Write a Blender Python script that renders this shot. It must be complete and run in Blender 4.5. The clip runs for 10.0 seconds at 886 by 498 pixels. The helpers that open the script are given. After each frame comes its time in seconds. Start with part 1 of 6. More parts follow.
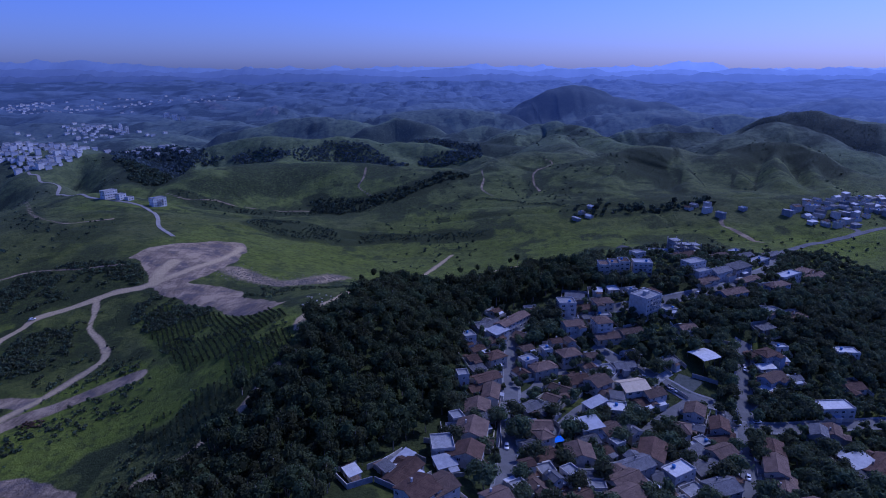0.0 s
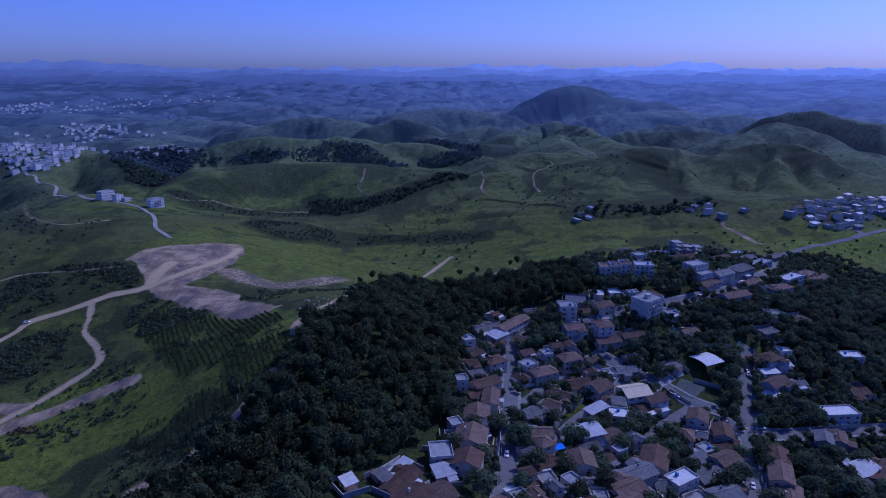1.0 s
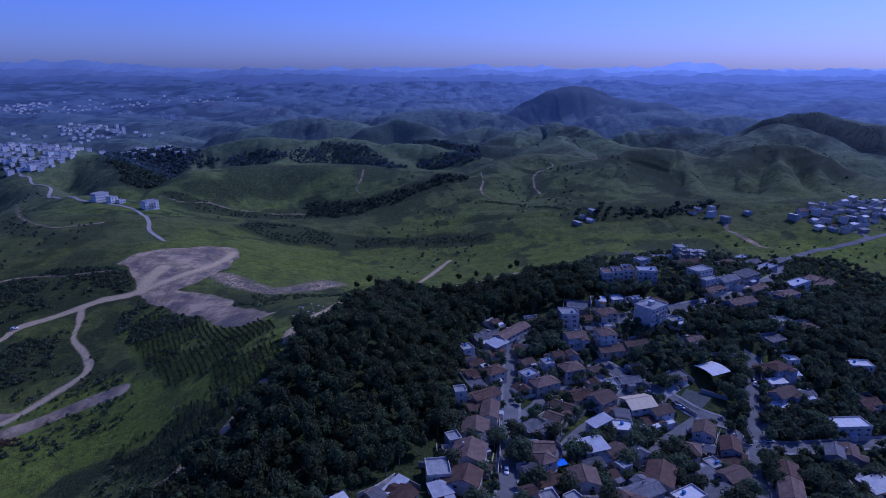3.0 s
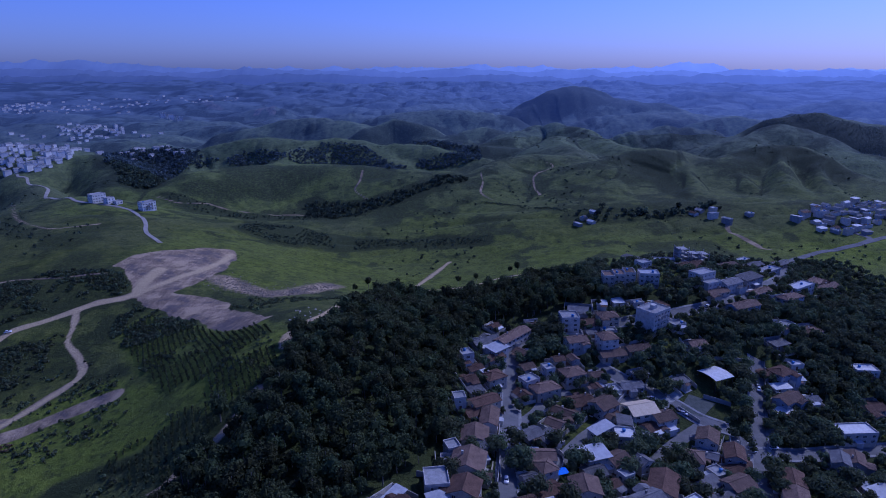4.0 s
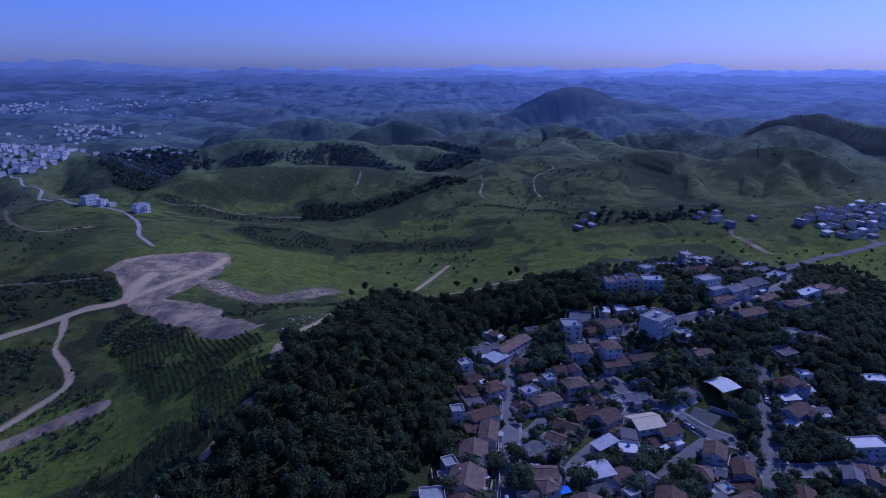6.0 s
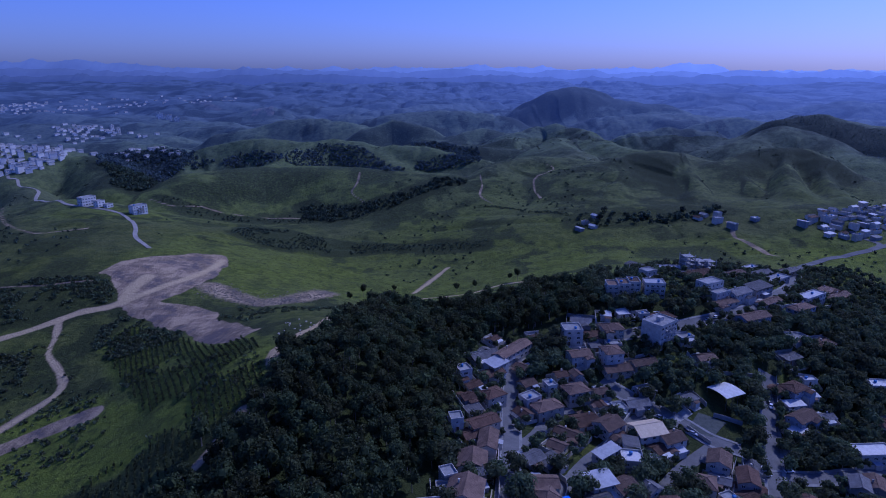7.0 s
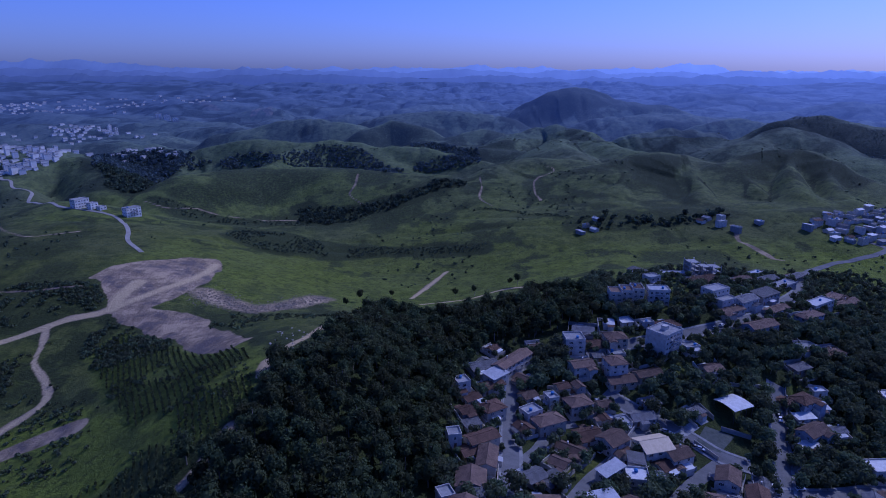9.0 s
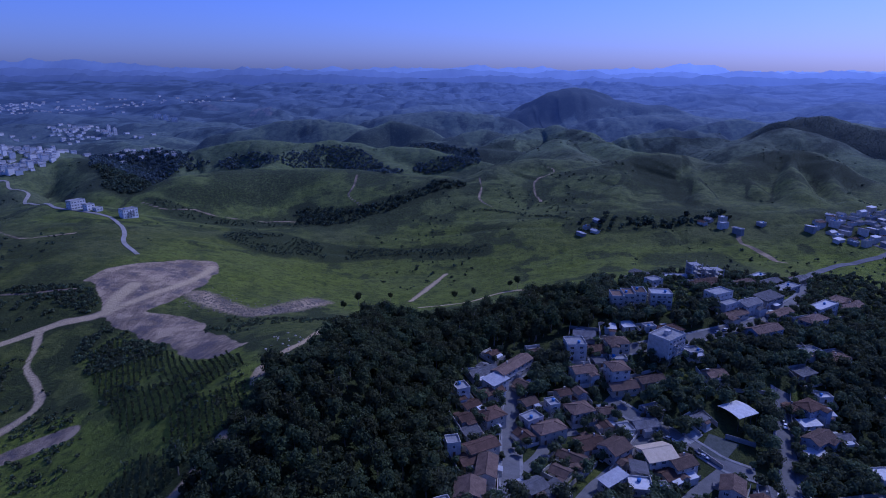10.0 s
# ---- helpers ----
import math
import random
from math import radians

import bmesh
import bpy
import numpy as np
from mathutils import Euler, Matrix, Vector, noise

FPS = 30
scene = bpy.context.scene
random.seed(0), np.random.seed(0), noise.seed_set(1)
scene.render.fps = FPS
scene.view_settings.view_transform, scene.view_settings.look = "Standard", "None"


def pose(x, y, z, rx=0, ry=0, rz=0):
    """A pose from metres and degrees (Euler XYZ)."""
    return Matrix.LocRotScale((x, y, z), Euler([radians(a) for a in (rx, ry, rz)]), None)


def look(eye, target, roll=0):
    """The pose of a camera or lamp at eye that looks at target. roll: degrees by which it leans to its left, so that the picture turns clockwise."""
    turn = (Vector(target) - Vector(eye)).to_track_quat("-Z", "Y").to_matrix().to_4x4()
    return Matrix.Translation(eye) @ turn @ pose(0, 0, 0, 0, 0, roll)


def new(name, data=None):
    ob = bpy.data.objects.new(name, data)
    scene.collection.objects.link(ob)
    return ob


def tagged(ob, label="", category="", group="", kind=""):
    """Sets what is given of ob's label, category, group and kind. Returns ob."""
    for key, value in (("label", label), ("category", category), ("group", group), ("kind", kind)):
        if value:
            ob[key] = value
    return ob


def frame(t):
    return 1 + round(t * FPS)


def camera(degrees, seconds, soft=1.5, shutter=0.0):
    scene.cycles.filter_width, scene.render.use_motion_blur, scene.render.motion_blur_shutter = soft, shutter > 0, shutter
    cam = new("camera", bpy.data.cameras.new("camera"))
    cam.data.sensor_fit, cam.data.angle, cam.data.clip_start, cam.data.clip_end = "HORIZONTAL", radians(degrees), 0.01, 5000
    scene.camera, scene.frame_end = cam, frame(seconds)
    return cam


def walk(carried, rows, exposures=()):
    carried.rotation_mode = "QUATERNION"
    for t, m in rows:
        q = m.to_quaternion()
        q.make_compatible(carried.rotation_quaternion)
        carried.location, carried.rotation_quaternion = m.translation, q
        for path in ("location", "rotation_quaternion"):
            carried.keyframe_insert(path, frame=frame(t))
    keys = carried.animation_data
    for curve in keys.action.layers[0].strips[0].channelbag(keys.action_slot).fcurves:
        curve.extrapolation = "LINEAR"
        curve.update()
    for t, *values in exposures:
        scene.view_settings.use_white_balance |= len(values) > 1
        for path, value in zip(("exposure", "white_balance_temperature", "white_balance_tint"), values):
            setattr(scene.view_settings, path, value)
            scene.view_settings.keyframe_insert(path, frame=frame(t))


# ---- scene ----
# ---- camera: a drone gliding forward, almost level ----
EYE = 150.0
cam = camera(72.0, 10.0, soft=1.0)
PATH = []
for step in range(0, 21):
    k = step / 20.0
    s = k - 0.0738 * k * (1.0 - k)
    at = pose(0.25 + 4.56 * s, 52.41 * s, EYE + 0.05 + 0.83 * s, 90.0 - 16.438 + 0.098 * (k - 0.5), 0.0, -0.101 - 0.156 * (k - 0.5))
    PATH.append((k * 10.0, at @ Matrix.Rotation(radians(0.332) * (k - 0.5), 4, 'Z')))
walk(cam, PATH, [(0.0, -0.9, 4550, 32), (10.0, -0.9, 4550, 32)])

# ---- sky and sun ----
SUN_AZ, SUN_EL = radians(53.0), radians(43.0)
world = bpy.data.worlds.new("sky")
scene.world = world
world.use_nodes = True
wn = world.node_tree
sky = wn.nodes.new("ShaderNodeTexSky")
sky.sky_type = 'NISHITA'
sky.sun_disc = False
sky.sun_elevation = SUN_EL
sky.sun_rotation = SUN_AZ
sky.altitude = 600.0
sky.air_density, sky.dust_density, sky.ozone_density = 1.1, 1.6, 1.0
wn.nodes["Background"].inputs["Strength"].default_value = 0.106
cast = wn.nodes.new("ShaderNodeMix")
cast.data_type, cast.blend_type = 'RGBA', 'MULTIPLY'
cast.inputs[0].default_value = 1.0
cast.inputs[7].default_value = (0.76, 0.88, 1.74, 1.0)
wn.links.new(sky.outputs["Color"], cast.inputs[6])
wn.links.new(cast.outputs[2], wn.nodes["Background"].inputs["Color"])
sun_data = bpy.data.lights.new("sun", 'SUN')
sun_data.energy, sun_data.angle, sun_data.color = 3.9, radians(0.53), (0.98, 0.90, 0.80)
sun = new("sun", sun_data)
sun_way = Vector((math.sin(SUN_AZ) * math.cos(SUN_EL), math.cos(SUN_AZ) * math.cos(SUN_EL), math.sin(SUN_EL)))
sun.matrix_world = look(sun_way * 900.0, (0, 0, 0))


# ---- materials ----
def shader(name, rough=0.85, spec=0.25, metal=0.0):
    """A new node material; returns it with its tree and its main shader."""
    m = bpy.data.materials.new(name)
    m.use_nodes = True
    b = m.node_tree.nodes["Principled BSDF"]
    b.inputs["Roughness"].default_value = rough
    b.inputs["Metallic"].default_value = metal
    b.inputs["Specular IOR Level"].default_value = spec
    return m, m.node_tree, b


def node(tree, kind, **sets):
    n = tree.nodes.new(kind)
    for key, value in sets.items():
        n.inputs[key.replace("_", " ")].default_value = value
    return n


def noise_of(tree, scale, detail=4.0, rough=0.6, coords="Object"):
    c = tree.nodes.new("ShaderNodeTexCoord") if coords != "World" else tree.nodes.new("ShaderNodeNewGeometry")
    n = node(tree, "ShaderNodeTexNoise", Scale=scale, Detail=detail, Roughness=rough)
    tree.links.new(c.outputs["Position" if coords == "World" else coords], n.inputs["Vector"])
    return n


def stops(tree, source, pairs):
    r = tree.nodes.new("ShaderNodeValToRGB")
    while len(r.color_ramp.elements) < len(pairs):
        r.color_ramp.elements.new(0.5)
    for e, (at, colour) in zip(r.color_ramp.elements, pairs):
        e.position, e.color = at, (*colour, 1.0)
    tree.links.new(source, r.inputs["Fac"])
    return r


def mixed(tree, fac, a, b, kind="MIX"):
    m = tree.nodes.new("ShaderNodeMix")
    m.data_type, m.blend_type = 'RGBA', kind
    for sock, value in ((m.inputs[0], fac), (m.inputs[6], a), (m.inputs[7], b)):
        if isinstance(value, (int, float)):
            sock.default_value = value
        elif isinstance(value, tuple):
            sock.default_value = (*value, 1.0)
        else:
            tree.links.new(value, sock)
    return m.outputs[2]


def bumped(tree, b, height_socket, strength=0.4, distance=0.1):
    n = node(tree, "ShaderNodeBump", Strength=strength, Distance=distance)
    tree.links.new(height_socket, n.inputs["Height"])
    tree.links.new(n.outputs["Normal"], b.inputs["Normal"])


def surface(name, dark, light, scale=1.5, rough=0.85, spread=0.0, fine=9.0, bump=0.3, coords="Object", metal=0.0, spec=0.25):
    """A two-scale mottled surface; spread varies the colour from object to object."""
    m, t, b = shader(name, rough, spec, metal)
    n1 = noise_of(t, scale, 5.0, 0.65, coords)
    n2 = noise_of(t, scale * fine, 3.0, 0.6, coords)
    col = stops(t, n1.outputs["Fac"], [(0.3, dark), (0.7, light)]).outputs["Color"]
    col = mixed(t, 0.35, col, stops(t, n2.outputs["Fac"], [(0.25, (0.35, 0.35, 0.35)), (0.75, (0.85, 0.85, 0.85))]).outputs["Color"], "OVERLAY")
    if spread:
        info = t.nodes.new("ShaderNodeObjectInfo")
        hsv = node(t, "ShaderNodeHueSaturation", Saturation=1.0)
        mr = node(t, "ShaderNodeMapRange", To_Min=1.0 - spread, To_Max=1.0 + spread)
        t.links.new(info.outputs["Random"], mr.inputs["Value"])
        t.links.new(mr.outputs["Result"], hsv.inputs["Value"])
        t.links.new(col, hsv.inputs["Color"])
        col = hsv.outputs["Color"]
    t.links.new(col, b.inputs["Base Color"])
    if bump:
        bumped(t, b, n2.outputs["Fac"], bump, 0.05)
    return m


def ground_material(name="ground", glow=0.0):
    """Pasture, scrub and bare earth, with distance haze mixed into the colour, laid out by the masks stored on the
    sheet.
    """
    m, t, b = shader(name, 0.95, 0.1)
    big = noise_of(t, 0.012, 5.0, 0.6, "World")
    broad = noise_of(t, 0.02, 6.0, 0.7, "World")
    mid = noise_of(t, 0.09, 6.0, 0.7, "World")
    fine = noise_of(t, 0.9, 4.0, 0.7, "World")

    def att(layer):
        a = t.nodes.new("ShaderNodeAttribute")
        a.attribute_name = layer
        return a
    grass = stops(t, mid.outputs["Fac"], [(0.28, (0.038, 0.050, 0.013)), (0.5, (0.080, 0.096, 0.020)), (0.75, (0.140, 0.150, 0.036))]).outputs["Color"]
    grass = mixed(t, stops(t, big.outputs["Fac"], [(0.4, (0, 0, 0)), (0.65, (1, 1, 1))]).outputs["Color"], grass, (0.092, 0.104, 0.034))
    lush = att("lush")
    grass = mixed(t, lush.outputs["Fac"], grass, stops(t, mid.outputs["Fac"], [(0.25, (0.088, 0.124, 0.010)), (0.75, (0.210, 0.260, 0.025))]).outputs["Color"])
    tuft = noise_of(t, 0.35, 6.0, 0.75, "World")
    grass = mixed(t, 0.55, grass, stops(t, tuft.outputs["Fac"], [(0.3, (0.25, 0.25, 0.25)), (0.7, (0.75, 0.75, 0.75))]).outputs["Color"], "OVERLAY")
    clump = noise_of(t, 0.21, 8.0, 0.78, "World")
    grass = mixed(t, stops(t, clump.outputs["Fac"], [(0.51, (0, 0, 0)), (0.60, (0.72, 0.72, 0.72))]).outputs["Color"], grass, (0.032, 0.043, 0.014))
    weed = noise_of(t, 0.055, 6.0, 0.7, "World")
    grass = mixed(t, stops(t, weed.outputs["Fac"], [(0.50, (0, 0, 0)), (0.64, (0.55, 0.55, 0.55))]).outputs["Color"], grass, (0.048, 0.060, 0.020))
    scrub = att("scrub")
    edge = t.nodes.new("ShaderNodeMath")
    edge.operation = 'MULTIPLY_ADD'
    t.links.new(tuft.outputs["Fac"], edge.inputs[0])
    edge.inputs[1].default_value = 1.7
    edge.inputs[2].default_value = -0.85
    def rough_edge(source):
        s = t.nodes.new("ShaderNodeMath")
        s.operation = 'ADD'
        t.links.new(source, s.inputs[0])
        t.links.new(edge.outputs[0], s.inputs[1])
        return stops(t, s.outputs[0], [(0.35, (0, 0, 0)), (0.65, (1, 1, 1))]).outputs["Color"]
    bush = stops(t, fine.outputs["Fac"], [(0.3, (0.020, 0.028, 0.010)), (0.7, (0.055, 0.068, 0.022))]).outputs["Color"]
    col = mixed(t, rough_edge(scrub.outputs["Fac"]), grass, bush)
    dirt = att("dirt")
    earth = stops(t, mid.outputs["Fac"], [(0.25, (0.115, 0.088, 0.058)), (0.5, (0.228, 0.176, 0.117)), (0.78, (0.39, 0.306, 0.204))]).outputs["Color"]
    earth = mixed(t, 0.5, earth, stops(t, fine.outputs["Fac"], [(0.3, (0.3, 0.3, 0.3)), (0.7, (0.75, 0.75, 0.75))]).outputs["Color"], "OVERLAY")
    streak = node(t, "ShaderNodeTexNoise", Scale=1.0, Detail=5.0, Roughness=0.7)
    along = node(t, "ShaderNodeMapping")
    along.inputs["Scale"].default_value = (0.5, 0.07, 0.2)
    along.inputs["Rotation"].default_value = (0, 0, radians(-32))
    spot = t.nodes.new("ShaderNodeNewGeometry")
    t.links.new(spot.outputs["Position"], along.inputs["Vector"])
    t.links.new(along.outputs["Vector"], streak.inputs["Vector"])
    earth = mixed(t, 0.55, earth, stops(t, streak.outputs["Fac"], [(0.32, (0.22, 0.22, 0.24)), (0.68, (0.85, 0.82, 0.78))]).outputs["Color"], "OVERLAY")
    pale = noise_of(t, 0.055, 4.0, 0.65, "World")
    earth = mixed(t, stops(t, pale.outputs["Fac"], [(0.53, (0, 0, 0)), (0.62, (0.85, 0.85, 0.85))]).outputs["Color"], earth, (0.43, 0.33, 0.20))
    earth = mixed(t, stops(t, pale.outputs["Fac"], [(0.40, (0.8, 0.8, 0.8)), (0.48, (0, 0, 0))]).outputs["Color"], earth, (0.125, 0.105, 0.095))
    worn = att("worn")
    earth = mixed(t, worn.outputs["Fac"], earth, stops(t, fine.outputs["Fac"], [(0.25, (0.36, 0.275, 0.15)), (0.75, (0.56, 0.44, 0.25))]).outputs["Color"])
    frayed = t.nodes.new("ShaderNodeMath")
    frayed.operation = 'MULTIPLY_ADD'
    t.links.new(tuft.outputs["Fac"], frayed.inputs[0])
    frayed.inputs[1].default_value = 0.55
    t.links.new(dirt.outputs["Fac"], frayed.inputs[2])
    col = mixed(t, stops(t, frayed.outputs[0], [(0.58, (0, 0, 0)), (0.86, (1, 1, 1))]).outputs["Color"], col, earth)
    # aerial haze painted into the base colour: bluer and paler with distance
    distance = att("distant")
    near_haze_blue = stops(t, mid.outputs["Fac"], [(0.36, (0.052, 0.082, 0.110)), (0.5, (0.114, 0.160, 0.172)), (0.64, (0.190, 0.245, 0.208))]).outputs["Color"]
    far_haze_blue = stops(t, broad.outputs["Fac"], [(0.35, (0.055, 0.080, 0.130)), (0.65, (0.115, 0.150, 0.205))]).outputs["Color"]
    hills = mixed(t, stops(t, distance.outputs["Fac"], [(0.35, (0, 0, 0)), (1.0, (1, 1, 1))]).outputs["Color"], near_haze_blue, far_haze_blue)
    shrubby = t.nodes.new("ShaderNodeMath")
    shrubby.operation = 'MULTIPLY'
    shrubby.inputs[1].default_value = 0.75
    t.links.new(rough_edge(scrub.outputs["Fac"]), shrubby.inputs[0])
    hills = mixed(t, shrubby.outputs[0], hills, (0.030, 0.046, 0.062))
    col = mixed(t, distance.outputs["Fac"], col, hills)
    t.links.new(col, b.inputs["Base Color"])
    bumped(t, b, tuft.outputs["Fac"], 0.75, 1.8)
    # the far sheet emits a blue glow in place of haze
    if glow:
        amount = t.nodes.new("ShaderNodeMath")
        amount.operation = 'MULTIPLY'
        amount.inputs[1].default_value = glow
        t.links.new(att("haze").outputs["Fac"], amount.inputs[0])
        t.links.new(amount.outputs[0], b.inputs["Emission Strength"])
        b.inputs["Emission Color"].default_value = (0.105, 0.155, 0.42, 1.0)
    return m


GROUND = ground_material()
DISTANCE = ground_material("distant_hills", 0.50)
ASPHALT = surface("asphalt", (0.095, 0.095, 0.095), (0.155, 0.152, 0.148), 0.15, 0.9, coords="World", fine=14)


def roof_tiles(name, dark, light):
    """Weathered clay tiles: courses, stains and lichen."""
    m, t, b = shader(name, 0.9, 0.15)
    n1 = noise_of(t, 0.35, 5.0, 0.7)
    n2 = noise_of(t, 4.0, 3.0, 0.6)
    col = stops(t, n1.outputs["Fac"], [(0.28, dark), (0.68, light)]).outputs["Color"]
    col = mixed(t, 0.4, col, stops(t, n2.outputs["Fac"], [(0.3, (0.35, 0.35, 0.35)), (0.7, (0.7, 0.7, 0.7))]).outputs["Color"], "OVERLAY")
    c = t.nodes.new("ShaderNodeTexCoord")
    w = node(t, "ShaderNodeTexWave", Scale=1.3, Distortion=0.6)
    w.bands_direction = 'X'
    t.links.new(c.outputs["Object"], w.inputs["Vector"])
    col = mixed(t, 0.25, col, stops(t, w.outputs["Fac"], [(0.1, (0.3, 0.3, 0.3)), (0.7, (0.6, 0.6, 0.6))]).outputs["Color"], "OVERLAY")
    info = t.nodes.new("ShaderNodeObjectInfo")
    hsv = node(t, "ShaderNodeHueSaturation")
    mr = node(t, "ShaderNodeMapRange", To_Min=0.7, To_Max=1.3)
    t.links.new(info.outputs["Random"], mr.inputs["Value"])
    t.links.new(mr.outputs["Result"], hsv.inputs["Value"])
    t.links.new(col, hsv.inputs["Color"])
    t.links.new(hsv.outputs["Color"], b.inputs["Base Color"])
    bumped(t, b, w.outputs["Fac"], 0.7, 0.08)
    return m


def leaf_material(name, dark, mid, light):
    """Leaf clumps: colour by clump, by tree and by patches through the wood."""
    m, t, b = shader(name, 0.85, 0.08)
    geo = t.nodes.new("ShaderNodeNewGeometry")
    tone = t.nodes.new("ShaderNodeAttribute")
    tone.attribute_name = "tone"
    info = t.nodes.new("ShaderNodeObjectInfo")
    col = stops(t, geo.outputs["Random Per Island"], [(0.0, dark), (0.55, mid), (1.0, light)]).outputs["Color"]
    add = t.nodes.new("ShaderNodeMath")
    t.links.new(tone.outputs["Fac"], add.inputs[0])
    t.links.new(info.outputs["Random"], add.inputs[1])
    wrap = t.nodes.new("ShaderNodeMath")
    wrap.operation = 'FRACT'
    t.links.new(add.outputs[0], wrap.inputs[0])
    hsv = node(t, "ShaderNodeHueSaturation", Saturation=1.0)
    mr = node(t, "ShaderNodeMapRange", To_Min=0.68, To_Max=1.32)
    t.links.new(wrap.outputs[0], mr.inputs["Value"])
    t.links.new(mr.outputs["Result"], hsv.inputs["Value"])
    hue = node(t, "ShaderNodeMapRange", To_Min=0.47, To_Max=0.53)
    t.links.new(wrap.outputs[0], hue.inputs["Value"])
    t.links.new(hue.outputs["Result"], hsv.inputs["Hue"])
    t.links.new(col, hsv.inputs["Color"])
    t.links.new(hsv.outputs["Color"], b.inputs["Base Color"])
    thin = t.nodes.new("ShaderNodeBsdfTranslucent")
    t.links.new(hsv.outputs["Color"], thin.inputs["Color"])
    both = t.nodes.new("ShaderNodeMixShader")
    both.inputs[0].default_value = 0.42
    t.links.new(b.outputs["BSDF"], both.inputs[1])
    t.links.new(thin.outputs["BSDF"], both.inputs[2])
    t.links.new(both.outputs["Shader"], t.nodes["Material Output"].inputs["Surface"])
    return m


ROOFS = {
    "tan": roof_tiles("weathered_tan_tiles", (0.092, 0.064, 0.048), (0.188, 0.130, 0.095)),
    "brown": roof_tiles("dark_brown_tiles", (0.062, 0.038, 0.027), (0.130, 0.080, 0.055)),
    "slate": roof_tiles("grey_fibre_sheets", (0.095, 0.093, 0.092), (0.19, 0.186, 0.184)),
    "cream": surface("cream_sheet_roof", (0.44, 0.35, 0.22), (0.58, 0.47, 0.31), 0.5, 0.6),
    "metal": surface("galvanised_sheet", (0.24, 0.245, 0.255), (0.38, 0.385, 0.40), 0.4, 0.65, 0.12, metal=0.08),
    "white": surface("white_painted_sheet", (0.42, 0.41, 0.385), (0.60, 0.59, 0.56), 0.4, 0.7),
    "concrete": surface("stained_concrete_roof", (0.16, 0.16, 0.158), (0.32, 0.318, 0.31), 0.4, 0.9, 0.15),
}
WALLS = {
    "white": surface("white_render", (0.32, 0.30, 0.265), (0.56, 0.53, 0.47), 0.5, 0.9, 0.08),
    "chalk": surface("chalk_white_render", (0.55, 0.53, 0.49), (0.76, 0.74, 0.70), 0.5, 0.9, 0.12),
    "cream": surface("cream_render", (0.33, 0.295, 0.235), (0.50, 0.45, 0.36), 0.5, 0.9, 0.12),
    "grey": surface("grey_render", (0.17, 0.17, 0.17), (0.28, 0.277, 0.27), 0.5, 0.92, 0.15),
    "blue": surface("pale_blue_render", (0.20, 0.21, 0.24), (0.29, 0.31, 0.35), 0.5, 0.9, 0.1),
    "yellow": surface("ochre_render", (0.42, 0.31, 0.1), (0.55, 0.42, 0.16), 0.5, 0.9, 0.1),
}
GLASS = surface("dark_window_glass", (0.02, 0.024, 0.03), (0.045, 0.05, 0.06), 0.6, 0.12, spec=0.6, bump=0)
FRAME = surface("pale_window_frame", (0.45, 0.45, 0.45), (0.6, 0.6, 0.6), 2.0, 0.6, 0.2, bump=0)
DOOR = surface("brown_door_wood", (0.09, 0.055, 0.03), (0.17, 0.1, 0.06), 2.0, 0.6, 0.3)
LEAF = leaf_material("broad_leaves", (0.070, 0.090, 0.052), (0.094, 0.116, 0.062), (0.122, 0.146, 0.074))
GUM = leaf_material("gum_leaves", (0.046, 0.058, 0.029), (0.064, 0.079, 0.036), (0.088, 0.106, 0.046))
# leaves farther off: haze put into cooler greens, palest and bluest on the hills
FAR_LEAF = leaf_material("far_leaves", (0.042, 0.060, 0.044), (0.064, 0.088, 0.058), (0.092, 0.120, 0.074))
HAZE_LEAF = leaf_material("haze_tinted_leaves", (0.066, 0.094, 0.104), (0.094, 0.130, 0.132), (0.125, 0.166, 0.156))
BARK = surface("pale_bark", (0.10, 0.085, 0.07), (0.26, 0.235, 0.2), 1.2, 0.9, 0.2)
TANK = surface("blue_water_tank", (0.05, 0.14, 0.35), (0.08, 0.2, 0.45), 1.0, 0.5, bump=0)

# ---- the lie of the land: rounded hills and hollows (x, y, radius, height) ----
SLOPE_HILLS = [
    (0, -200, 46, 11.3),
    (600, -200, 123, 10.2),
    (-600, -200, 123, 10.2),
    (-900, 100, 171, 9.4),
    (900, 100, 171, 9.2),
    (-60, 120, 38, 26.5),
    (60, 120, 38, 8.0),
    (0, 150, 38, 15.5),
    (150, 150, 38, 1.2),
    (-200, 150, 43, -1.5),
    (300, 150, 61, -15.7),
    (-350, 150, 70, -6.2),
    (-54, 197, 38, 8.0),
    (-10, 200, 38, 0.7),
    (-500, 200, 100, -1.9),
    (39, 216, 38, 9.3),
    (230, 230, 57, 0.7),
    (11, 233, 38, -3.3),
    (-71, 237, 40, 7.1),
    (113, 245, 45, -6.9),
    (-110, 248, 45, 0.8),
    (80, 253, 43, 4.2),
    (-177, 256, 53, -4.7),
]
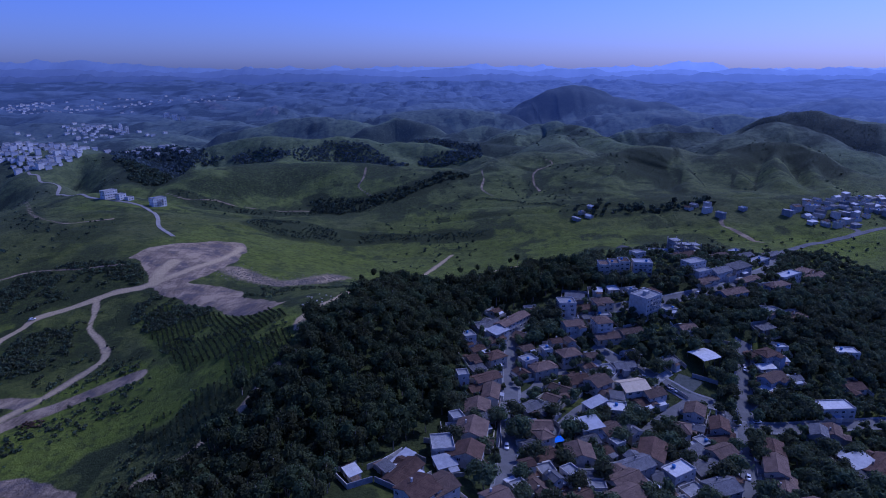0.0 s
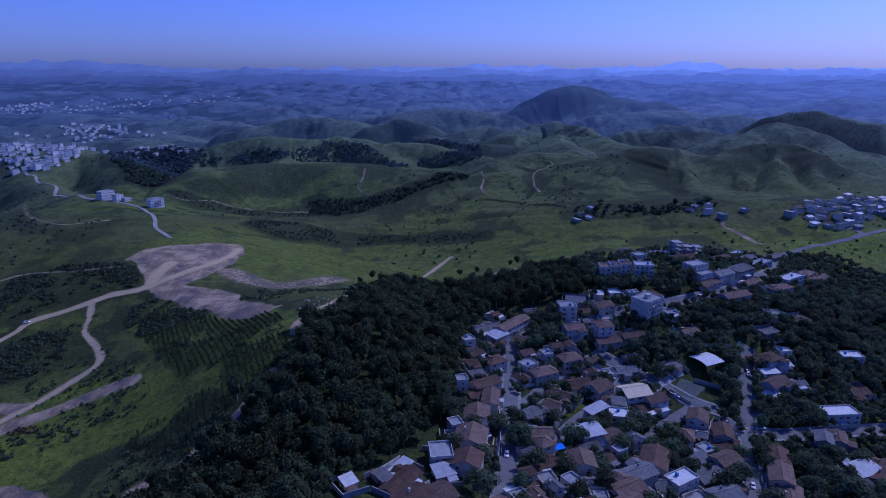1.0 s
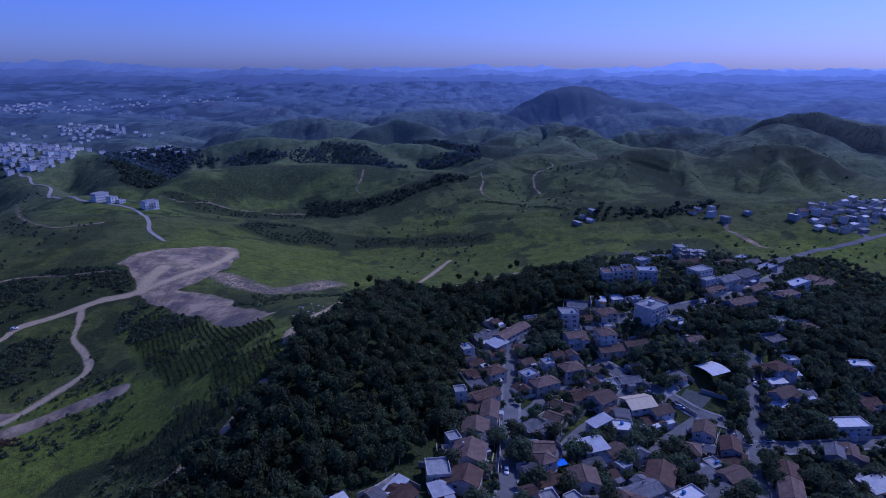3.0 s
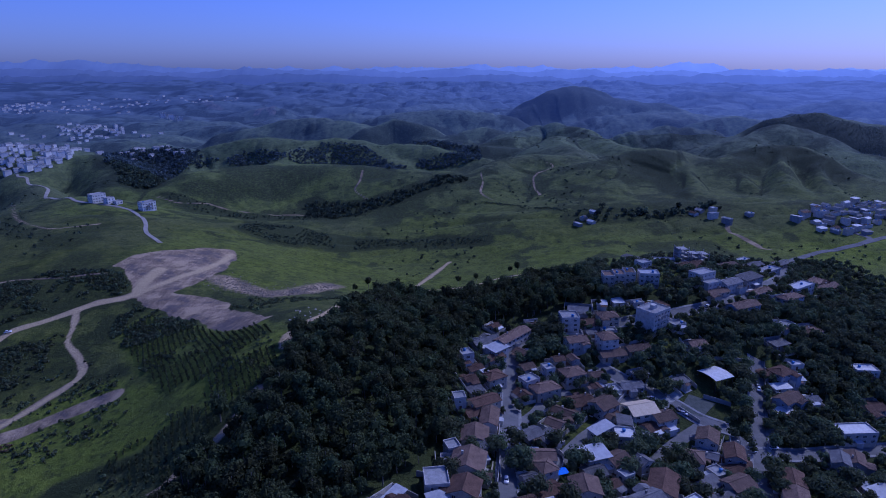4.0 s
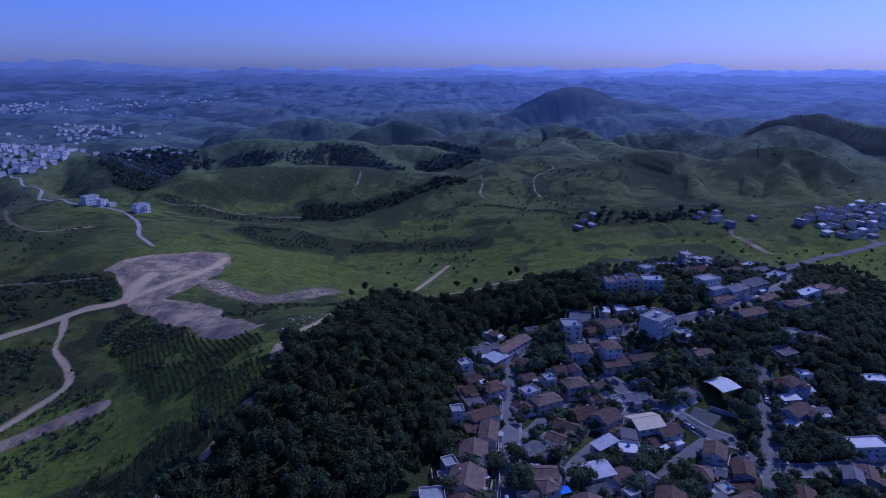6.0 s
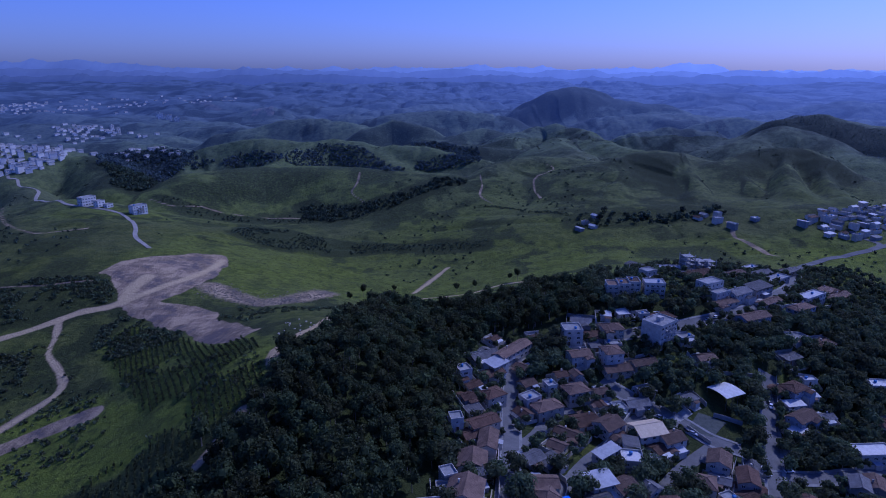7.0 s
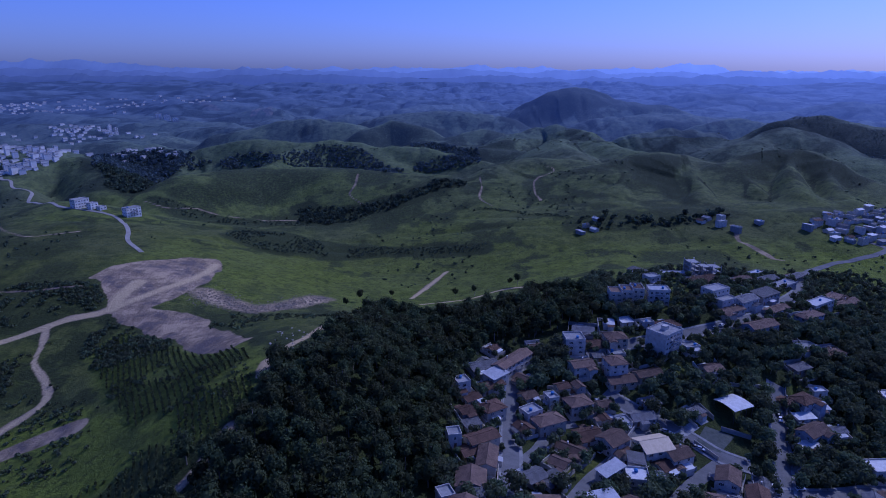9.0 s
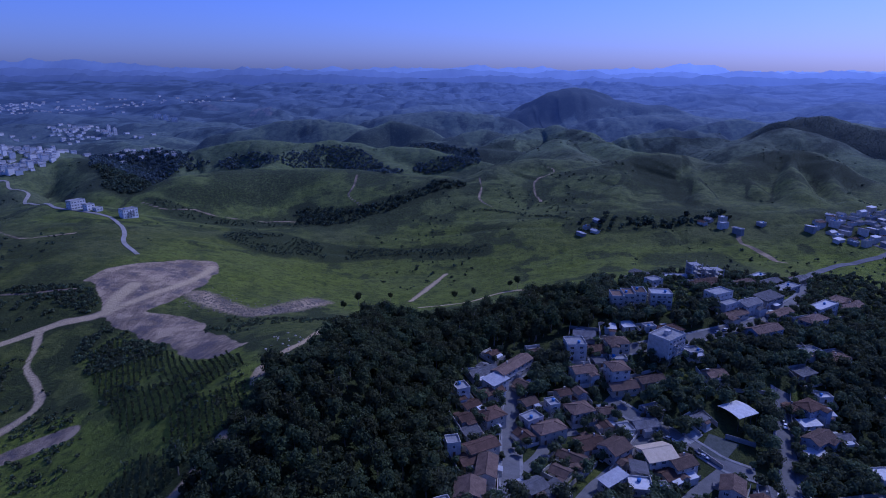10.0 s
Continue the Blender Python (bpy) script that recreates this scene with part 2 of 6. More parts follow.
TOWN_HILLS = [
    (148, 260, 50, 5.9),
    (17, 268, 43, 1.5),
    (-68, 275, 46, 16.8),
    (197, 280, 59, -15.2),
    (-19, 284, 46, 8.2),
    (76, 291, 50, -0.5),
    (-123, 297, 54, 4.6),
    (38, 310, 52, -8.3),
    (-90, 330, 58, 5.7),
    (330, 330, 83, -8.4),
    (110, 332, 59, 2.5),
    (-207, 338, 69, -16.0),
    (246, 339, 74, -7.9),
    (-33, 349, 59, 15.0),
    (-144, 350, 65, 11.7),
    (-400, 350, 96, -9.6),
    (32, 366, 62, 13.6),
    (104, 387, 69, 5.8),
    (-110, 390, 70, -0.2),
    (166, 391, 74, 20.1),
    (-210, 409, 81, 9.1),
    (-40, 420, 73, -3.5),
    (450, 420, 112, 12.6),
]
VALLEY_HILLS = [
    (-278, 421, 90, 3.2),
    (227, 442, 88, 19.9),
    (80, 450, 79, -2.0),
    (-60, 480, 84, 0.2),
    (304, 497, 104, -6.1),
    (-900, 500, 192, 9.2),
    (1000, 500, 209, 8.3),
    (-177, 503, 94, 7.4),
    (110, 535, 96, 3.2),
    (374, 543, 119, -10.9),
    (7, 557, 98, -4.8),
    (213, 578, 110, -14.1),
    (-307, 584, 119, 25.8),
    (-64, 588, 105, -17.0),
    (-179, 649, 121, -4.6),
    (-382, 676, 141, 7.8),
    (386, 689, 143, 30.0),
    (231, 694, 132, 9.0),
    (117, 712, 130, 7.0),
    (-155, 778, 143, -0.9),
    (-338, 822, 162, -16.9),
    (-61, 841, 153, -4.8),
    (56, 871, 158, 0.7),
]
# sharper crests and hollows: x, y, half width, half depth, height
KNOLLS = [
    (-375, 690, 75, 60, 12),
    (-470, 705, 85, 48, 17),
]


# crests of the farther hills: half width, then x, y, z along each
RIDGES = [
    (95, [(-344, 793, 11), (-327, 826, 19), (-299, 858, 20), (-263, 889, 19), (-182, 909, 18), (-118, 903, 16), (-68, 886, 12), (-7, 865, 12)]),  # long green dome
    (75, [(-455, 1133, -4), (-438, 1157, 9), (-399, 1170, 18), (-340, 1183, 27), (-299, 1183, 25), (-260, 1169, 16)]),  # lobe a
    (75, [(-253, 1180, 17), (-207, 1203, 23), (-155, 1191, 20), (-126, 1157, 11), (-89, 1100, -5)]),  # lobe b
    (38, [(-253, 1180, 17), (-269, 1106, 12), (-288, 1029, 1)]),  # spur b
    (72, [(-128, 1176, 5), (-95, 1174, 15), (-28, 1163, 14), (33, 1135, 6), (65, 1091, 0)]),  # lobe c
    (80, [(-65, 1310, 0), (-5, 1323, 7), (83, 1309, -3), (149, 1267, -3)]),
    (95, [(-513, 1581, -4), (-396, 1579, 24), (-309, 1571, 34), (-217, 1558, 24)]),
    (75, [(-181, 1441, 20), (-118, 1467, 37), (-45, 1443, 25)]),
    (110, [(-145, 1788, 27), (31, 1790, 36), (167, 1786, 23)]),
    (75, [(25, 1417, 9), (90, 1441, 20), (153, 1418, 12)]),
    ((150, 90), [(31, 842, 4), (64, 877, 16), (100, 920, 20), (153, 942, 26), (219, 931, 23)]),  # track slope
    (80, [(227, 1232, 20), (218, 1097, 20), (204, 982, 19)]),
    ((110, 80), [(147, 1366, 12), (213, 1402, 28), (251, 1383, 35), (284, 1309, 32), (311, 1191, 21), (324, 1066, 21)]),
    ((170, 70), [(223, 879, 23), (254, 907, 30), (281, 919, 37), (306, 925, 40), (333, 919, 36), (355, 907, 30), (386, 890, 26)]),  # lump
    (32, [(333, 919, 35), (318, 837, 22), (296, 728, 9)]),
    (38, [(256, 901, 30), (225, 825, 16), (192, 739, 7)]),
    (36, [(387, 890, 26), (380, 825, 20), (370, 751, 14)]),
    ((170, 70), [(374, 860, 32), (417, 883, 39), (458, 896, 46), (500, 885, 47), (522, 851, 38), (537, 816, 25), (561, 771, 15)]),  # saddle
    (36, [(492, 885, 45), (443, 798, 35), (400, 712, 25)]),
    (34, [(530, 840, 34), (484, 774, 25), (445, 700, 18)]),
    ((140, 70), [(574, 1162, 30), (616, 1186, 42), (659, 1199, 50), (690, 1186, 44), (705, 1152, 33), (715, 1084, 14)]),  # pale dome
    ((150, 90), [(626, 1314, 15), (692, 1344, 46), (762, 1357, 58), (818, 1347, 58), (870, 1311, 42), (938, 1247, 38)]),  # right wood
    ((190, 130), [(177, 1987, -2), (263, 2003, 52), (327, 2012, 83), (382, 2016, 98), (432, 2017, 100), (488, 2013, 87), (571, 2004, 59), (677, 1999, 42)]),  # cone
    (120, [(447, 1785, 21), (543, 1788, 33), (671, 1788, 32), (782, 1784, 20)]),
    (190, [(865, 2770, 5), (1088, 2782, 47), (1286, 2783, 52), (1510, 2776, 31)]),
    (150, [(1228, 2251, 16), (1409, 2259, 43), (1651, 2256, 36)]),
    (85, [(650, 1576, 21), (734, 1581, 37), (812, 1576, 24)]),
    (75, [(417, 1367, 18), (491, 1370, 30), (577, 1368, 22)]),
    (75, [(-579, 867, 13), (-567, 901, 22), (-557, 933, 26), (-534, 944, 28), (-493, 922, 24), (-449, 867, 16), (-400, 782, 8)]),  # green spur
    ((190, 120), [(-786, 1068, 22), (-700, 1069, 26), (-639, 1077, 19)]),  # town
    (130, [(-1296, 1778, -11), (-1152, 1783, 6), (-1024, 1779, -8)]),
    (130, [(-1081, 2035, -24), (-916, 2037, -15), (-788, 2032, -31)]),
    (140, [(-1100, 2668, 1), (-945, 2673, 19), (-790, 2665, -6)]),
    (150, [(-1614, 2248, -13), (-1413, 2251, 1), (-1191, 2246, -15)]),
    (85, [(-740, 2351, -12), (-639, 2359, 16), (-529, 2350, -12)]),
    (95, [(-686, 1274, -19), (-628, 1288, -9), (-558, 1289, -6), (-498, 1265, -14)]),  # dale
    (55, [(-369, 677, 7), (-418, 707, 4), (-472, 749, 2), (-515, 791, 3), (-565, 843, 4)]),  # road spur
]


def lattice(ix, iy, seed):
    """A repeatable random number for each lattice corner."""
    n = (ix * 374761393 + iy * 668265263 + seed * 1442695041) & 0xFFFFFFFF
    n = ((n ^ (n >> 13)) * 1274126177) & 0xFFFFFFFF
    return ((n ^ (n >> 16)) & 0xFFFF) / 65535.0


def wave(x, y, size, seed):
    """Smooth noise from -1 to 1 with bumps about `size` metres across."""
    u, v = np.asarray(x, float) / size, np.asarray(y, float) / size
    iu, iv = np.floor(u).astype(np.int64), np.floor(v).astype(np.int64)
    fu, fv = u - iu, v - iv
    fu, fv = fu ** 3 * (fu * (fu * 6 - 15) + 10), fv ** 3 * (fv * (fv * 6 - 15) + 10)
    a, b = lattice(iu, iv, seed), lattice(iu + 1, iv, seed)
    c, d = lattice(iu, iv + 1, seed), lattice(iu + 1, iv + 1, seed)
    return 2.0 * ((a * (1 - fu) + b * fu) * (1 - fv) + (c * (1 - fu) + d * fu) * fv) - 1.0


def ramp(v, lo, hi):
    k = np.clip((np.asarray(v, float) - lo) / (hi - lo), 0.0, 1.0)
    return k * k * (3.0 - 2.0 * k)


HILLS = SLOPE_HILLS + TOWN_HILLS + VALLEY_HILLS


def vale(x, y):
    """The floor of the country beyond the near slopes, which the farther hills stand on."""
    d = np.hypot(x, y - 40.0)
    b = np.interp(d, [600, 1000, 1500, 2200, 2700, 3300, 4000, 4860], [-26, -30, -38, -42, -38, -20, 8, 45])
    return b - 14.0 * ramp(-x / np.maximum(y, 1.0), 0.15, 0.45) * (1.0 - ramp(d, 2300.0, 3300.0))


def far_ridges():
    """The listed crests, and lesser ones farther off, as (half width, points along the crest)."""
    rng = random.Random(2024)
    out = list(RIDGES)
    for k in range(300):
        y = 1420.0 + 3350.0 * (k / 300.0) ** 0.9
        x = rng.uniform(-0.85, 0.85) * y
        z = float(np.interp(y, [1400, 2200, 2700, 3300, 4000, 4700], [-3, 1, 7, 27, 56, 84])) + rng.uniform(-16, 8)
        if y < 2150 and 0.04 < x / y < 0.40:
            continue
        if x < -0.2 * y and y < 2600:
            z -= 14.0
        a, ln, w = rng.uniform(-0.9, 0.9), rng.uniform(40, 130) * (0.6 + y / 2600.0), rng.uniform(42, 90) * (0.5 + y / 3000.0)
        dx, dy = math.cos(a) * ln, math.sin(a) * ln
        out.append((w, [(x - dx, y - dy, z - rng.uniform(4, 14)), (x, y, z), (x + dx, y + dy + rng.uniform(-40, 40), z - rng.uniform(4, 14))]))
    return out


def country(x, y):
    """The farther hills: height, and how near a place lies to the gully between two of them."""
    floor = vale(x, y)
    bx, by = x + 16.0 * wave(x, y, 130.0, 5) + 7.0 * wave(x, y, 52.0, 12), y + 16.0 * wave(x, y, 130.0, 6) + 7.0 * wave(x, y, 52.0, 13)
    soft = 2.2 + np.hypot(x, y) / 900.0
    top = floor.copy()
    total = np.ones(x.shape)
    for width, crest in FAR_RIDGES:
        front, back = width if isinstance(width, tuple) else (width, width)
        w = max(front, back)
        xs, ys = [p[0] for p in crest], [p[1] for p in crest]
        near = (bx > min(xs) - 2.6 * w) & (bx < max(xs) + 2.6 * w) & (by > min(ys) - 2.6 * w) & (by < max(ys) + 2.6 * w)
        if not near.any():
            continue
        px, py = bx[near], by[near]
        best, rise, side = np.full(px.shape, 1e9), np.zeros(px.shape), np.zeros(px.shape)
        for (ax, ay, az), (cx, cy, cz) in zip(crest[:-1], crest[1:]):
            dx, dy = cx - ax, cy - ay
            k = np.clip(((px - ax) * dx + (py - ay) * dy) / max(dx * dx + dy * dy, 1e-6), 0, 1)
            d = np.hypot(px - ax - k * dx, py - ay - k * dy)
            closer = d < best
            best = np.where(closer, d, best)
            rise = np.where(closer, az + (cz - az) * k, rise)
            side = np.where(closer, ay + k * dy - py, side)
        f = floor[near]
        z = f + (rise - f) * np.exp(-(best / (back + (front - back) * ramp(side, -30.0, 30.0))) ** 2) - 0.05 * best
        t, s = top[near], soft[near]
        high = np.maximum(t, z)
        total[near] = total[near] * np.exp((t - high) / s) + np.exp((z - high) / s)
        top[near] = high
    return top + soft * np.log(total), np.clip((total - 1.0) / 0.9, 0, 1)


def near_height(x, y):
    """The slopes, the town's hill and the valley before the farther hills."""
    z = np.full(np.broadcast(x, y).shape, -12.0)
    for hx, hy, r, h in HILLS:
        z = z + h * np.exp(-((x - hx) ** 2 + (y - hy) ** 2) / (2.0 * r * r))
    for hx, hy, rx, ry, h in KNOLLS:
        z = z + h * np.exp(-((x - hx) / rx) ** 2 - ((y - hy) / ry) ** 2)
    far = np.hypot(x, y - 40.0)
    wx, wy = x + 40.0 * wave(x, y, 160.0, 5), y + 40.0 * wave(x, y, 160.0, 6)
    return z + 0.35 * ramp(far, 470.0, 640.0) * 3.4 * (2.2 * np.abs(wave(wx, wy, 38.0, 9)) - 0.75)


FAR_RIDGES = far_ridges()


def relief(x, y):
    """The ground's height at x, y, and the gullies of the farther hills."""
    x, y = np.broadcast_arrays(np.asarray(x, float), np.asarray(y, float))
    z, gully = near_height(x, y), np.zeros(x.shape)
    far = np.hypot(0.5 * x, y - 40.0)
    out = far > 640.0
    if out.any():
        px, py = x[out], y[out]
        z2, g2 = country(px, py)
        # small folds that run down the sides of the hills
        z2 = z2 + 2.6 * (2.2 * np.abs(wave(px + 30.0 * wave(px, py, 90.0, 14), py, 46.0, 9)) - 0.75) * (0.4 + 0.6 * ramp(far[out], 900.0, 1500.0))
        z2 = z2 + ramp(far[out], 1300.0, 2200.0) * 7.0 * (2.2 * np.abs(wave(px, py, 120.0, 4)) - 0.75)
        k = ramp(far[out], 640.0, 790.0)
        z[out] = z[out] * (1 - k) + z2 * k
        gully[out] = g2 * k
    return z + 0.8 * wave(x, y, 31.0, 7) + 0.25 * wave(x, y, 9.0, 8), gully


def height(x, y):
    return relief(x, y)[0]

# ---- lines of roads and tracks, in plan ----
HAUL_ROAD = [(-278, 331), (-277, 349), (-271, 363), (-269, 374), (-257, 382), (-241, 393), (-230, 402), (-214, 407), (-200, 421), (-190, 438), (-180, 460), (-175, 489), (-176, 513)]
SOUTH_TRACK = [(-238, 392), (-230, 373), (-226, 360), (-210, 343), (-199, 329), (-197, 318), (-202, 309), (-209, 295), (-216, 281), (-223, 270), (-228, 255)]
SPOIL_TRACK = [(-161, 289), (-170, 289), (-180, 287), (-190, 283), (-198, 277), (-209, 271), (-217, 262), (-224, 249)]
LOWER_PAD = [(-199, 405), (-178, 397), (-158, 386), (-135, 363), (-112, 331), (-101, 323)]
UPPER_PAD = [(-243, 457), (-233, 460), (-223, 467), (-206, 470), (-195, 487), (-180, 506)]
PIT = [(-207, 413), (-210, 431), (-208, 451), (-194, 455), (-185, 484)]
VALLEY_ROAD = [(-235, 514), (-254, 535), (-264, 550), (-279, 581), (-312, 630), (-332, 649), (-365, 659), (-397, 673), (-466, 743), (-481, 751), (-510, 802), (-545, 821), (-562, 842), (-573, 843), (-583, 855)]
SPOIL_FLAT = [(-251, 285), (-234, 286), (-216, 284)]
NEAR_BARE = [(-197, 213), (-179, 214), (-165, 208), (-149, 201)]
RIDGE_CUT = [(-119, 200), (-109, 204), (-100, 208), (-94, 216), (-85, 224), (-80, 234), (-75, 248)]
LONE_GUMS = [(-35, 501), (15, 488), (30, 492), (59, 505), (-57, 478), (-63, 447), (65, 504), (95, 360)]
BRUSH_HEAP = [(-202, 263), (-199, 264)]
RUBBLE = [(-160, 444), (-141, 431), (-116, 415), (-101, 439), (-86, 477)]
FIELD_PATH = [(9, 579), (1, 560), (-7, 537), (-19, 501)]
CREST_PATH = [(92, 475), (70, 495), (46, 496), (21, 478), (-11, 472)]
RIDGE_PATH = [(-53, 372), (-58, 321), (-67, 299), (-72, 287), (-71, 277)]
HILL_TRACK = [(66, 767), (52, 793), (57, 831), (56, 868)]
HILL_TRACK_B = [(127, 786), (124, 817), (132, 863), (162, 894), (154, 906)]
HILL_TRACK_C = [(-111, 885), (-111, 849), (-115, 828), (-94, 804)]
MEADOW_TRACK = [(-330, 429), (-311, 440), (-275, 437), (-242, 442)]
LEFT_TRACK = [(-527, 739), (-527, 757), (-443, 640), (-398, 591), (-353, 552), (-334, 555), (-317, 571)]
DOME_TRACK = [(-353, 763), (-317, 747), (-289, 764), (-281, 763), (-250, 767), (-221, 770), (-170, 772)]
QUARRY = [(-679, 2325), (-671, 2352), (-649, 2374), (-622, 2322)]
SCAR = [(-1002, 2652), (-957, 2617), (-923, 2602)]
HEDGE = [(49, 758), (82, 737), (141, 684)]
PIT_FLOOR = [(-242, 461), (-239, 478), (-220, 496), (-195, 518), (-180, 523), (-171, 508), (-167, 471), (-174, 437), (-180, 420), (-188, 409), (-203, 411), (-213, 422), (-223, 439)]
PAD_FLOOR = [(-208, 411), (-188, 411), (-176, 409), (-159, 405), (-139, 391), (-133, 376), (-117, 359), (-93, 325), (-97, 316), (-111, 321), (-130, 342), (-143, 362), (-173, 383), (-195, 398)]
HILL_STREET = [(40, 323), (39, 312), (35, 284), (32, 255), (28, 227), (25, 203), (20, 174)]
SCHOOL_STREET = [(83, 309), (95, 297), (104, 291), (115, 283), (125, 274), (137, 270)]
TOP_ROAD = [(101, 344), (127, 350), (164, 365), (198, 385), (242, 430), (289, 500), (312, 521), (339, 536), (379, 549), (430, 570)]
EAST_STREET = [(176, 327), (165, 302), (155, 279), (145, 257), (136, 236), (126, 212), (114, 185)]
CROSS_STREET = [(144, 256), (172, 260), (210, 271), (245, 277)]
LANE = [(90, 239), (104, 254), (122, 269), (129, 274)]
YARD_LANE = [(37, 256), (44, 266), (54, 283), (65, 288)]
ALLEY = [(27, 209), (39, 215), (51, 233), (62, 249), (78, 268), (90, 281), (104, 291)]
ROW_LANE = [(56, 215), (72, 233), (85, 250)]
FAR_LANE = [(291, 630), (294, 621), (283, 602), (285, 580), (291, 558), (297, 544)]
VILLAGE_STREET = [(379, 549), (397, 562), (392, 585), (393, 596)]

# ---- outlines in plan of woods, scrub and settlements ----
RIDGE_WOOD = [(-122, 160), (-128, 188), (-112, 203), (-100, 209), (-92, 222), (-84, 238), (-74, 248), (-69, 264), (-70, 283), (-57, 288), (-47, 331), (-34, 386), (-9, 371), (25, 384), (66, 433), (101, 406), (94, 367), (62, 357), (32, 336), (15, 314), (6, 276), (3, 241), (-9, 211), (-26, 193), (-35, 176), (-38, 152), (-70, 150)]
SLOPE_ROWS = [(-124, 278), (-90, 276), (-70, 279), (-74, 248), (-84, 238), (-92, 222), (-100, 209), (-134, 221), (-135, 245), (-127, 261)]
EAST_WOOD = [(132, 332), (159, 351), (219, 376), (267, 408), (301, 407), (348, 402), (283, 319), (207, 295), (204, 316), (200, 333), (180, 332), (157, 323), (132, 318)]
PARK_TREES = [(70, 316), (93, 311), (121, 316), (171, 326), (156, 286), (139, 281), (140, 319), (109, 296), (92, 307), (71, 308)]
HILLTOP_TREES = [(109, 468), (129, 477), (101, 379), (140, 376), (162, 392), (164, 421), (190, 442), (160, 378), (164, 365), (128, 352), (109, 362), (91, 373)]
BLOCK_TREES = [(156, 275), (193, 282), (184, 266), (150, 259)]
PLANTATION = [(-194, 366), (-188, 383), (-135, 344), (-96, 318), (-74, 286), (-74, 258), (-92, 246), (-128, 274), (-173, 333)]
LEFT_SCRUB = [(-322, 417), (-311, 440), (-285, 448), (-241, 448), (-222, 436), (-215, 414), (-241, 404), (-270, 392), (-291, 370)]
LEFT_SCRUB_B = [(-262, 326), (-267, 350), (-252, 362), (-234, 354), (-223, 330), (-234, 314), (-250, 309)]
TRACK_SCRUB = [(-207, 383), (-199, 392), (-162, 375), (-137, 349), (-156, 343), (-181, 343), (-199, 361)]
STREAM_WOOD = [(-207, 622), (-206, 684), (-146, 679), (-97, 663), (-47, 655), (13, 649), (48, 639), (47, 621), (-46, 635), (-124, 613), (-170, 599)]
FARM_TREES = [(137, 650), (147, 680), (171, 687), (205, 675), (229, 657), (260, 668), (300, 663), (294, 634), (246, 638), (189, 641)]
RIGHT_VILLAGE = [(350, 607), (371, 635), (405, 647), (442, 663), (493, 685), (526, 684), (464, 601), (429, 598), (391, 564), (363, 579), (368, 607)]
LEFT_TOWN = [(-789, 1046), (-741, 1059), (-683, 1057), (-647, 1074), (-644, 1086), (-546, 927), (-554, 891), (-566, 858), (-695, 980), (-750, 981)]
GULLY_WOOD = [(-166, 759), (-178, 807), (-166, 812), (-140, 810), (-113, 803), (-94, 802), (-66, 813), (-48, 818), (-22, 833), (-5, 851), (36, 852), (35, 831), (1, 826), (-28, 803), (-56, 784), (-91, 769), (-129, 745)]
DALE_WOOD = [(-695, 1279), (-650, 1283), (-580, 1272), (-519, 1284), (-439, 1138), (-397, 1132), (-418, 1121), (-456, 1075), (-364, 797), (-381, 783), (-417, 800), (-430, 838), (-480, 894)]
LOBE_WOOD_A = [(-388, 1130), (-367, 1144), (-294, 1141), (-272, 1072), (-327, 1112), (-381, 1107)]
LOBE_WOOD_B = [(-283, 1036), (-253, 1121), (-223, 1175), (-170, 1182), (-130, 1155), (-115, 1125), (-80, 1083), (-60, 1076), (-72, 894), (-188, 1126)]
LOBE_WOOD_C = [(-64, 1295), (-5, 1313), (81, 1277), (69, 1079), (12, 1073), (-46, 1090), (-45, 1110), (37, 1125)]
HILL_SCRUB = [(267, 890), (317, 883), (309, 842), (294, 740), (281, 688), (275, 724), (276, 807), (251, 819)]
SADDLE_SCRUB = [(417, 883), (455, 890), (495, 876), (517, 842), (536, 814), (555, 808), (509, 778), (485, 790), (476, 837), (424, 835)]
CONE_WOOD = [(173, 1764), (258, 2008), (320, 2012), (383, 2020), (431, 2010), (498, 2005), (549, 1973), (449, 1905), (366, 1864), (297, 1843), (211, 1747)]
RIGHT_WOOD = [(647, 1324), (694, 1346), (760, 1354), (808, 1329), (857, 1290), (891, 1262), (741, 1038), (717, 1063), (802, 1216), (777, 1269), (740, 1315), (619, 1192)]
VALE_SCRUB = [(-353, 770), (-313, 765), (-265, 762), (-217, 766), (-169, 770), (-162, 807), (-130, 790), (-98, 767), (-148, 737), (-235, 734), (-301, 733)]
WEST_SCRUB = [(-456, 641), (-414, 607), (-372, 552), (-312, 519), (-373, 524)]
COURT_CLEAR = [(114, 272), (112, 284), (126, 300), (134, 308), (156, 310), (156, 292), (142, 280), (128, 268)]
STREET_TREES = [(47, 334), (59, 347), (72, 336), (75, 318), (64, 309), (49, 301), (43, 306)]
LOBE_SUNLIT = [(-470, 1090), (-470, 1205), (-200, 1225), (-100, 1200), (60, 1170), (70, 1080), (-100, 1070), (-280, 1010)]
HILL_LUSH = [(-340, 740), (-340, 930), (0, 930), (300, 960), (520, 920), (640, 780), (520, 640), (250, 660), (0, 690)]
HEDGE_STRIP = HEDGE + [(x + 5, y + 7) for x, y in reversed(HEDGE)]
MEADOW_LUSH = [(-179, 542), (-127, 588), (-100, 558), (-93, 491), (-123, 442), (-154, 460)]
SLOPE_LUSH = [(-224, 242), (-213, 290), (-171, 308), (-102, 258), (-121, 237), (-158, 232), (-165, 215), (-193, 202)]
LANE_LUSH = [(322, 556), (365, 549), (419, 561), (380, 502), (328, 486), (311, 508)]
CREST_LUSH = [(-83, 520), (-14, 596), (61, 545), (38, 513), (-19, 436), (-68, 479)]


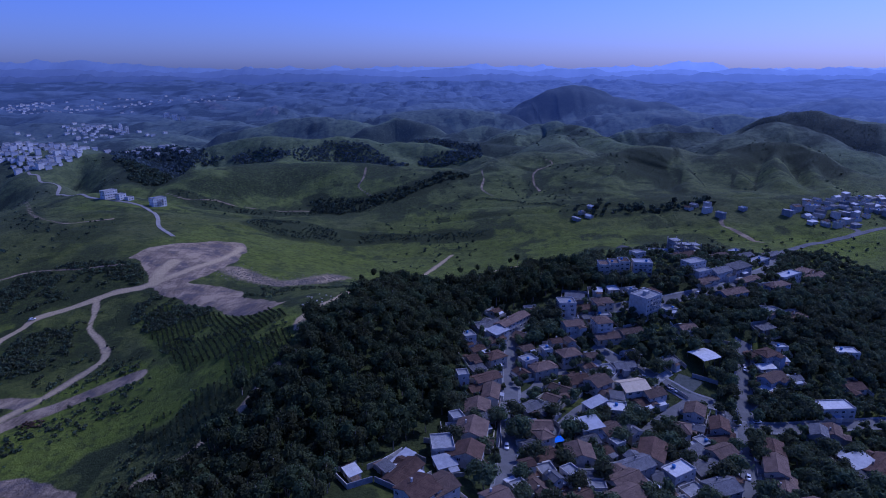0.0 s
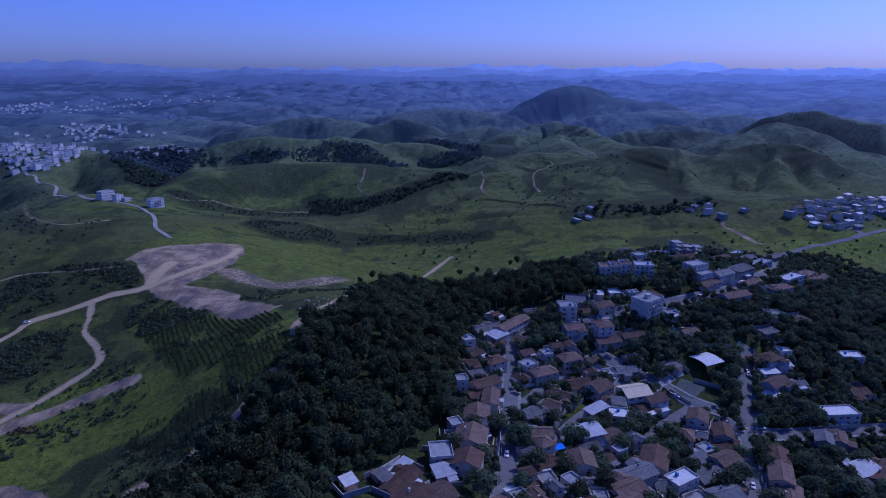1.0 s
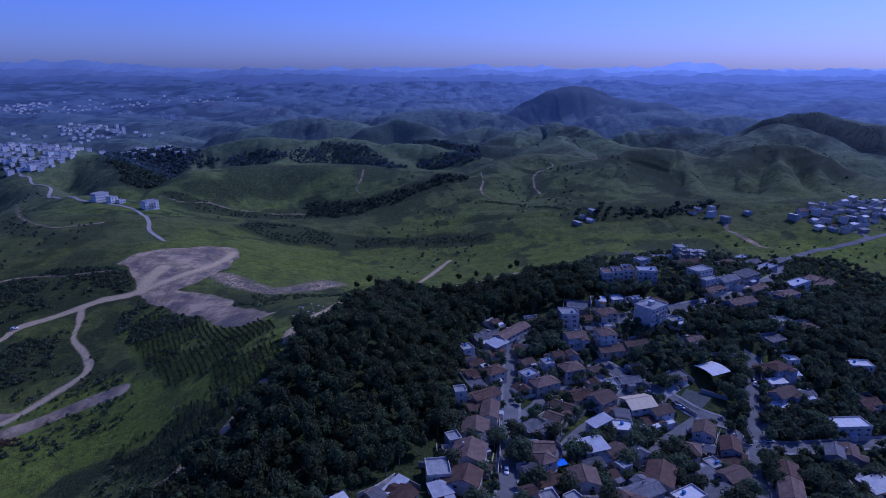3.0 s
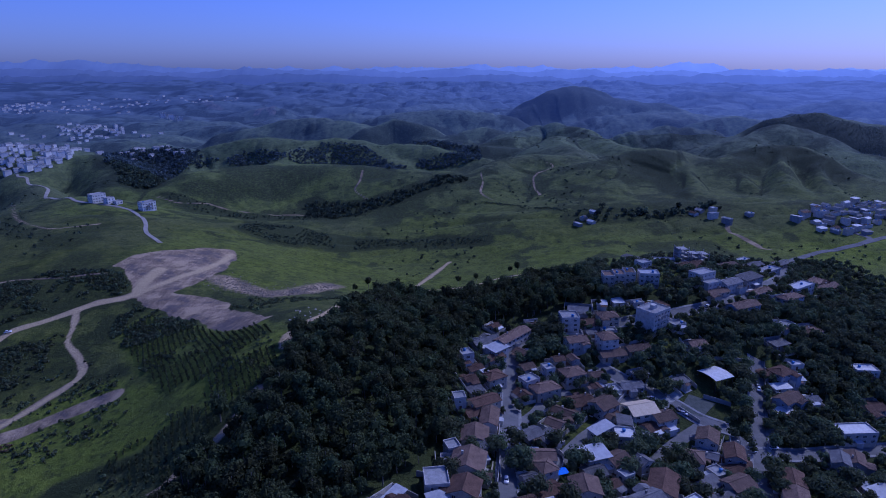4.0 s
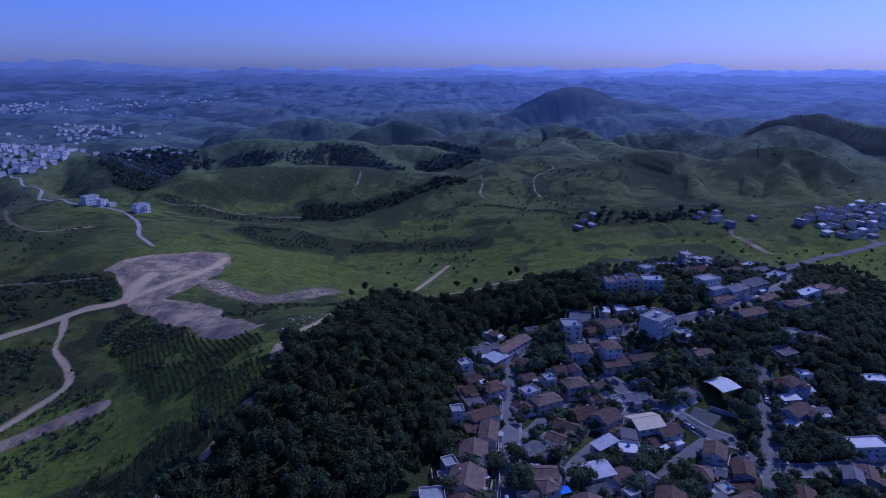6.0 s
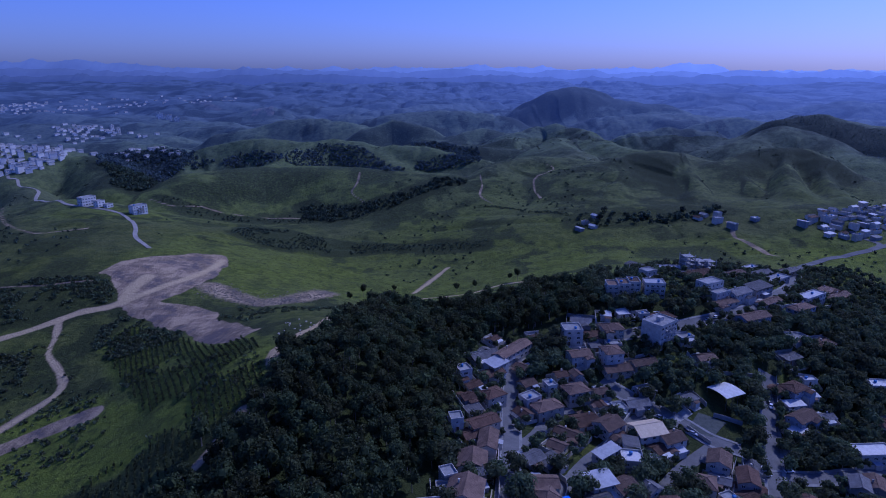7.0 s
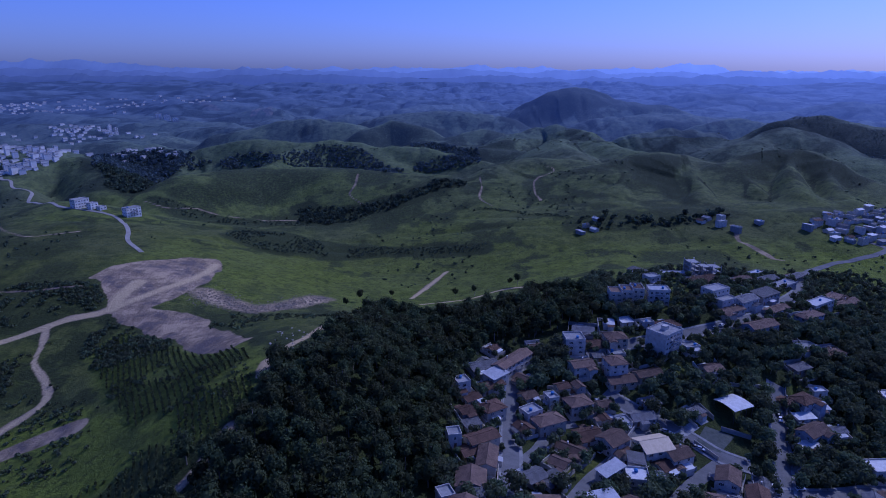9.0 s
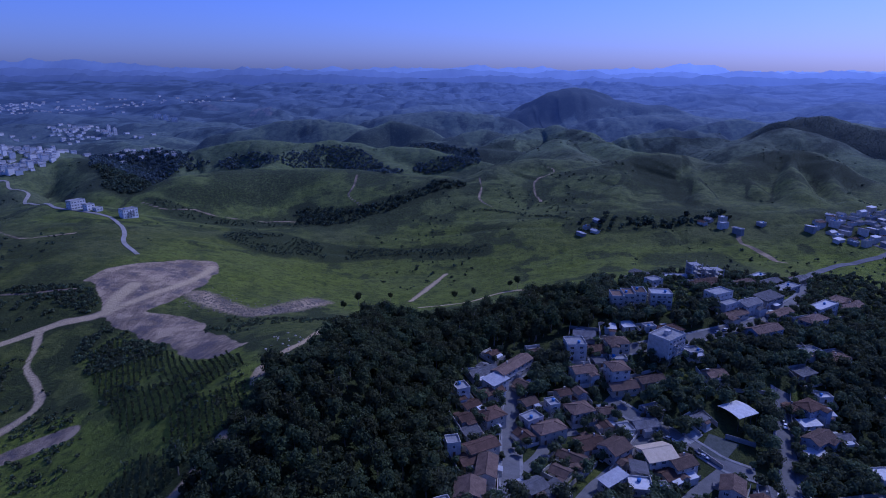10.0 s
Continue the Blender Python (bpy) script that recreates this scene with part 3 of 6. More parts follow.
# ---- the ground: one sheet to the horizon ----
def spaced(pieces):
    """Grid lines: (start, end, step at start, step at end) joined."""
    out = []
    for a, b, s0, s1 in pieces:
        p = a
        while p < b - 1e-6:
            out.append(p)
            p += s0 + (s1 - s0) * (p - a) / (b - a)
    return np.array(out + [pieces[-1][1]])


GX = spaced([(-4300, -1000, 90, 14), (-1000, -330, 14, 2.4), (-330, 330, 2.1, 2.1), (330, 1000, 2.4, 14), (1000, 4300, 14, 90)])
GY = spaced([(-500, 130, 40, 3), (130, 520, 1.9, 1.9), (520, 1000, 2.0, 5.0), (1000, 2500, 5.0, 16), (2500, 4860, 16, 38)])
XX, YY = np.meshgrid(GX, GY)
ZZ, CREASE = relief(XX, YY)


def ground_at(x, y):
    """Height of the sheet itself, between its grid lines."""
    i = int(np.clip(np.searchsorted(GX, x) - 1, 0, len(GX) - 2))
    j = int(np.clip(np.searchsorted(GY, y) - 1, 0, len(GY) - 2))
    fx = (x - GX[i]) / (GX[i + 1] - GX[i])
    fy = (y - GY[j]) / (GY[j + 1] - GY[j])
    return float((ZZ[j, i] * (1 - fx) + ZZ[j, i + 1] * fx) * (1 - fy) + (ZZ[j + 1, i] * (1 - fx) + ZZ[j + 1, i + 1] * fx) * fy)


def mask_at(grid, x, y):
    """A stored mask read at the nearest point of the sheet."""
    return float(grid[int(np.clip(np.searchsorted(GY, y), 0, len(GY) - 1)), int(np.clip(np.searchsorted(GX, x), 0, len(GX) - 1))])


def from_line(line, x=None, y=None):
    """Distance in plan of each point of the sheet to a line of points."""
    x, y = (XX, YY) if x is None else (np.asarray(x, float), np.asarray(y, float))
    best = np.full(np.broadcast(x, y).shape, 1e9)
    for (ax, ay), (bx, by) in zip(line[:-1], line[1:]):
        dx, dy = bx - ax, by - ay
        k = np.clip(((x - ax) * dx + (y - ay) * dy) / max(dx * dx + dy * dy, 1e-6), 0, 1)
        best = np.minimum(best, np.hypot(x - ax - k * dx, y - ay - k * dy))
    return best


def band(line, half, soft=2.0, x=None, y=None):
    return 1.0 - ramp(from_line(line, x, y), half - soft, half + soft)


def smooth_line(line, step=3.0):
    """The line rounded through its points, with a point every few metres."""
    pts = [Vector((*p, 0)) for p in line]
    pts = [pts[0] * 2 - pts[1]] + pts + [pts[-1] * 2 - pts[-2]]
    out = []
    for a, b, c, d in zip(pts, pts[1:], pts[2:], pts[3:]):
        n = max(2, int((c - b).length / step))
        for i in range(n):
            s = i / n
            out.append(0.5 * ((2 * b) + (c - a) * s + (2 * a - 5 * b + 4 * c - d) * s * s + (3 * b - a - 3 * c + d) * s ** 3))
    return out + [pts[-2]]


def dirt_mask(x=None, y=None):
    px, py = (XX, YY) if x is None else (x, y)
    ragged = 2.2 * wave(px, py, 11.0, 21) + 3.5 * wave(px, py, 30.0, 22)
    m = np.zeros(np.broadcast(px, py).shape)
    for line, half in DIRT_LINES:
        soft_line = [(p.x, p.y) for p in smooth_line(line, 7.0)]
        m = np.maximum(m, 1.0 - ramp(from_line(soft_line, x, y) + ragged * min(1.0, half / 9.0), half - 2.4, half + 2.0))
    return m


DIRT_LINES = [(HAUL_ROAD, 3.8), (SOUTH_TRACK, 2.7), (SPOIL_TRACK, 5.0), (SPOIL_FLAT, 5.0), (NEAR_BARE, 6.0), (RIDGE_CUT, 2.2), (LOWER_PAD, 4.0), (UPPER_PAD, 2.0),
              (FIELD_PATH, 2.2), (CREST_PATH, 2.2), (RIDGE_PATH, 2.4), (HILL_TRACK, 1.3), (HILL_TRACK_B, 1.3), (HILL_TRACK_C, 1.2),
              (MEADOW_TRACK, 1.0), (LEFT_TRACK, 1.3), (FAR_LANE, 2.5), (DOME_TRACK, 1.0), (QUARRY, 14.0), (SCAR, 16.0)]
DIRT = dirt_mask()
WORN = np.max([band([(p.x, p.y) for p in smooth_line(line, 7.0)], half, 1.2) for line, half in ((HAUL_ROAD, 3.2), (SOUTH_TRACK, 2.2), (FIELD_PATH, 1.8), (CREST_PATH, 1.8), (RIDGE_PATH, 2.0), (RIDGE_CUT, 1.4), (PIT[:3], 5.0))], axis=0)
DIRT = np.maximum(DIRT, 0.56 * band(RUBBLE, 13.0, 8.0))
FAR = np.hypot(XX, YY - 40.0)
# share of haze tint in the base colour, growing with distance
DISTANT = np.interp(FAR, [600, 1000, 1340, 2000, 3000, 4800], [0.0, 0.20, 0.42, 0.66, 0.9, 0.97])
# the far country's haze as an amount of emission, brighter towards the sun
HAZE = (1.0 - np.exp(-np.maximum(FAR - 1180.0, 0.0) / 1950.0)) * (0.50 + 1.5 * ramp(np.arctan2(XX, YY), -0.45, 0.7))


def patch_mask(poly, soft):
    """1 inside an outline, falling to 0 over `soft` metres outside its edge, with an uneven border."""
    odd = np.zeros(XX.shape, bool)
    for (ax, ay), (bx, by) in zip(poly, poly[1:] + poly[:1]):
        if ay != by:
            odd ^= ((ay > YY) != (by > YY)) & (XX < (bx - ax) * (YY - ay) / (by - ay) + ax)
    d = from_line(poly + poly[:1]) + soft * 0.6 * wave(XX, YY, soft * 2.5, 61)
    return np.where(odd, 1.0, 1.0 - ramp(d, 0.0, soft))


DIRT = np.maximum(DIRT, np.maximum(patch_mask(PIT_FLOOR, 3.5), patch_mask(PAD_FLOOR, 3.5)))
SCRUB = 0.75 * np.clip(ramp(wave(XX, YY, 140.0, 31) + 0.7 * wave(XX, YY, 46.0, 32), 0.35, 0.75), 0, 1)
LUSH = np.clip(ramp(wave(XX, YY, 170.0, 33), -0.2, 0.4), 0, 1)
LUSH = np.maximum(LUSH, 0.48 * patch_mask(HILL_LUSH, 60) * ramp(wave(XX, YY, 90.0, 34), -0.9, 0.2))
# scrub follows the gullies between the hills
GULLY = ramp(CREASE, 0.25, 0.8) * ramp(wave(XX, YY, 70.0, 35) + 0.4, 0.0, 0.6)
SCRUB = np.maximum(SCRUB * 0.8, 0.85 * GULLY)
PATCHY = ramp(wave(XX, YY, 24.0, 37) + 0.6 * wave(XX, YY, 9.0, 38), 0.1, 0.75) * (1.0 - ramp(FAR, 800.0, 1300.0))
SCRUB = np.maximum(SCRUB, 0.62 * PATCHY)
NEAR_SCRUB = ramp(wave(XX, YY, 21.0, 48) + 0.9 * wave(XX, YY, 8.5, 49), 0.0, 0.85) * (1.0 - ramp(FAR, 420.0, 560.0))
SCRUB = np.maximum(SCRUB, 0.78 * NEAR_SCRUB)
MOTTLED = ramp(wave(XX, YY, 75.0, 45) + 0.8 * wave(XX, YY, 31.0, 46) + 0.5 * wave(XX, YY, 13.0, 47), 0.1, 0.9) * ramp(FAR, 520.0, 700.0)
SCRUB = np.maximum(SCRUB, 0.62 * MOTTLED)
for outline, soft, strength in ((RIDGE_WOOD, 8, 1.0), (EAST_WOOD, 6, 1.0), (PARK_TREES, 5, 0.9), (HILLTOP_TREES, 5, 0.9), (LEFT_SCRUB, 14, 0.58), (LEFT_SCRUB_B, 10, 0.58), (TRACK_SCRUB, 8, 0.6),
                                (STREAM_WOOD, 14, 0.9), (FARM_TREES, 14, 0.6), (GULLY_WOOD, 14, 0.8), (DALE_WOOD, 25, 0.9), (LOBE_WOOD_A, 20, 0.9), (LOBE_WOOD_B, 20, 0.9), (LOBE_WOOD_C, 20, 0.9),
                                (COURT_CLEAR, 6, 0.62), (HILL_SCRUB, 22, 0.75), (SADDLE_SCRUB, 25, 0.75), (CONE_WOOD, 25, 0.8), (RIGHT_WOOD, 30, 0.8), (VALE_SCRUB, 22, 0.7), (WEST_SCRUB, 25, 0.6)):
    SCRUB = np.maximum(SCRUB, strength * patch_mask(outline, soft))
# lusher grass; the lobe patch, and partly the slope's, puts sunlight into the colour
for outline, soft, strength in ((LOBE_SUNLIT, 30, 0.85), (MEADOW_LUSH, 25, 0.5), (SLOPE_LUSH, 12, 1.0), (PLANTATION, 8, 0.7), (LANE_LUSH, 15, 0.8), (CREST_LUSH, 20, 0.35)):
    m = patch_mask(outline, soft)
    LUSH = np.maximum(LUSH * 0.85, strength * m)
    SCRUB = SCRUB * (1.0 - 0.6 * m)

SCRUB = np.maximum(SCRUB, 0.75 * patch_mask([(15, 175), (0, 215), (5, 300), (40, 345), (100, 350), (190, 400), (300, 430), (310, 330), (260, 260), (190, 185), (60, 165)], 6) * ramp(wave(XX, YY, 17.0, 36), -0.6, 0.1))


def sheet_mesh(name, first, last, material):
    """The rows of the grid from first to last as a smooth mesh with its masks."""
    me = bpy.data.meshes.new(name)
    nx, ny = len(GX), last - first
    cut = slice(first, last)
    idx = np.arange(nx * ny).reshape(ny, nx)
    quads = np.stack([idx[:-1, :-1], idx[:-1, 1:], idx[1:, 1:], idx[1:, :-1]], -1).reshape(-1, 4)
    me.vertices.add(nx * ny)
    me.vertices.foreach_set("co", np.stack([XX[cut], YY[cut], ZZ[cut]], -1).astype(np.float32).ravel())
    me.loops.add(quads.size)
    me.loops.foreach_set("vertex_index", quads.astype(np.int32).ravel())
    me.polygons.add(len(quads))
    me.polygons.foreach_set("loop_start", np.arange(0, quads.size, 4, dtype=np.int32))
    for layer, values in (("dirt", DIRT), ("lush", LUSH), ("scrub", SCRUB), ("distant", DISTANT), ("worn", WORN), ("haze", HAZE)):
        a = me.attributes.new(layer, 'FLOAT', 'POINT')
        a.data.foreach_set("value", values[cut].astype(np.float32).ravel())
    me.update(calc_edges=True)
    me.polygons.foreach_set("use_smooth", np.ones(len(quads), dtype=bool))
    me.materials.append(material)
    return me


SPLIT = int(np.searchsorted(GY, 1340.0))
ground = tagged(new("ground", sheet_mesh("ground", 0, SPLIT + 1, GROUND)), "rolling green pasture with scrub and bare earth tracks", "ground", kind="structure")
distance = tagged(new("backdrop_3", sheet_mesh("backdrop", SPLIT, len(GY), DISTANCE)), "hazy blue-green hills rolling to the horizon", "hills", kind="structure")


# ---- roads: slabs laid on the ground ----
def strip(bm, line, left, right, lift, depth=0.6):
    """A slab along the line from offset left to offset right, its top `lift` above the ground."""
    pts = smooth_line(line)
    prev = None
    n = 4
    for i, p in enumerate(pts):
        t = (pts[min(i + 1, len(pts) - 1)] - pts[max(i - 1, 0)]).normalized()
        side = Vector((t.y, -t.x, 0))
        row = []
        for k in range(n + 1):
            q = p + side * (left + (right - left) * k / n)
            row.append(bm.verts.new((q.x, q.y, ground_at(q.x, q.y) + lift)))
        row.insert(0, bm.verts.new(row[0].co - Vector((0, 0, depth))))
        row.append(bm.verts.new(row[-1].co - Vector((0, 0, depth))))
        if prev:
            for a, b, c, d in zip(prev, prev[1:], row[1:], row):
                bm.faces.new((a, b, c, d))
        prev = row


def mesh_from(name, bm, *materials, smooth=False):
    me = bpy.data.meshes.new(name)
    bmesh.ops.recalc_face_normals(bm, faces=bm.faces[:])
    for f in bm.faces:
        f.smooth = smooth
    bm.to_mesh(me)
    bm.free()
    for m in materials:
        me.materials.append(m)
    return me


def part(name, bm, material, parent=None, label="", smooth=False):
    """One mesh object under a thing or a part."""
    ob = new(name, mesh_from(name, bm, *(material if isinstance(material, (list, tuple)) else [material]), smooth=smooth))
    ob.parent = parent
    if label:
        tagged(ob, label)
    return ob


PALE_ROAD = surface("pale_dusty_paving", (0.20, 0.185, 0.16), (0.32, 0.30, 0.265), 0.1, 0.95, coords="World")


def road(name, line, half, material, label, lift=0.22):
    bm = bmesh.new()
    strip(bm, line, -half, half, lift)
    return tagged(part(name, bm, material), label, "road", kind="structure")


road("road_1", HILL_STREET, 3.4, ASPHALT, "worn grey asphalt street between the house rows")
road("road_2", SCHOOL_STREET, 3.4, ASPHALT, "worn grey asphalt street with cars parked along it")
road("road_3", TOP_ROAD, 3.0, ASPHALT, "grey asphalt road climbing over the hill")
road("road_4", EAST_STREET, 3.2, ASPHALT, "narrow grey asphalt street under trees")
road("road_5", CROSS_STREET, 3.2, ASPHALT, "grey asphalt cross street")
road("road_6", LANE, 2.8, ASPHALT, "short paved lane between houses")
road("road_7", YARD_LANE, 2.4, ASPHALT, "curved paved driveway")
road("road_8", ALLEY, 2.6, ASPHALT, "paved alley between house plots")
road("road_9", ROW_LANE, 2.2, ASPHALT, "narrow paved lane")
road("road_10", VILLAGE_STREET, 2.3, ASPHALT, "grey village street")
road("road_11", VALLEY_ROAD, 1.8, PALE_ROAD, "pale grey road winding over the green slope", 0.4)


# ---- raised pavements along the streets ----
KERB = surface("pale_kerb_concrete", (0.15, 0.15, 0.145), (0.27, 0.265, 0.255), 0.3, 0.95, coords="World")
for k, (line, half) in enumerate(((HILL_STREET, 3.4), (SCHOOL_STREET, 3.4), (EAST_STREET, 3.2), (TOP_ROAD[:6], 3.0), (CROSS_STREET, 3.2))):
    for side in (-1, 1):
        bm = bmesh.new()
        near, far_edge = side * (half + 0.01), side * (half + 1.4)
        strip(bm, line, min(near, far_edge), max(near, far_edge), 0.36)
        tagged(part("pavement_street", bm, KERB), "raised pale concrete pavement along the street", "pavement", kind="structure")


# ---- the farthest mountains, a backdrop glowing hazy blue on the horizon ----
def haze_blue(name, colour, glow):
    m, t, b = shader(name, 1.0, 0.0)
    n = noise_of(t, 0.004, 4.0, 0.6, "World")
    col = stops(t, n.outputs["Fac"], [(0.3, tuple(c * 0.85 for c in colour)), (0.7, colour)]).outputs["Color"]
    # near-black base; the blue haze is all emitted
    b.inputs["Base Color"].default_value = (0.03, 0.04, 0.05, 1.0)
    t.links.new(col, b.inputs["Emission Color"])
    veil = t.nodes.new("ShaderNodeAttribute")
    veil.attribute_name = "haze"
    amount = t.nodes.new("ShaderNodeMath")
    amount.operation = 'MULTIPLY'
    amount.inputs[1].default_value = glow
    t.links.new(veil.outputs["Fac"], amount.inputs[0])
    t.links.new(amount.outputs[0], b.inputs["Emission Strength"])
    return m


def range_of(name, y, peaks, low, thick, seed, material, label):
    """A mountain range: peaks as (x, half width, height, flatness); its haze glow is brighter towards the sun."""
    bm = bmesh.new()
    veil = bm.verts.layers.float.new("haze")
    rows = []
    xs = np.arange(-4300, 4301, 9.0)
    crest = np.full(xs.shape, low)
    for px, half, tall, flat in peaks:
        crest = np.maximum(crest, low + tall * np.exp(-np.abs((xs - px) / half) ** flat))
    for size, tall in ((330.0, 13.0), (140.0, 8.0), (62.0, 4.5), (27.0, 2.0)):
        crest = crest + tall * (0.9 - 2.0 * np.abs(wave(xs, xs * 0 + seed * 50.0, size, 41 + seed)))
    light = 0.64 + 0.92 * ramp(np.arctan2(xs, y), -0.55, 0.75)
    for k in (0.0, 0.25, 0.5, 0.75, 1.0):
        fold = 8.0 * wave(xs, xs * 0 + k * 500, 130.0, 43 + seed) * (1 - k)
        rows.append([bm.verts.new((float(x), float(y - thick * (1 - k) + f), float(-60 + (c + 60) * k ** 0.8))) for x, c, f in zip(xs, crest, fold)])
    rows.append([bm.verts.new((float(x), float(y + 40), -60.0)) for x in xs])
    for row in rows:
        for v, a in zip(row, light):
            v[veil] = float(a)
    for a, b in zip(rows, rows[1:]):
        for i in range(len(xs) - 1):
            bm.faces.new((a[i], a[i + 1], b[i + 1], b[i]))
    return tagged(part(name, bm, material, smooth=True), label, "mountains", kind="structure")


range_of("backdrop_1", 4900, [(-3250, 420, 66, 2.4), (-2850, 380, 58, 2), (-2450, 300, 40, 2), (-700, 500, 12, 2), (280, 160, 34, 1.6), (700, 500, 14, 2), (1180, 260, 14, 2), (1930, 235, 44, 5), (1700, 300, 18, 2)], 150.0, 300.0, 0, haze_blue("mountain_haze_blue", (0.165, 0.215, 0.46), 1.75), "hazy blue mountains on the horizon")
range_of("backdrop_2", 4720, [(-3100, 500, 22, 2), (-1500, 420, 26, 2), (-600, 260, 16, 2), (150, 300, 22, 2), (900, 350, 14, 2), (2700, 500, 16, 2)], 124.0, 260.0, 3, haze_blue("nearer_mountain_haze_blue", (0.145, 0.190, 0.42), 1.5), "lower hazy blue range before the mountains")
range_of("backdrop_4", 4420, [(-2500, 380, 18, 2), (-900, 420, 20, 2), (450, 260, 18, 2), (1500, 450, 22, 2), (2300, 350, 16, 2)], 92.0, 240.0, 5, haze_blue("near_range_haze_blue", (0.115, 0.155, 0.36), 1.3), "low blue-green range fading into haze")

# ---- houses: x, y, length, width, turn, storeys, roof, roof colour, wall colour ----
HILL_STREET_WEST = [
    (39.9, 323.2, 26.0, 9.0, 48, 2, 'gable', 'tan', 'white'),
    (54.8, 340.7, 6.5, 8.0, 15, 1, 'hip', 'tan', 'white'),
    (24.8, 317.5, 16.2, 9.0, 31, 1, 'gable', 'slate', 'white'),
    (30.4, 309.1, 11.4, 9.0, 44, 2, 'shed', 'metal', 'white'),
    (13.7, 296.7, 6.8, 8.0, 23, 2, 'flat', 'concrete', 'white'),
    (27.2, 303.5, 13.6, 9.0, 33, 1, 'gable', 'brown', 'cream'),
    (17.7, 290.4, 8.3, 7.0, 35, 1, 'gable', 'brown', 'white'),
    (26.6, 284.3, 10.9, 10.0, 31, 2, 'hip', 'brown', 'cream'),
    (9.4, 260.3, 5.8, 7.0, 11, 2, 'flat', 'concrete', 'white'),
    (20.7, 261.1, 13.9, 9.0, 28, 2, 'gable', 'brown', 'cream'),
]
HILL_STREET_LOWER = [
    (22.1, 248.6, 14.0, 9.0, 81, 2, 'gable', 'tan', 'white'),
    (15.2, 254.5, 7.1, 8.0, 25, 1, 'gable', 'brown', 'yellow'),
    (15.1, 234.8, 10.9, 13.0, 85, 2, 'gable', 'tan', 'white'),
    (5.8, 225.5, 5.6, 7.3, 22, 2, 'flat', 'concrete', 'grey'),
    (11.7, 215.9, 13.2, 15.0, 79, 2, 'gable', 'tan', 'white'),
    (-0.2, 203.2, 9.2, 11.9, 7, 2, 'flat', 'concrete', 'white'),
    (9.7, 199.0, 9.9, 12.8, 76, 2, 'gable', 'brown', 'white'),
    (3.7, 219.4, 5.0, 6.0, 4, 1, 'flat', 'concrete', 'yellow'),
    (17.1, 227.0, 4.5, 6.0, 19, 2, 'shed', 'slate', 'grey'),
]
HILL_STREET_EAST = [
    (44.3, 287.0, 9.1, 8.0, 32, 2, 'flat', 'concrete', 'white'),
    (51.3, 281.9, 14.3, 10.0, 24, 2, 'hip', 'tan', 'cream'),
    (58.5, 266.7, 13.1, 7.0, -37, 1, 'gable', 'tan', 'white'),
    (68.1, 277.9, 11.5, 12.0, 18, 1, 'gable', 'brown', 'white'),
    (77.3, 272.8, 11.5, 12.0, 35, 2, 'gable', 'tan', 'white'),
    (67.5, 296.9, 12.1, 11.0, 19, 2, 'hip', 'tan', 'white'),
    (39.3, 244.2, 8.8, 9.0, 32, 1, 'gable', 'slate', 'grey'),
    (46.5, 242.9, 9.7, 8.0, 39, 1, 'shed', 'slate', 'white'),
    (40.8, 229.0, 12.8, 9.0, -1, 1, 'gable', 'tan', 'white'),
    (41.0, 217.4, 7.2, 9.0, 24, 2, 'hip', 'tan', 'white'),
]
LOWER_ROWS = [
    (34.2, 211.8, 5.9, 7.6, 22, 1, 'gable', 'slate', 'cream'),
    (63.2, 231.4, 11.4, 10.0, 19, 2, 'shed', 'metal', 'white'),
    (70.9, 251.6, 12.9, 6.0, 37, 2, 'shed', 'metal', 'white'),
    (81.0, 250.5, 9.4, 10.0, -9, 2, 'flat', 'white', 'white'),
    (71.8, 230.6, 9.4, 10.0, 31, 2, 'gable', 'tan', 'white'),
    (60.9, 223.2, 9.1, 9.0, 20, 1, 'gable', 'slate', 'cream'),
    (54.1, 208.6, 10.3, 13.0, 89, 2, 'gable', 'tan', 'white'),
    (39.9, 207.0, 9.1, 9.0, 19, 1, 'gable', 'brown', 'cream'),
    (75.8, 206.6, 15.4, 10.0, 26, 2, 'gable', 'slate', 'grey'),
    (68.5, 194.5, 13.4, 11.0, 29, 2, 'gable', 'tan', 'white'),
]
SCHOOL_STREET_HOUSES = [
    (94.0, 270.8, 14.3, 14.0, 15, 2, 'gable', 'cream', 'white'),
    (103.1, 266.9, 11.3, 10.0, 22, 2, 'gable', 'tan', 'white'),
    (97.2, 263.0, 9.9, 9.0, 30, 1, 'gable', 'brown', 'white'),
    (119.9, 256.1, 11.0, 11.0, 63, 2, 'gable', 'tan', 'white'),
    (107.6, 240.9, 8.8, 11.0, -19, 2, 'hip', 'tan', 'white'),
    (87.0, 219.0, 15.5, 13.0, 65, 2, 'gable', 'brown', 'white'),
    (127.7, 246.4, 11.5, 10.0, 71, 2, 'gable', 'brown', 'grey'),
    (124.9, 238.4, 9.4, 9.0, 22, 1, 'gable', 'brown', 'grey'),
    (119.7, 226.1, 11.6, 10.0, 25, 2, 'gable', 'tan', 'cream'),
    (110.1, 227.9, 8.9, 7.0, 32, 1, 'shed', 'slate', 'grey'),
]
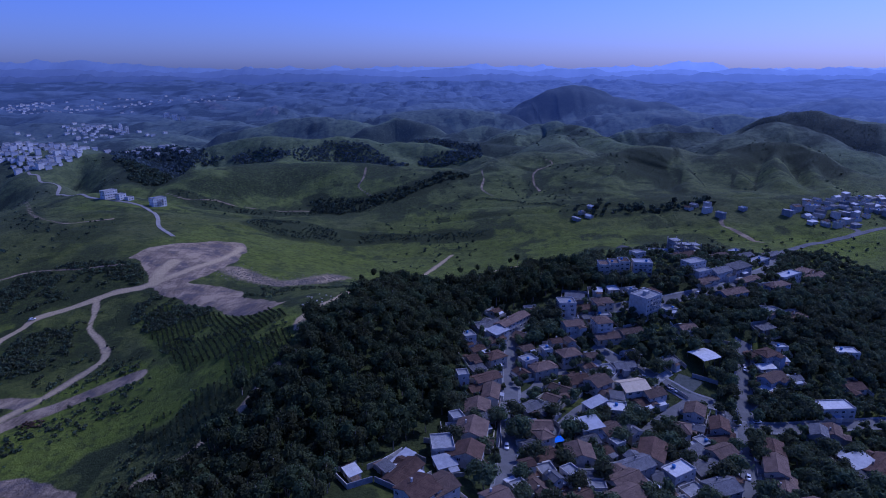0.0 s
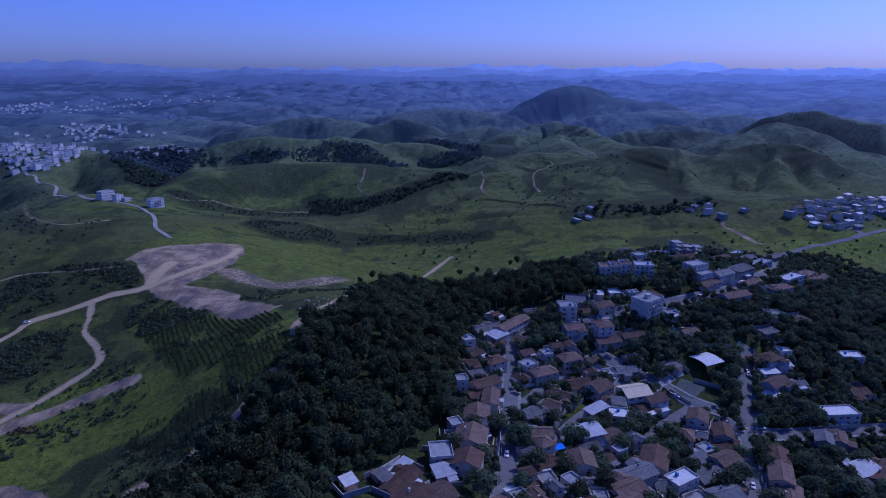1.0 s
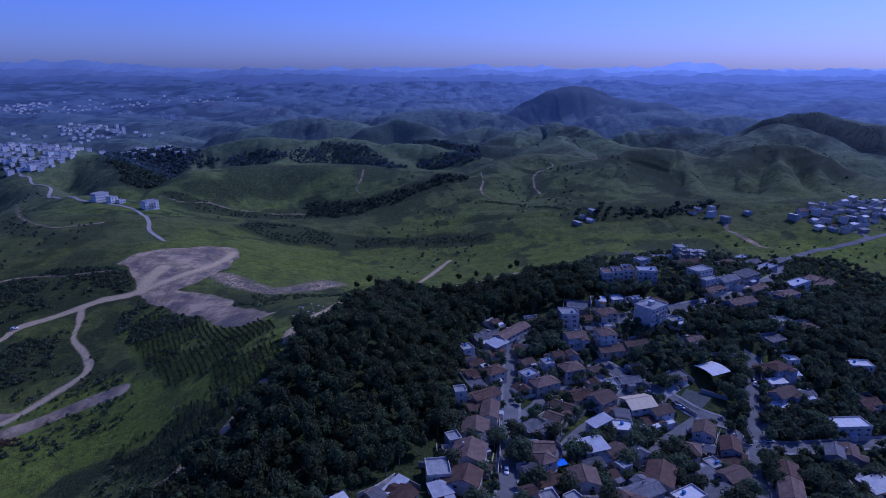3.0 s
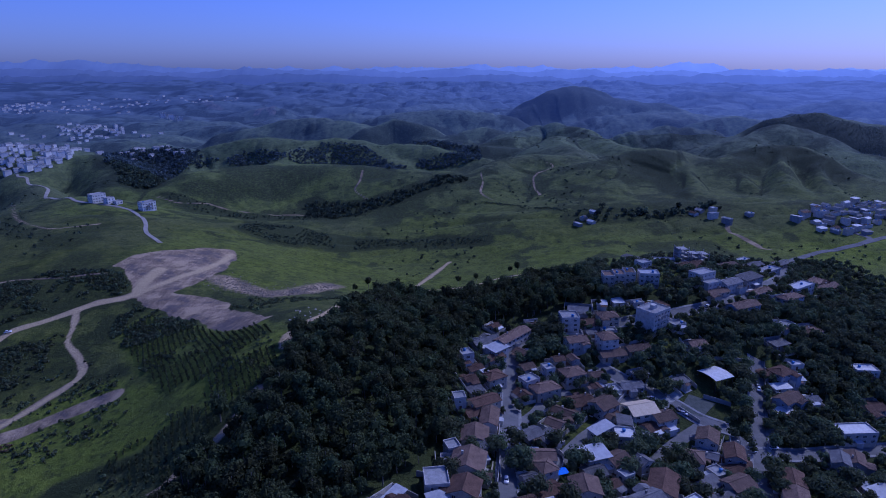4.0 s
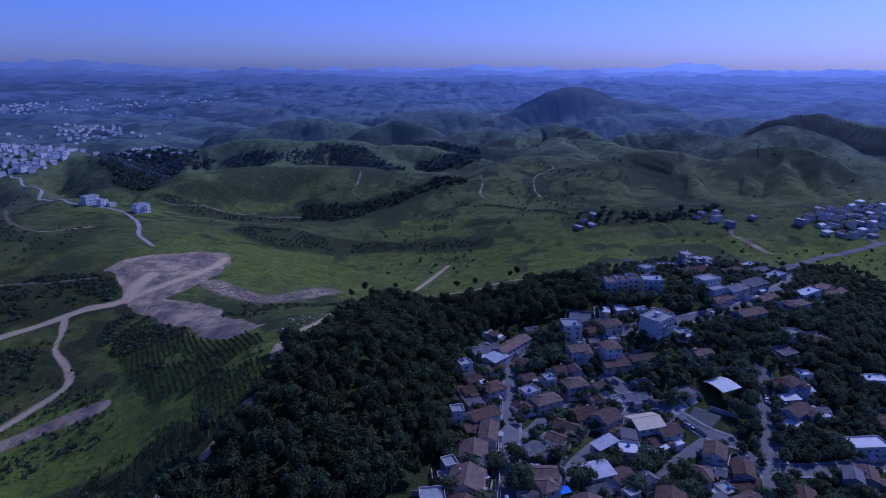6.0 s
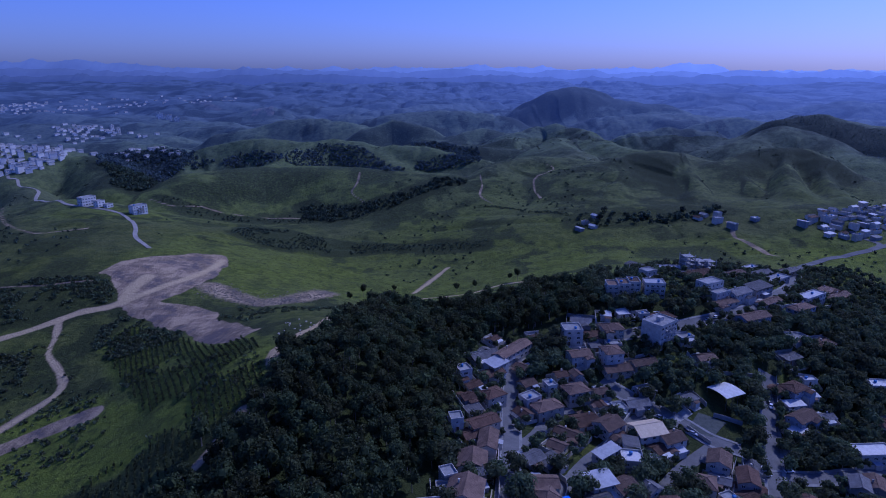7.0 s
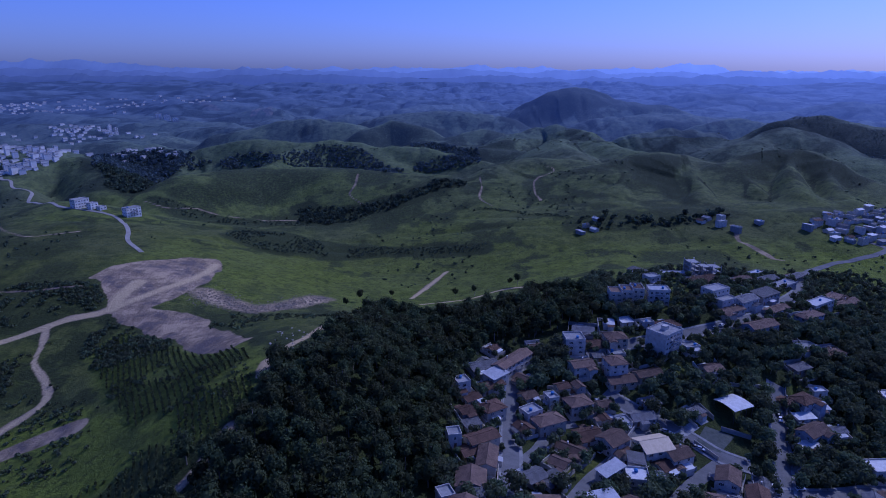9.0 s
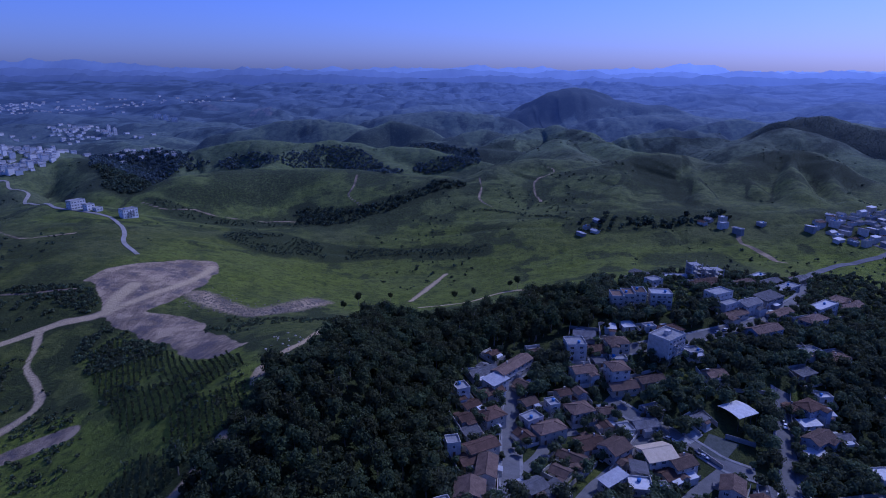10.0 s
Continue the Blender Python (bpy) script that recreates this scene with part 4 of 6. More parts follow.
EAST_STREET_HOUSES = [
    (183.9, 314.7, 12.3, 11.0, 26, 2, 'hip', 'brown', 'blue'),
    (175.0, 314.3, 7.2, 7.0, 26, 1, 'hip', 'brown', 'grey'),
    (179.5, 305.8, 10.0, 6.0, 9, 1, 'shed', 'white', 'white'),
    (176.7, 293.6, 14.9, 10.0, 29, 2, 'gable', 'tan', 'blue'),
    (171.2, 286.6, 10.0, 6.0, 3, 1, 'shed', 'white', 'grey'),
    (192.5, 315.1, 8.1, 7.0, 1, 1, 'shed', 'metal', 'white'),
    (197.7, 325.6, 8.1, 5.0, 6, 1, 'flat', 'white', 'white'),
    (192.1, 300.5, 9.9, 7.0, 13, 1, 'gable', 'slate', 'blue'),
    (237.1, 326.7, 13.5, 10.0, -5, 2, 'flat', 'white', 'white'),
    (226.1, 301.1, 11.7, 11.0, 11, 1, 'gable', 'brown', 'cream'),
]
CROSS_STREET_HOUSES = [
    (200.8, 276.8, 18.4, 11.0, 3, 2, 'flat', 'white', 'white'),
    (177.2, 250.8, 10.1, 9.0, 64, 2, 'gable', 'slate', 'grey'),
    (184.9, 252.3, 11.0, 9.0, 64, 2, 'gable', 'tan', 'grey'),
    (179.8, 238.0, 11.3, 6.0, -91, 1, 'shed', 'metal', 'blue'),
    (145.7, 233.0, 11.2, 11.0, 69, 2, 'gable', 'brown', 'cream'),
    (139.7, 219.1, 14.8, 11.0, 67, 2, 'gable', 'tan', 'cream'),
    (138.3, 209.4, 12.8, 12.0, 67, 1, 'gable', 'tan', 'white'),
    (181.0, 228.3, 14.2, 10.0, 20, 2, 'shed', 'metal', 'blue'),
    (174.8, 217.9, 17.6, 10.0, 23, 1, 'shed', 'slate', 'blue'),
    (189.4, 226.0, 21.8, 12.0, 38, 2, 'gable', 'brown', 'grey'),
]
UPPER_SLOPE_HOUSES = [
    (74.0, 340.9, 10.8, 12.0, 3, 3, 'flat', 'concrete', 'white'),
    (90.8, 321.6, 9.9, 12.0, 11, 3, 'hip', 'tan', 'white'),
    (74.6, 323.5, 12.1, 10.0, 14, 2, 'gable', 'tan', 'white'),
    (97.0, 345.4, 11.8, 11.0, 6, 2, 'hip', 'tan', 'cream'),
    (82.4, 356.1, 12.3, 11.0, -13, 1, 'gable', 'slate', 'grey'),
    (85.6, 343.5, 9.3, 9.0, 17, 1, 'gable', 'brown', 'grey'),
    (91.9, 315.1, 14.9, 10.0, 14, 1, 'gable', 'tan', 'cream'),
    (106.9, 319.8, 14.8, 8.0, 19, 1, 'gable', 'tan', 'grey'),
    (129.3, 359.0, 13.7, 11.0, 20, 1, 'hip', 'brown', 'cream'),
    (118.8, 360.9, 6.8, 6.0, 11, 1, 'flat', 'concrete', 'white'),
]
TOP_ROAD_HOUSES = [
    (97.4, 360.7, 6.1, 7.0, -8, 1, 'shed', 'white', 'white'),
    (169.5, 392.2, 15.5, 11.0, 27, 3, 'flat', 'concrete', 'white'),
    (172.4, 385.1, 13.5, 9.0, 28, 2, 'flat', 'concrete', 'white'),
    (173.4, 378.1, 18.3, 8.0, 25, 1, 'gable', 'tan', 'cream'),
    (186.3, 389.1, 16.9, 11.0, 30, 2, 'gable', 'slate', 'white'),
    (205.5, 402.2, 19.0, 11.0, 31, 2, 'shed', 'slate', 'grey'),
    (183.7, 363.2, 20.5, 11.0, 23, 2, 'gable', 'tan', 'blue'),
    (225.3, 386.3, 18.7, 10.0, 28, 2, 'hip', 'tan', 'blue'),
    (244.3, 408.6, 23.5, 10.0, 32, 2, 'flat', 'metal', 'white'),
    (268.9, 434.4, 26.0, 11.0, 36, 1, 'hip', 'tan', 'cream'),
]
HILLTOP_HOUSES = [
    (274.4, 427.4, 26.0, 10.0, 33, 1, 'gable', 'tan', 'cream'),
    (223.9, 357.5, 13.8, 9.0, 23, 1, 'hip', 'tan', 'white'),
    (194.9, 339.1, 11.8, 7.0, 23, 1, 'shed', 'slate', 'grey'),
    (232.5, 470.9, 22.7, 7.0, 33, 1, 'flat', 'metal', 'white'),
    (232.6, 452.5, 20.0, 10.0, 28, 1, 'gable', 'slate', 'white'),
    (206.4, 435.3, 15.8, 9.0, 31, 1, 'gable', 'tan', 'cream'),
    (268.4, 480.1, 26.0, 9.0, 33, 1, 'gable', 'slate', 'white'),
    (238.7, 441.8, 25.8, 10.0, 35, 1, 'flat', 'concrete', 'grey'),
    (162.9, 442.5, 16.6, 8.0, -4, 1, 'flat', 'metal', 'white'),
    (147.0, 458.3, 22.0, 8.0, -54, 1, 'shed', 'slate', 'white'),
]
HILLTOP_HOUSES_B = [
    (174.3, 425.2, 24.0, 11.0, 26, 1, 'gable', 'brown', 'cream'),
    (140.5, 420.3, 9.7, 9.0, 24, 2, 'flat', 'concrete', 'white'),
    (207.0, 357.5, 13.5, 7.0, 19, 1, 'flat', 'concrete', 'white'),
    (141.6, 327.0, 11.1, 9.0, 18, 1, 'gable', 'tan', 'cream'),
    (107.1, 362.2, 7.0, 7.0, 13, 1, 'shed', 'white', 'white'),
    (95.6, 291.5, 12.2, 9.0, 13, 1, 'gable', 'slate', 'grey'),
    (102.5, 300.6, 8.7, 7.0, 19, 1, 'shed', 'slate', 'grey'),
    (123.1, 297.0, 7.3, 6.0, 32, 1, 'shed', 'slate', 'grey'),
    (135.5, 341.0, 9.0, 8.0, 18, 1, 'flat', 'concrete', 'white'),
    (205.7, 388.8, 20.8, 8.0, 31, 1, 'gable', 'tan', 'white'),
]
LOWER_EDGE_HOUSES = [
    (-13.9, 183.6, 16.1, 9.0, 56, 1, 'gable', 'brown', 'grey'),
    (-20.2, 185.7, 4.7, 6.0, 45, 1, 'shed', 'slate', 'grey'),
    (-8.3, 169.4, 11.7, 14.0, 45, 2, 'gable', 'brown', 'white'),
    (-1.0, 173.7, 10.2, 12.0, 38, 2, 'gable', 'tan', 'white'),
    (-31.5, 181.2, 4.8, 6.0, 36, 1, 'shed', 'white', 'white'),
    (-14.5, 193.1, 9.9, 5.0, 58, 1, 'shed', 'metal', 'grey'),
    (0.8, 193.6, 7.8, 8.0, 21, 1, 'shed', 'metal', 'white'),
    (17.9, 169.7, 9.1, 11.0, 30, 2, 'gable', 'tan', 'white'),
    (64.9, 184.2, 14.5, 11.0, 31, 2, 'gable', 'tan', 'cream'),
    (94.0, 208.2, 12.7, 9.0, 29, 2, 'flat', 'white', 'white'),
]
LOWER_EDGE_HOUSES_B = [
    (85.9, 206.4, 7.5, 7.0, 5, 1, 'gable', 'slate', 'grey'),
    (96.9, 200.1, 9.5, 8.0, 24, 1, 'flat', 'concrete', 'grey'),
    (117.1, 222.7, 10.5, 10.0, 24, 2, 'gable', 'tan', 'cream'),
    (110.1, 216.3, 14.1, 9.0, 16, 1, 'shed', 'slate', 'blue'),
    (108.4, 201.3, 12.8, 12.0, 20, 2, 'gable', 'slate', 'grey'),
    (48.8, 182.5, 9.2, 9.0, 29, 1, 'gable', 'brown', 'white'),
    (110.5, 227.5, 8.6, 7.0, 26, 1, 'gable', 'tan', 'cream'),
    (115.9, 188.5, 10.4, 10.0, 16, 2, 'gable', 'tan', 'white'),
    (137.3, 192.3, 15.1, 12.0, 12, 2, 'gable', 'tan', 'white'),
    (36.2, 166.8, 9.8, 11.0, 31, 2, 'gable', 'brown', 'white'),
]

# ---- far settlements: x, y of each cluster, its spread, and how many houses ----
FAR_CLUSTERS = [
    (-1019, 1768, 36, 46),
    (-945, 1730, 75, 40),
    (-610, 1268, 55, 26),
    (-500, 1262, 40, 12),
    (-1841, 2702, 95, 70),
    (-1480, 2848, 170, 46),
    (-1266, 3141, 130, 30),
    (-1020, 3100, 60, 16),
    (-621, 1094, 14, 5),
    (148, 652, 14, 5),
    (270, 634, 13, 6),
    (324, 630, 5, 2),
]


# ---- houses ----
def box(bm, x0, x1, y0, y1, z0, z1):
    v = [bm.verts.new(p) for p in ((x0, y0, z0), (x1, y0, z0), (x1, y1, z0), (x0, y1, z0), (x0, y0, z1), (x1, y0, z1), (x1, y1, z1), (x0, y1, z1))]
    for f in ((3, 2, 1, 0), (4, 5, 6, 7), (0, 1, 5, 4), (1, 2, 6, 5), (2, 3, 7, 6), (3, 0, 4, 7)):
        bm.faces.new([v[i] for i in f])
    return v


def slab(bm, corners, thick):
    """A plate from four top corners."""
    top = [bm.verts.new(c) for c in corners]
    low = [bm.verts.new((c[0], c[1], c[2] - thick)) for c in corners]
    bm.faces.new(top)
    bm.faces.new(low[::-1])
    for i in range(len(top)):
        j = (i + 1) % len(top)
        bm.faces.new((top[i], low[i], low[j], top[j]))


def extrude_profile(bm, outline, x0, x1):
    """A closed outline in y and z drawn out along x."""
    a = [bm.verts.new((x0, y, z)) for y, z in outline]
    b = [bm.verts.new((x1, y, z)) for y, z in outline]
    n = len(outline)
    for i in range(n):
        j = (i + 1) % n
        bm.faces.new((a[i], a[j], b[j], b[i]))
    h = n // 2
    for r in (a, b):
        for i in range(h - 1):
            bm.faces.new((r[i], r[i + 1], r[n - 2 - i], r[n - 1 - i]))


def tube(bm, base, tip, r0, r1, sides=8):
    """A tapered round bar from base to tip."""
    base, tip = Vector(base), Vector(tip)
    q = (tip - base).to_track_quat('Z', 'Y')
    rings = []
    for p, r in ((base, r0), (tip, r1)):
        rings.append([bm.verts.new(p + q @ Vector((r * math.cos(2 * math.pi * i / sides), r * math.sin(2 * math.pi * i / sides), 0))) for i in range(sides)])
    for i in range(sides):
        j = (i + 1) % sides
        bm.faces.new((rings[0][i], rings[0][j], rings[1][j], rings[1][i]))
    bm.faces.new(rings[0][::-1])
    bm.faces.new(rings[1])


def window_mesh(w, h, bars):
    """A frame with recessed panes, in one piece."""
    bm = bmesh.new()
    xs = [-w / 2 + w * k / bars for k in range(bars + 1)]
    front = [[bm.verts.new((x, -0.08, z)) for x in xs] for z in (-0.08, h)]
    back = [[bm.verts.new((x, 0.06, z)) for x in xs] for z in (-0.08, h)]
    panes = []
    for k in range(bars):
        panes.append(bm.faces.new((front[0][k], front[0][k + 1], front[1][k + 1], front[1][k])))
        bm.faces.new((back[0][k + 1], back[0][k], back[1][k], back[1][k + 1]))
        bm.faces.new((front[1][k], front[1][k + 1], back[1][k + 1], back[1][k]))
        bm.faces.new((front[0][k + 1], front[0][k], back[0][k], back[0][k + 1]))
    bm.faces.new((front[0][0], front[1][0], back[1][0], back[0][0]))
    bm.faces.new((front[1][-1], front[0][-1], back[0][-1], back[1][-1]))
    bm.normal_update()
    bmesh.ops.inset_individual(bm, faces=panes, thickness=0.07, depth=-0.05)
    for f in panes:
        f.material_index = 1
    return mesh_from("window", bm, FRAME, GLASS)


def door_mesh():
    bm = bmesh.new()
    v = box(bm, -0.52, 0.52, -0.08, 0.05, 0, 2.15)
    bm.normal_update()
    face = [f for f in bm.faces if f.normal.y < -0.9]
    bmesh.ops.inset_individual(bm, faces=face, thickness=0.09, depth=-0.05)
    return mesh_from("door", bm, DOOR)


WINDOWS = [window_mesh(1.3, 1.15, 2), window_mesh(1.8, 1.2, 3), window_mesh(0.9, 1.1, 2)]
DOORS = door_mesh()
FOOTPRINTS = []
COLOUR_WORDS = {"tan": "weathered tan tile", "brown": "dark brown tile", "slate": "grey fibre-sheet", "cream": "cream sheet-metal", "metal": "galvanised metal", "white": "white sheet-metal", "concrete": "stained concrete"}
ROOF_WORDS = {"gable": "gabled", "hip": "hipped", "shed": "single-pitch", "flat": "flat"}
WALL_WORDS = {"white": "white", "chalk": "bright white", "cream": "cream", "grey": "grey", "blue": "pale blue", "yellow": "ochre"}


def placed(name, me, parent, x, y, z, turn=0.0):
    ob = new(name, me)
    ob.parent = parent
    ob.matrix_basis = pose(x, y, z, 0, 0, turn)
    return ob


def level_under(x, y, ln, wd, turn):
    a = radians(turn)
    zs = []
    for i in (-0.5, 0, 0.5):
        for j in (-0.5, 0, 0.5):
            zs.append(ground_at(x + ln * i * math.cos(a) - wd * j * math.sin(a), y + ln * i * math.sin(a) + wd * j * math.cos(a)))
    return min(zs), sum(zs) / 9.0


def roof_of(kind, colour, ln, wd, top, root, rng):
    o, th = 0.45, 0.2
    rise = wd * 0.5 * rng.uniform(0.32, 0.44)
    bm = bmesh.new()
    drop = o * rise / (wd * 0.5)
    x, y = ln / 2 + o, wd / 2 + o
    if kind == "gable":
        zl, zh = top - drop + th, top + rise + th
        extrude_profile(bm, [(-y, zl), (0, zh), (y, zl), (y, zl - th), (0, zh - th), (-y, zl - th)], -x, x)
        part("roof", bm, ROOFS[colour], root)
        bm = bmesh.new()
        tube(bm, (-x - 0.05, 0, zh), (x + 0.05, 0, zh), 0.16, 0.16, 6)
        part("ridge_cap", bm, ROOFS[colour], root)
    elif kind == "hip":
        r = max(ln / 2 - wd / 2, 0.25)
        zl, zh = top - drop + th, top + rise + th
        up = [bm.verts.new(c) for c in ((-x, -y, zl), (x, -y, zl), (x, y, zl), (-x, y, zl), (-r, 0, zh), (r, 0, zh))]
        dn = [bm.verts.new((v.co.x, v.co.y, v.co.z - th)) for v in up]
        for f in ((0, 1, 5, 4), (2, 3, 4, 5), (1, 2, 5), (3, 0, 4)):
            bm.faces.new([up[i] for i in f])
            bm.faces.new([dn[i] for i in reversed(f)])
        for i in range(4):
            j = (i + 1) % 4
            bm.faces.new((up[j], up[i], dn[i], dn[j]))
        part("roof", bm, ROOFS[colour], root)
        for sx in (-1, 1):
            for sy in (-1, 1):
                bm = bmesh.new()
                tube(bm, (sx * r, 0, zh), (sx * x, sy * y, zl), 0.14, 0.14, 5)
                part("ridge_cap", bm, ROOFS[colour], root)
    elif kind == "shed":
        n = int(2 * x / 1.1)
        line = []
        for i in range(n):
            a = -x + 2 * x * i / n
            line += [(a, 0.0), (a + 0.1, 0.025), (a + 0.2, 0.025), (a + 0.3, 0.0)]
        line.append((x, 0.0))
        ends = []
        for py, rise_at in ((-y, 0.15), (y, 0.15 + wd * 0.14)):
            ends.append(([bm.verts.new((a, py, top + rise_at + h)) for a, h in line], [bm.verts.new((a, py, top + rise_at - 0.1)) for a, h in line]))
        (ta, la), (tb, lb) = ends
        for i in range(len(line) - 1):
            bm.faces.new((ta[i], ta[i + 1], tb[i + 1], tb[i]))
            bm.faces.new((lb[i], lb[i + 1], la[i + 1], la[i]))
            bm.faces.new((la[i], la[i + 1], ta[i + 1], ta[i]))
            bm.faces.new((tb[i], tb[i + 1], lb[i + 1], lb[i]))
        for i in (0, -1):
            bm.faces.new((ta[i], tb[i], lb[i], la[i]))
        part("roof", bm, ROOFS[colour], root)
    else:
        box(bm, -ln / 2, ln / 2, -wd / 2, wd / 2, top, top + 0.2)
        part("roof", bm, ROOFS[colour], root)
        bm = bmesh.new()
        ring = []
        for gx, gy in ((ln / 2 + 0.04, wd / 2 + 0.04), (ln / 2 - 0.18, wd / 2 - 0.18)):
            for z in (top - 0.05, top + 0.85):
                ring.append([bm.verts.new((sx * gx, sy * gy, z)) for sx, sy in ((-1, -1), (1, -1), (1, 1), (-1, 1))])
        ol, oh, il, ih = ring
        for i in range(4):
            j = (i + 1) % 4
            bm.faces.new((ol[i], ol[j], oh[j], oh[i]))
            bm.faces.new((oh[i], oh[j], ih[j], ih[i]))
            bm.faces.new((ih[i], ih[j], il[j], il[i]))
            bm.faces.new((il[i], il[j], ol[j], ol[i]))
        part("parapet", bm, WALLS["white"], root)
        if rng.random() < 0.6 and ln > 6:
            bm = bmesh.new()
            cx, cy = ln * rng.uniform(-0.3, 0.3), wd * rng.uniform(-0.25, 0.25)
            tube(bm, (cx, cy, top + 0.2), (cx, cy, top + 1.3), 0.7, 0.8, 12)
            tube(bm, (cx, cy, top + 1.3), (cx, cy, top + 1.55), 0.84, 0.35, 12)
            part("water_tank", bm, TANK, root, "blue round water tank")
    return rise


def house(x, y, ln, wd, turn, storeys, roof, roof_colour, wall_colour, group="houses of the quarter", windows=True):
    rng = random.Random(int(x * 31 + y * 17))
    wd = wd * 0.82
    if windows:
        ln = ln * 0.93
    low, mean = level_under(x, y, ln, wd, turn)
    root = new("house")
    root.matrix_basis = pose(x, y, mean, 0, 0, turn)
    FOOTPRINTS.append((x, y, ln, wd, turn))
    top, bottom = 2.75 * storeys, low - mean - 0.6
    state = random.getstate()
    bm = bmesh.new()
    box(bm, -ln / 2, ln / 2, -wd / 2, wd / 2, bottom, top)
    rise = roof_of(roof, roof_colour, ln, wd, top, root, rng)
    if roof == "gable":
        for s in (-1, 1):
            a, b = s * (ln / 2 - 0.22), s * (ln / 2 + 0.002)
            lo = [bm.verts.new(p) for p in ((a, -wd / 2, top), (a, wd / 2, top), (a, 0, top + rise))]
            hi = [bm.verts.new(p) for p in ((b, -wd / 2, top), (b, wd / 2, top), (b, 0, top + rise))]
            bm.faces.new(lo)
            bm.faces.new(hi[::-1])
            for i in range(3):
                bm.faces.new((lo[i], hi[i], hi[(i + 1) % 3], lo[(i + 1) % 3]))
    elif roof == "shed":
        slab(bm, [(-ln / 2, -wd / 2, top + 0.02), (ln / 2, -wd / 2, top + 0.02), (ln / 2, wd / 2, top + 0.02 + wd * 0.14), (-ln / 2, wd / 2, top + 0.02 + wd * 0.14)], wd * 0.14)
    part("wall", bm, WALLS[wall_colour], root)
    if windows:
        win = rng.choice(WINDOWS)
        for side, (span, off, t) in enumerate(((ln, wd / 2, 0), (ln, wd / 2, 180), (wd, ln / 2, 90), (wd, ln / 2, -90))):
            n = max(1, int((span - 1.0) / 3.3))
            for s in range(storeys):
                for k in range(n):
                    p = (k + 0.5) / n * span - span / 2 + rng.uniform(-0.3, 0.3)
                    m = pose(0, 0, 0, 0, 0, t) @ Matrix.Translation((p, -off - 0.01, 2.75 * s + 1.0))
                    first = s == 0 and k == 0 and side in (0, 3)
                    ob = new("door" if first else "window", DOORS if first else win)
                    ob.parent = root
                    ob.matrix_basis = m @ Matrix.Translation((0, 0, -1.0)) if first else m
    if roof in ("gable", "hip") and windows and ln > 8.5 and rng.random() < 0.6:
        # a lower wing at right angles, its ridge running into the main roof
        wl, ww = rng.uniform(2.2, 4.0), ln * rng.uniform(0.34, 0.46)
        cx, sy = rng.choice((-1, 1)) * (ln / 2 - ww / 2 - 0.2), rng.choice((-1, -1, 1))
        wt = top - rng.choice((0.5, 2.75 if storeys > 1 else 0.5))
        reach = wd / 2 - 0.3
        bm = bmesh.new()
        box(bm, cx - ww / 2, cx + ww / 2, min(sy * reach, sy * (wd / 2 + wl)), max(sy * reach, sy * (wd / 2 + wl)), bottom, wt)
        part("wing_wall", bm, WALLS[wall_colour], root)
        bm = bmesh.new()
        hgt = ww * 0.2
        edge = [(-ww / 2 - 0.4, wt + 0.02), (0, wt + hgt + 0.1), (ww / 2 + 0.4, wt + 0.02), (ww / 2 + 0.4, wt - 0.14), (0, wt + hgt - 0.06), (-ww / 2 - 0.4, wt - 0.14)]
        rows = [[bm.verts.new((cx + px, sy * py, pz)) for px, pz in edge] for py in (wd / 2 + 0.02, wd / 2 + wl + 0.4)]
        for i in range(6):
            j = (i + 1) % 6
            bm.faces.new((rows[0][i], rows[0][j], rows[1][j], rows[1][i]))
        for r in rows:
            bm.faces.new((r[0], r[1], r[4], r[5]))
            bm.faces.new((r[1], r[2], r[3], r[4]))
        part("wing_roof", bm, ROOFS[roof_colour], root)
    if windows:
        for k in range(rng.choice((1, 2, 2))):
            # a low lean-to against one of the walls
            dp, sp = rng.uniform(1.8, 3.2), rng.uniform(2.6, 4.6)
            sy, cx = (1, -1)[k], rng.uniform(-0.5, 0.5) * max(ln - sp, 0.1)
            y0, y1 = sorted((sy * (wd / 2 + 0.004), sy * (wd / 2 + dp)))
            bm = bmesh.new()
            box(bm, cx - sp / 2, cx + sp / 2, y0, y1, bottom, 2.2)
            part("lean_to_wall", bm, WALLS[rng.choice(("white", "grey", "white"))], root)
            bm = bmesh.new()
            za, zb = (2.3, 2.75) if sy < 0 else (2.75, 2.3)
            slab(bm, [(cx - sp / 2 - 0.2, y0 - 0.25 * (sy < 0), za), (cx + sp / 2 + 0.2, y0 - 0.25 * (sy < 0), za), (cx + sp / 2 + 0.2, y1 + 0.25 * (sy > 0), zb), (cx - sp / 2 - 0.2, y1 + 0.25 * (sy > 0), zb)], 0.12)
            part("lean_to_roof", bm, ROOFS[rng.choice(("slate", "metal", "white", "tan", "brown"))], root)
    if roof in ("gable", "hip") and rng.random() < 0.35:
        bm = bmesh.new()
        cx = ln * rng.uniform(-0.3, 0.3)
        box(bm, cx - 0.3, cx + 0.3, wd * 0.2 - 0.3, wd * 0.2 + 0.3, top, top + rise + 0.7)
        box(bm, cx - 0.38, cx + 0.38, wd * 0.2 - 0.38, wd * 0.2 + 0.38, top + rise + 0.7, top + rise + 0.82)
        part("chimney", bm, WALLS[wall_colour], root)
    random.setstate(state)
    size = "single-storey" if storeys == 1 else ("two-storey" if storeys == 2 else "three-storey")
    return tagged(root, f"{size} {WALL_WORDS[wall_colour]} house with a {ROOF_WORDS[roof]} {COLOUR_WORDS[roof_colour]} roof", "house", group)


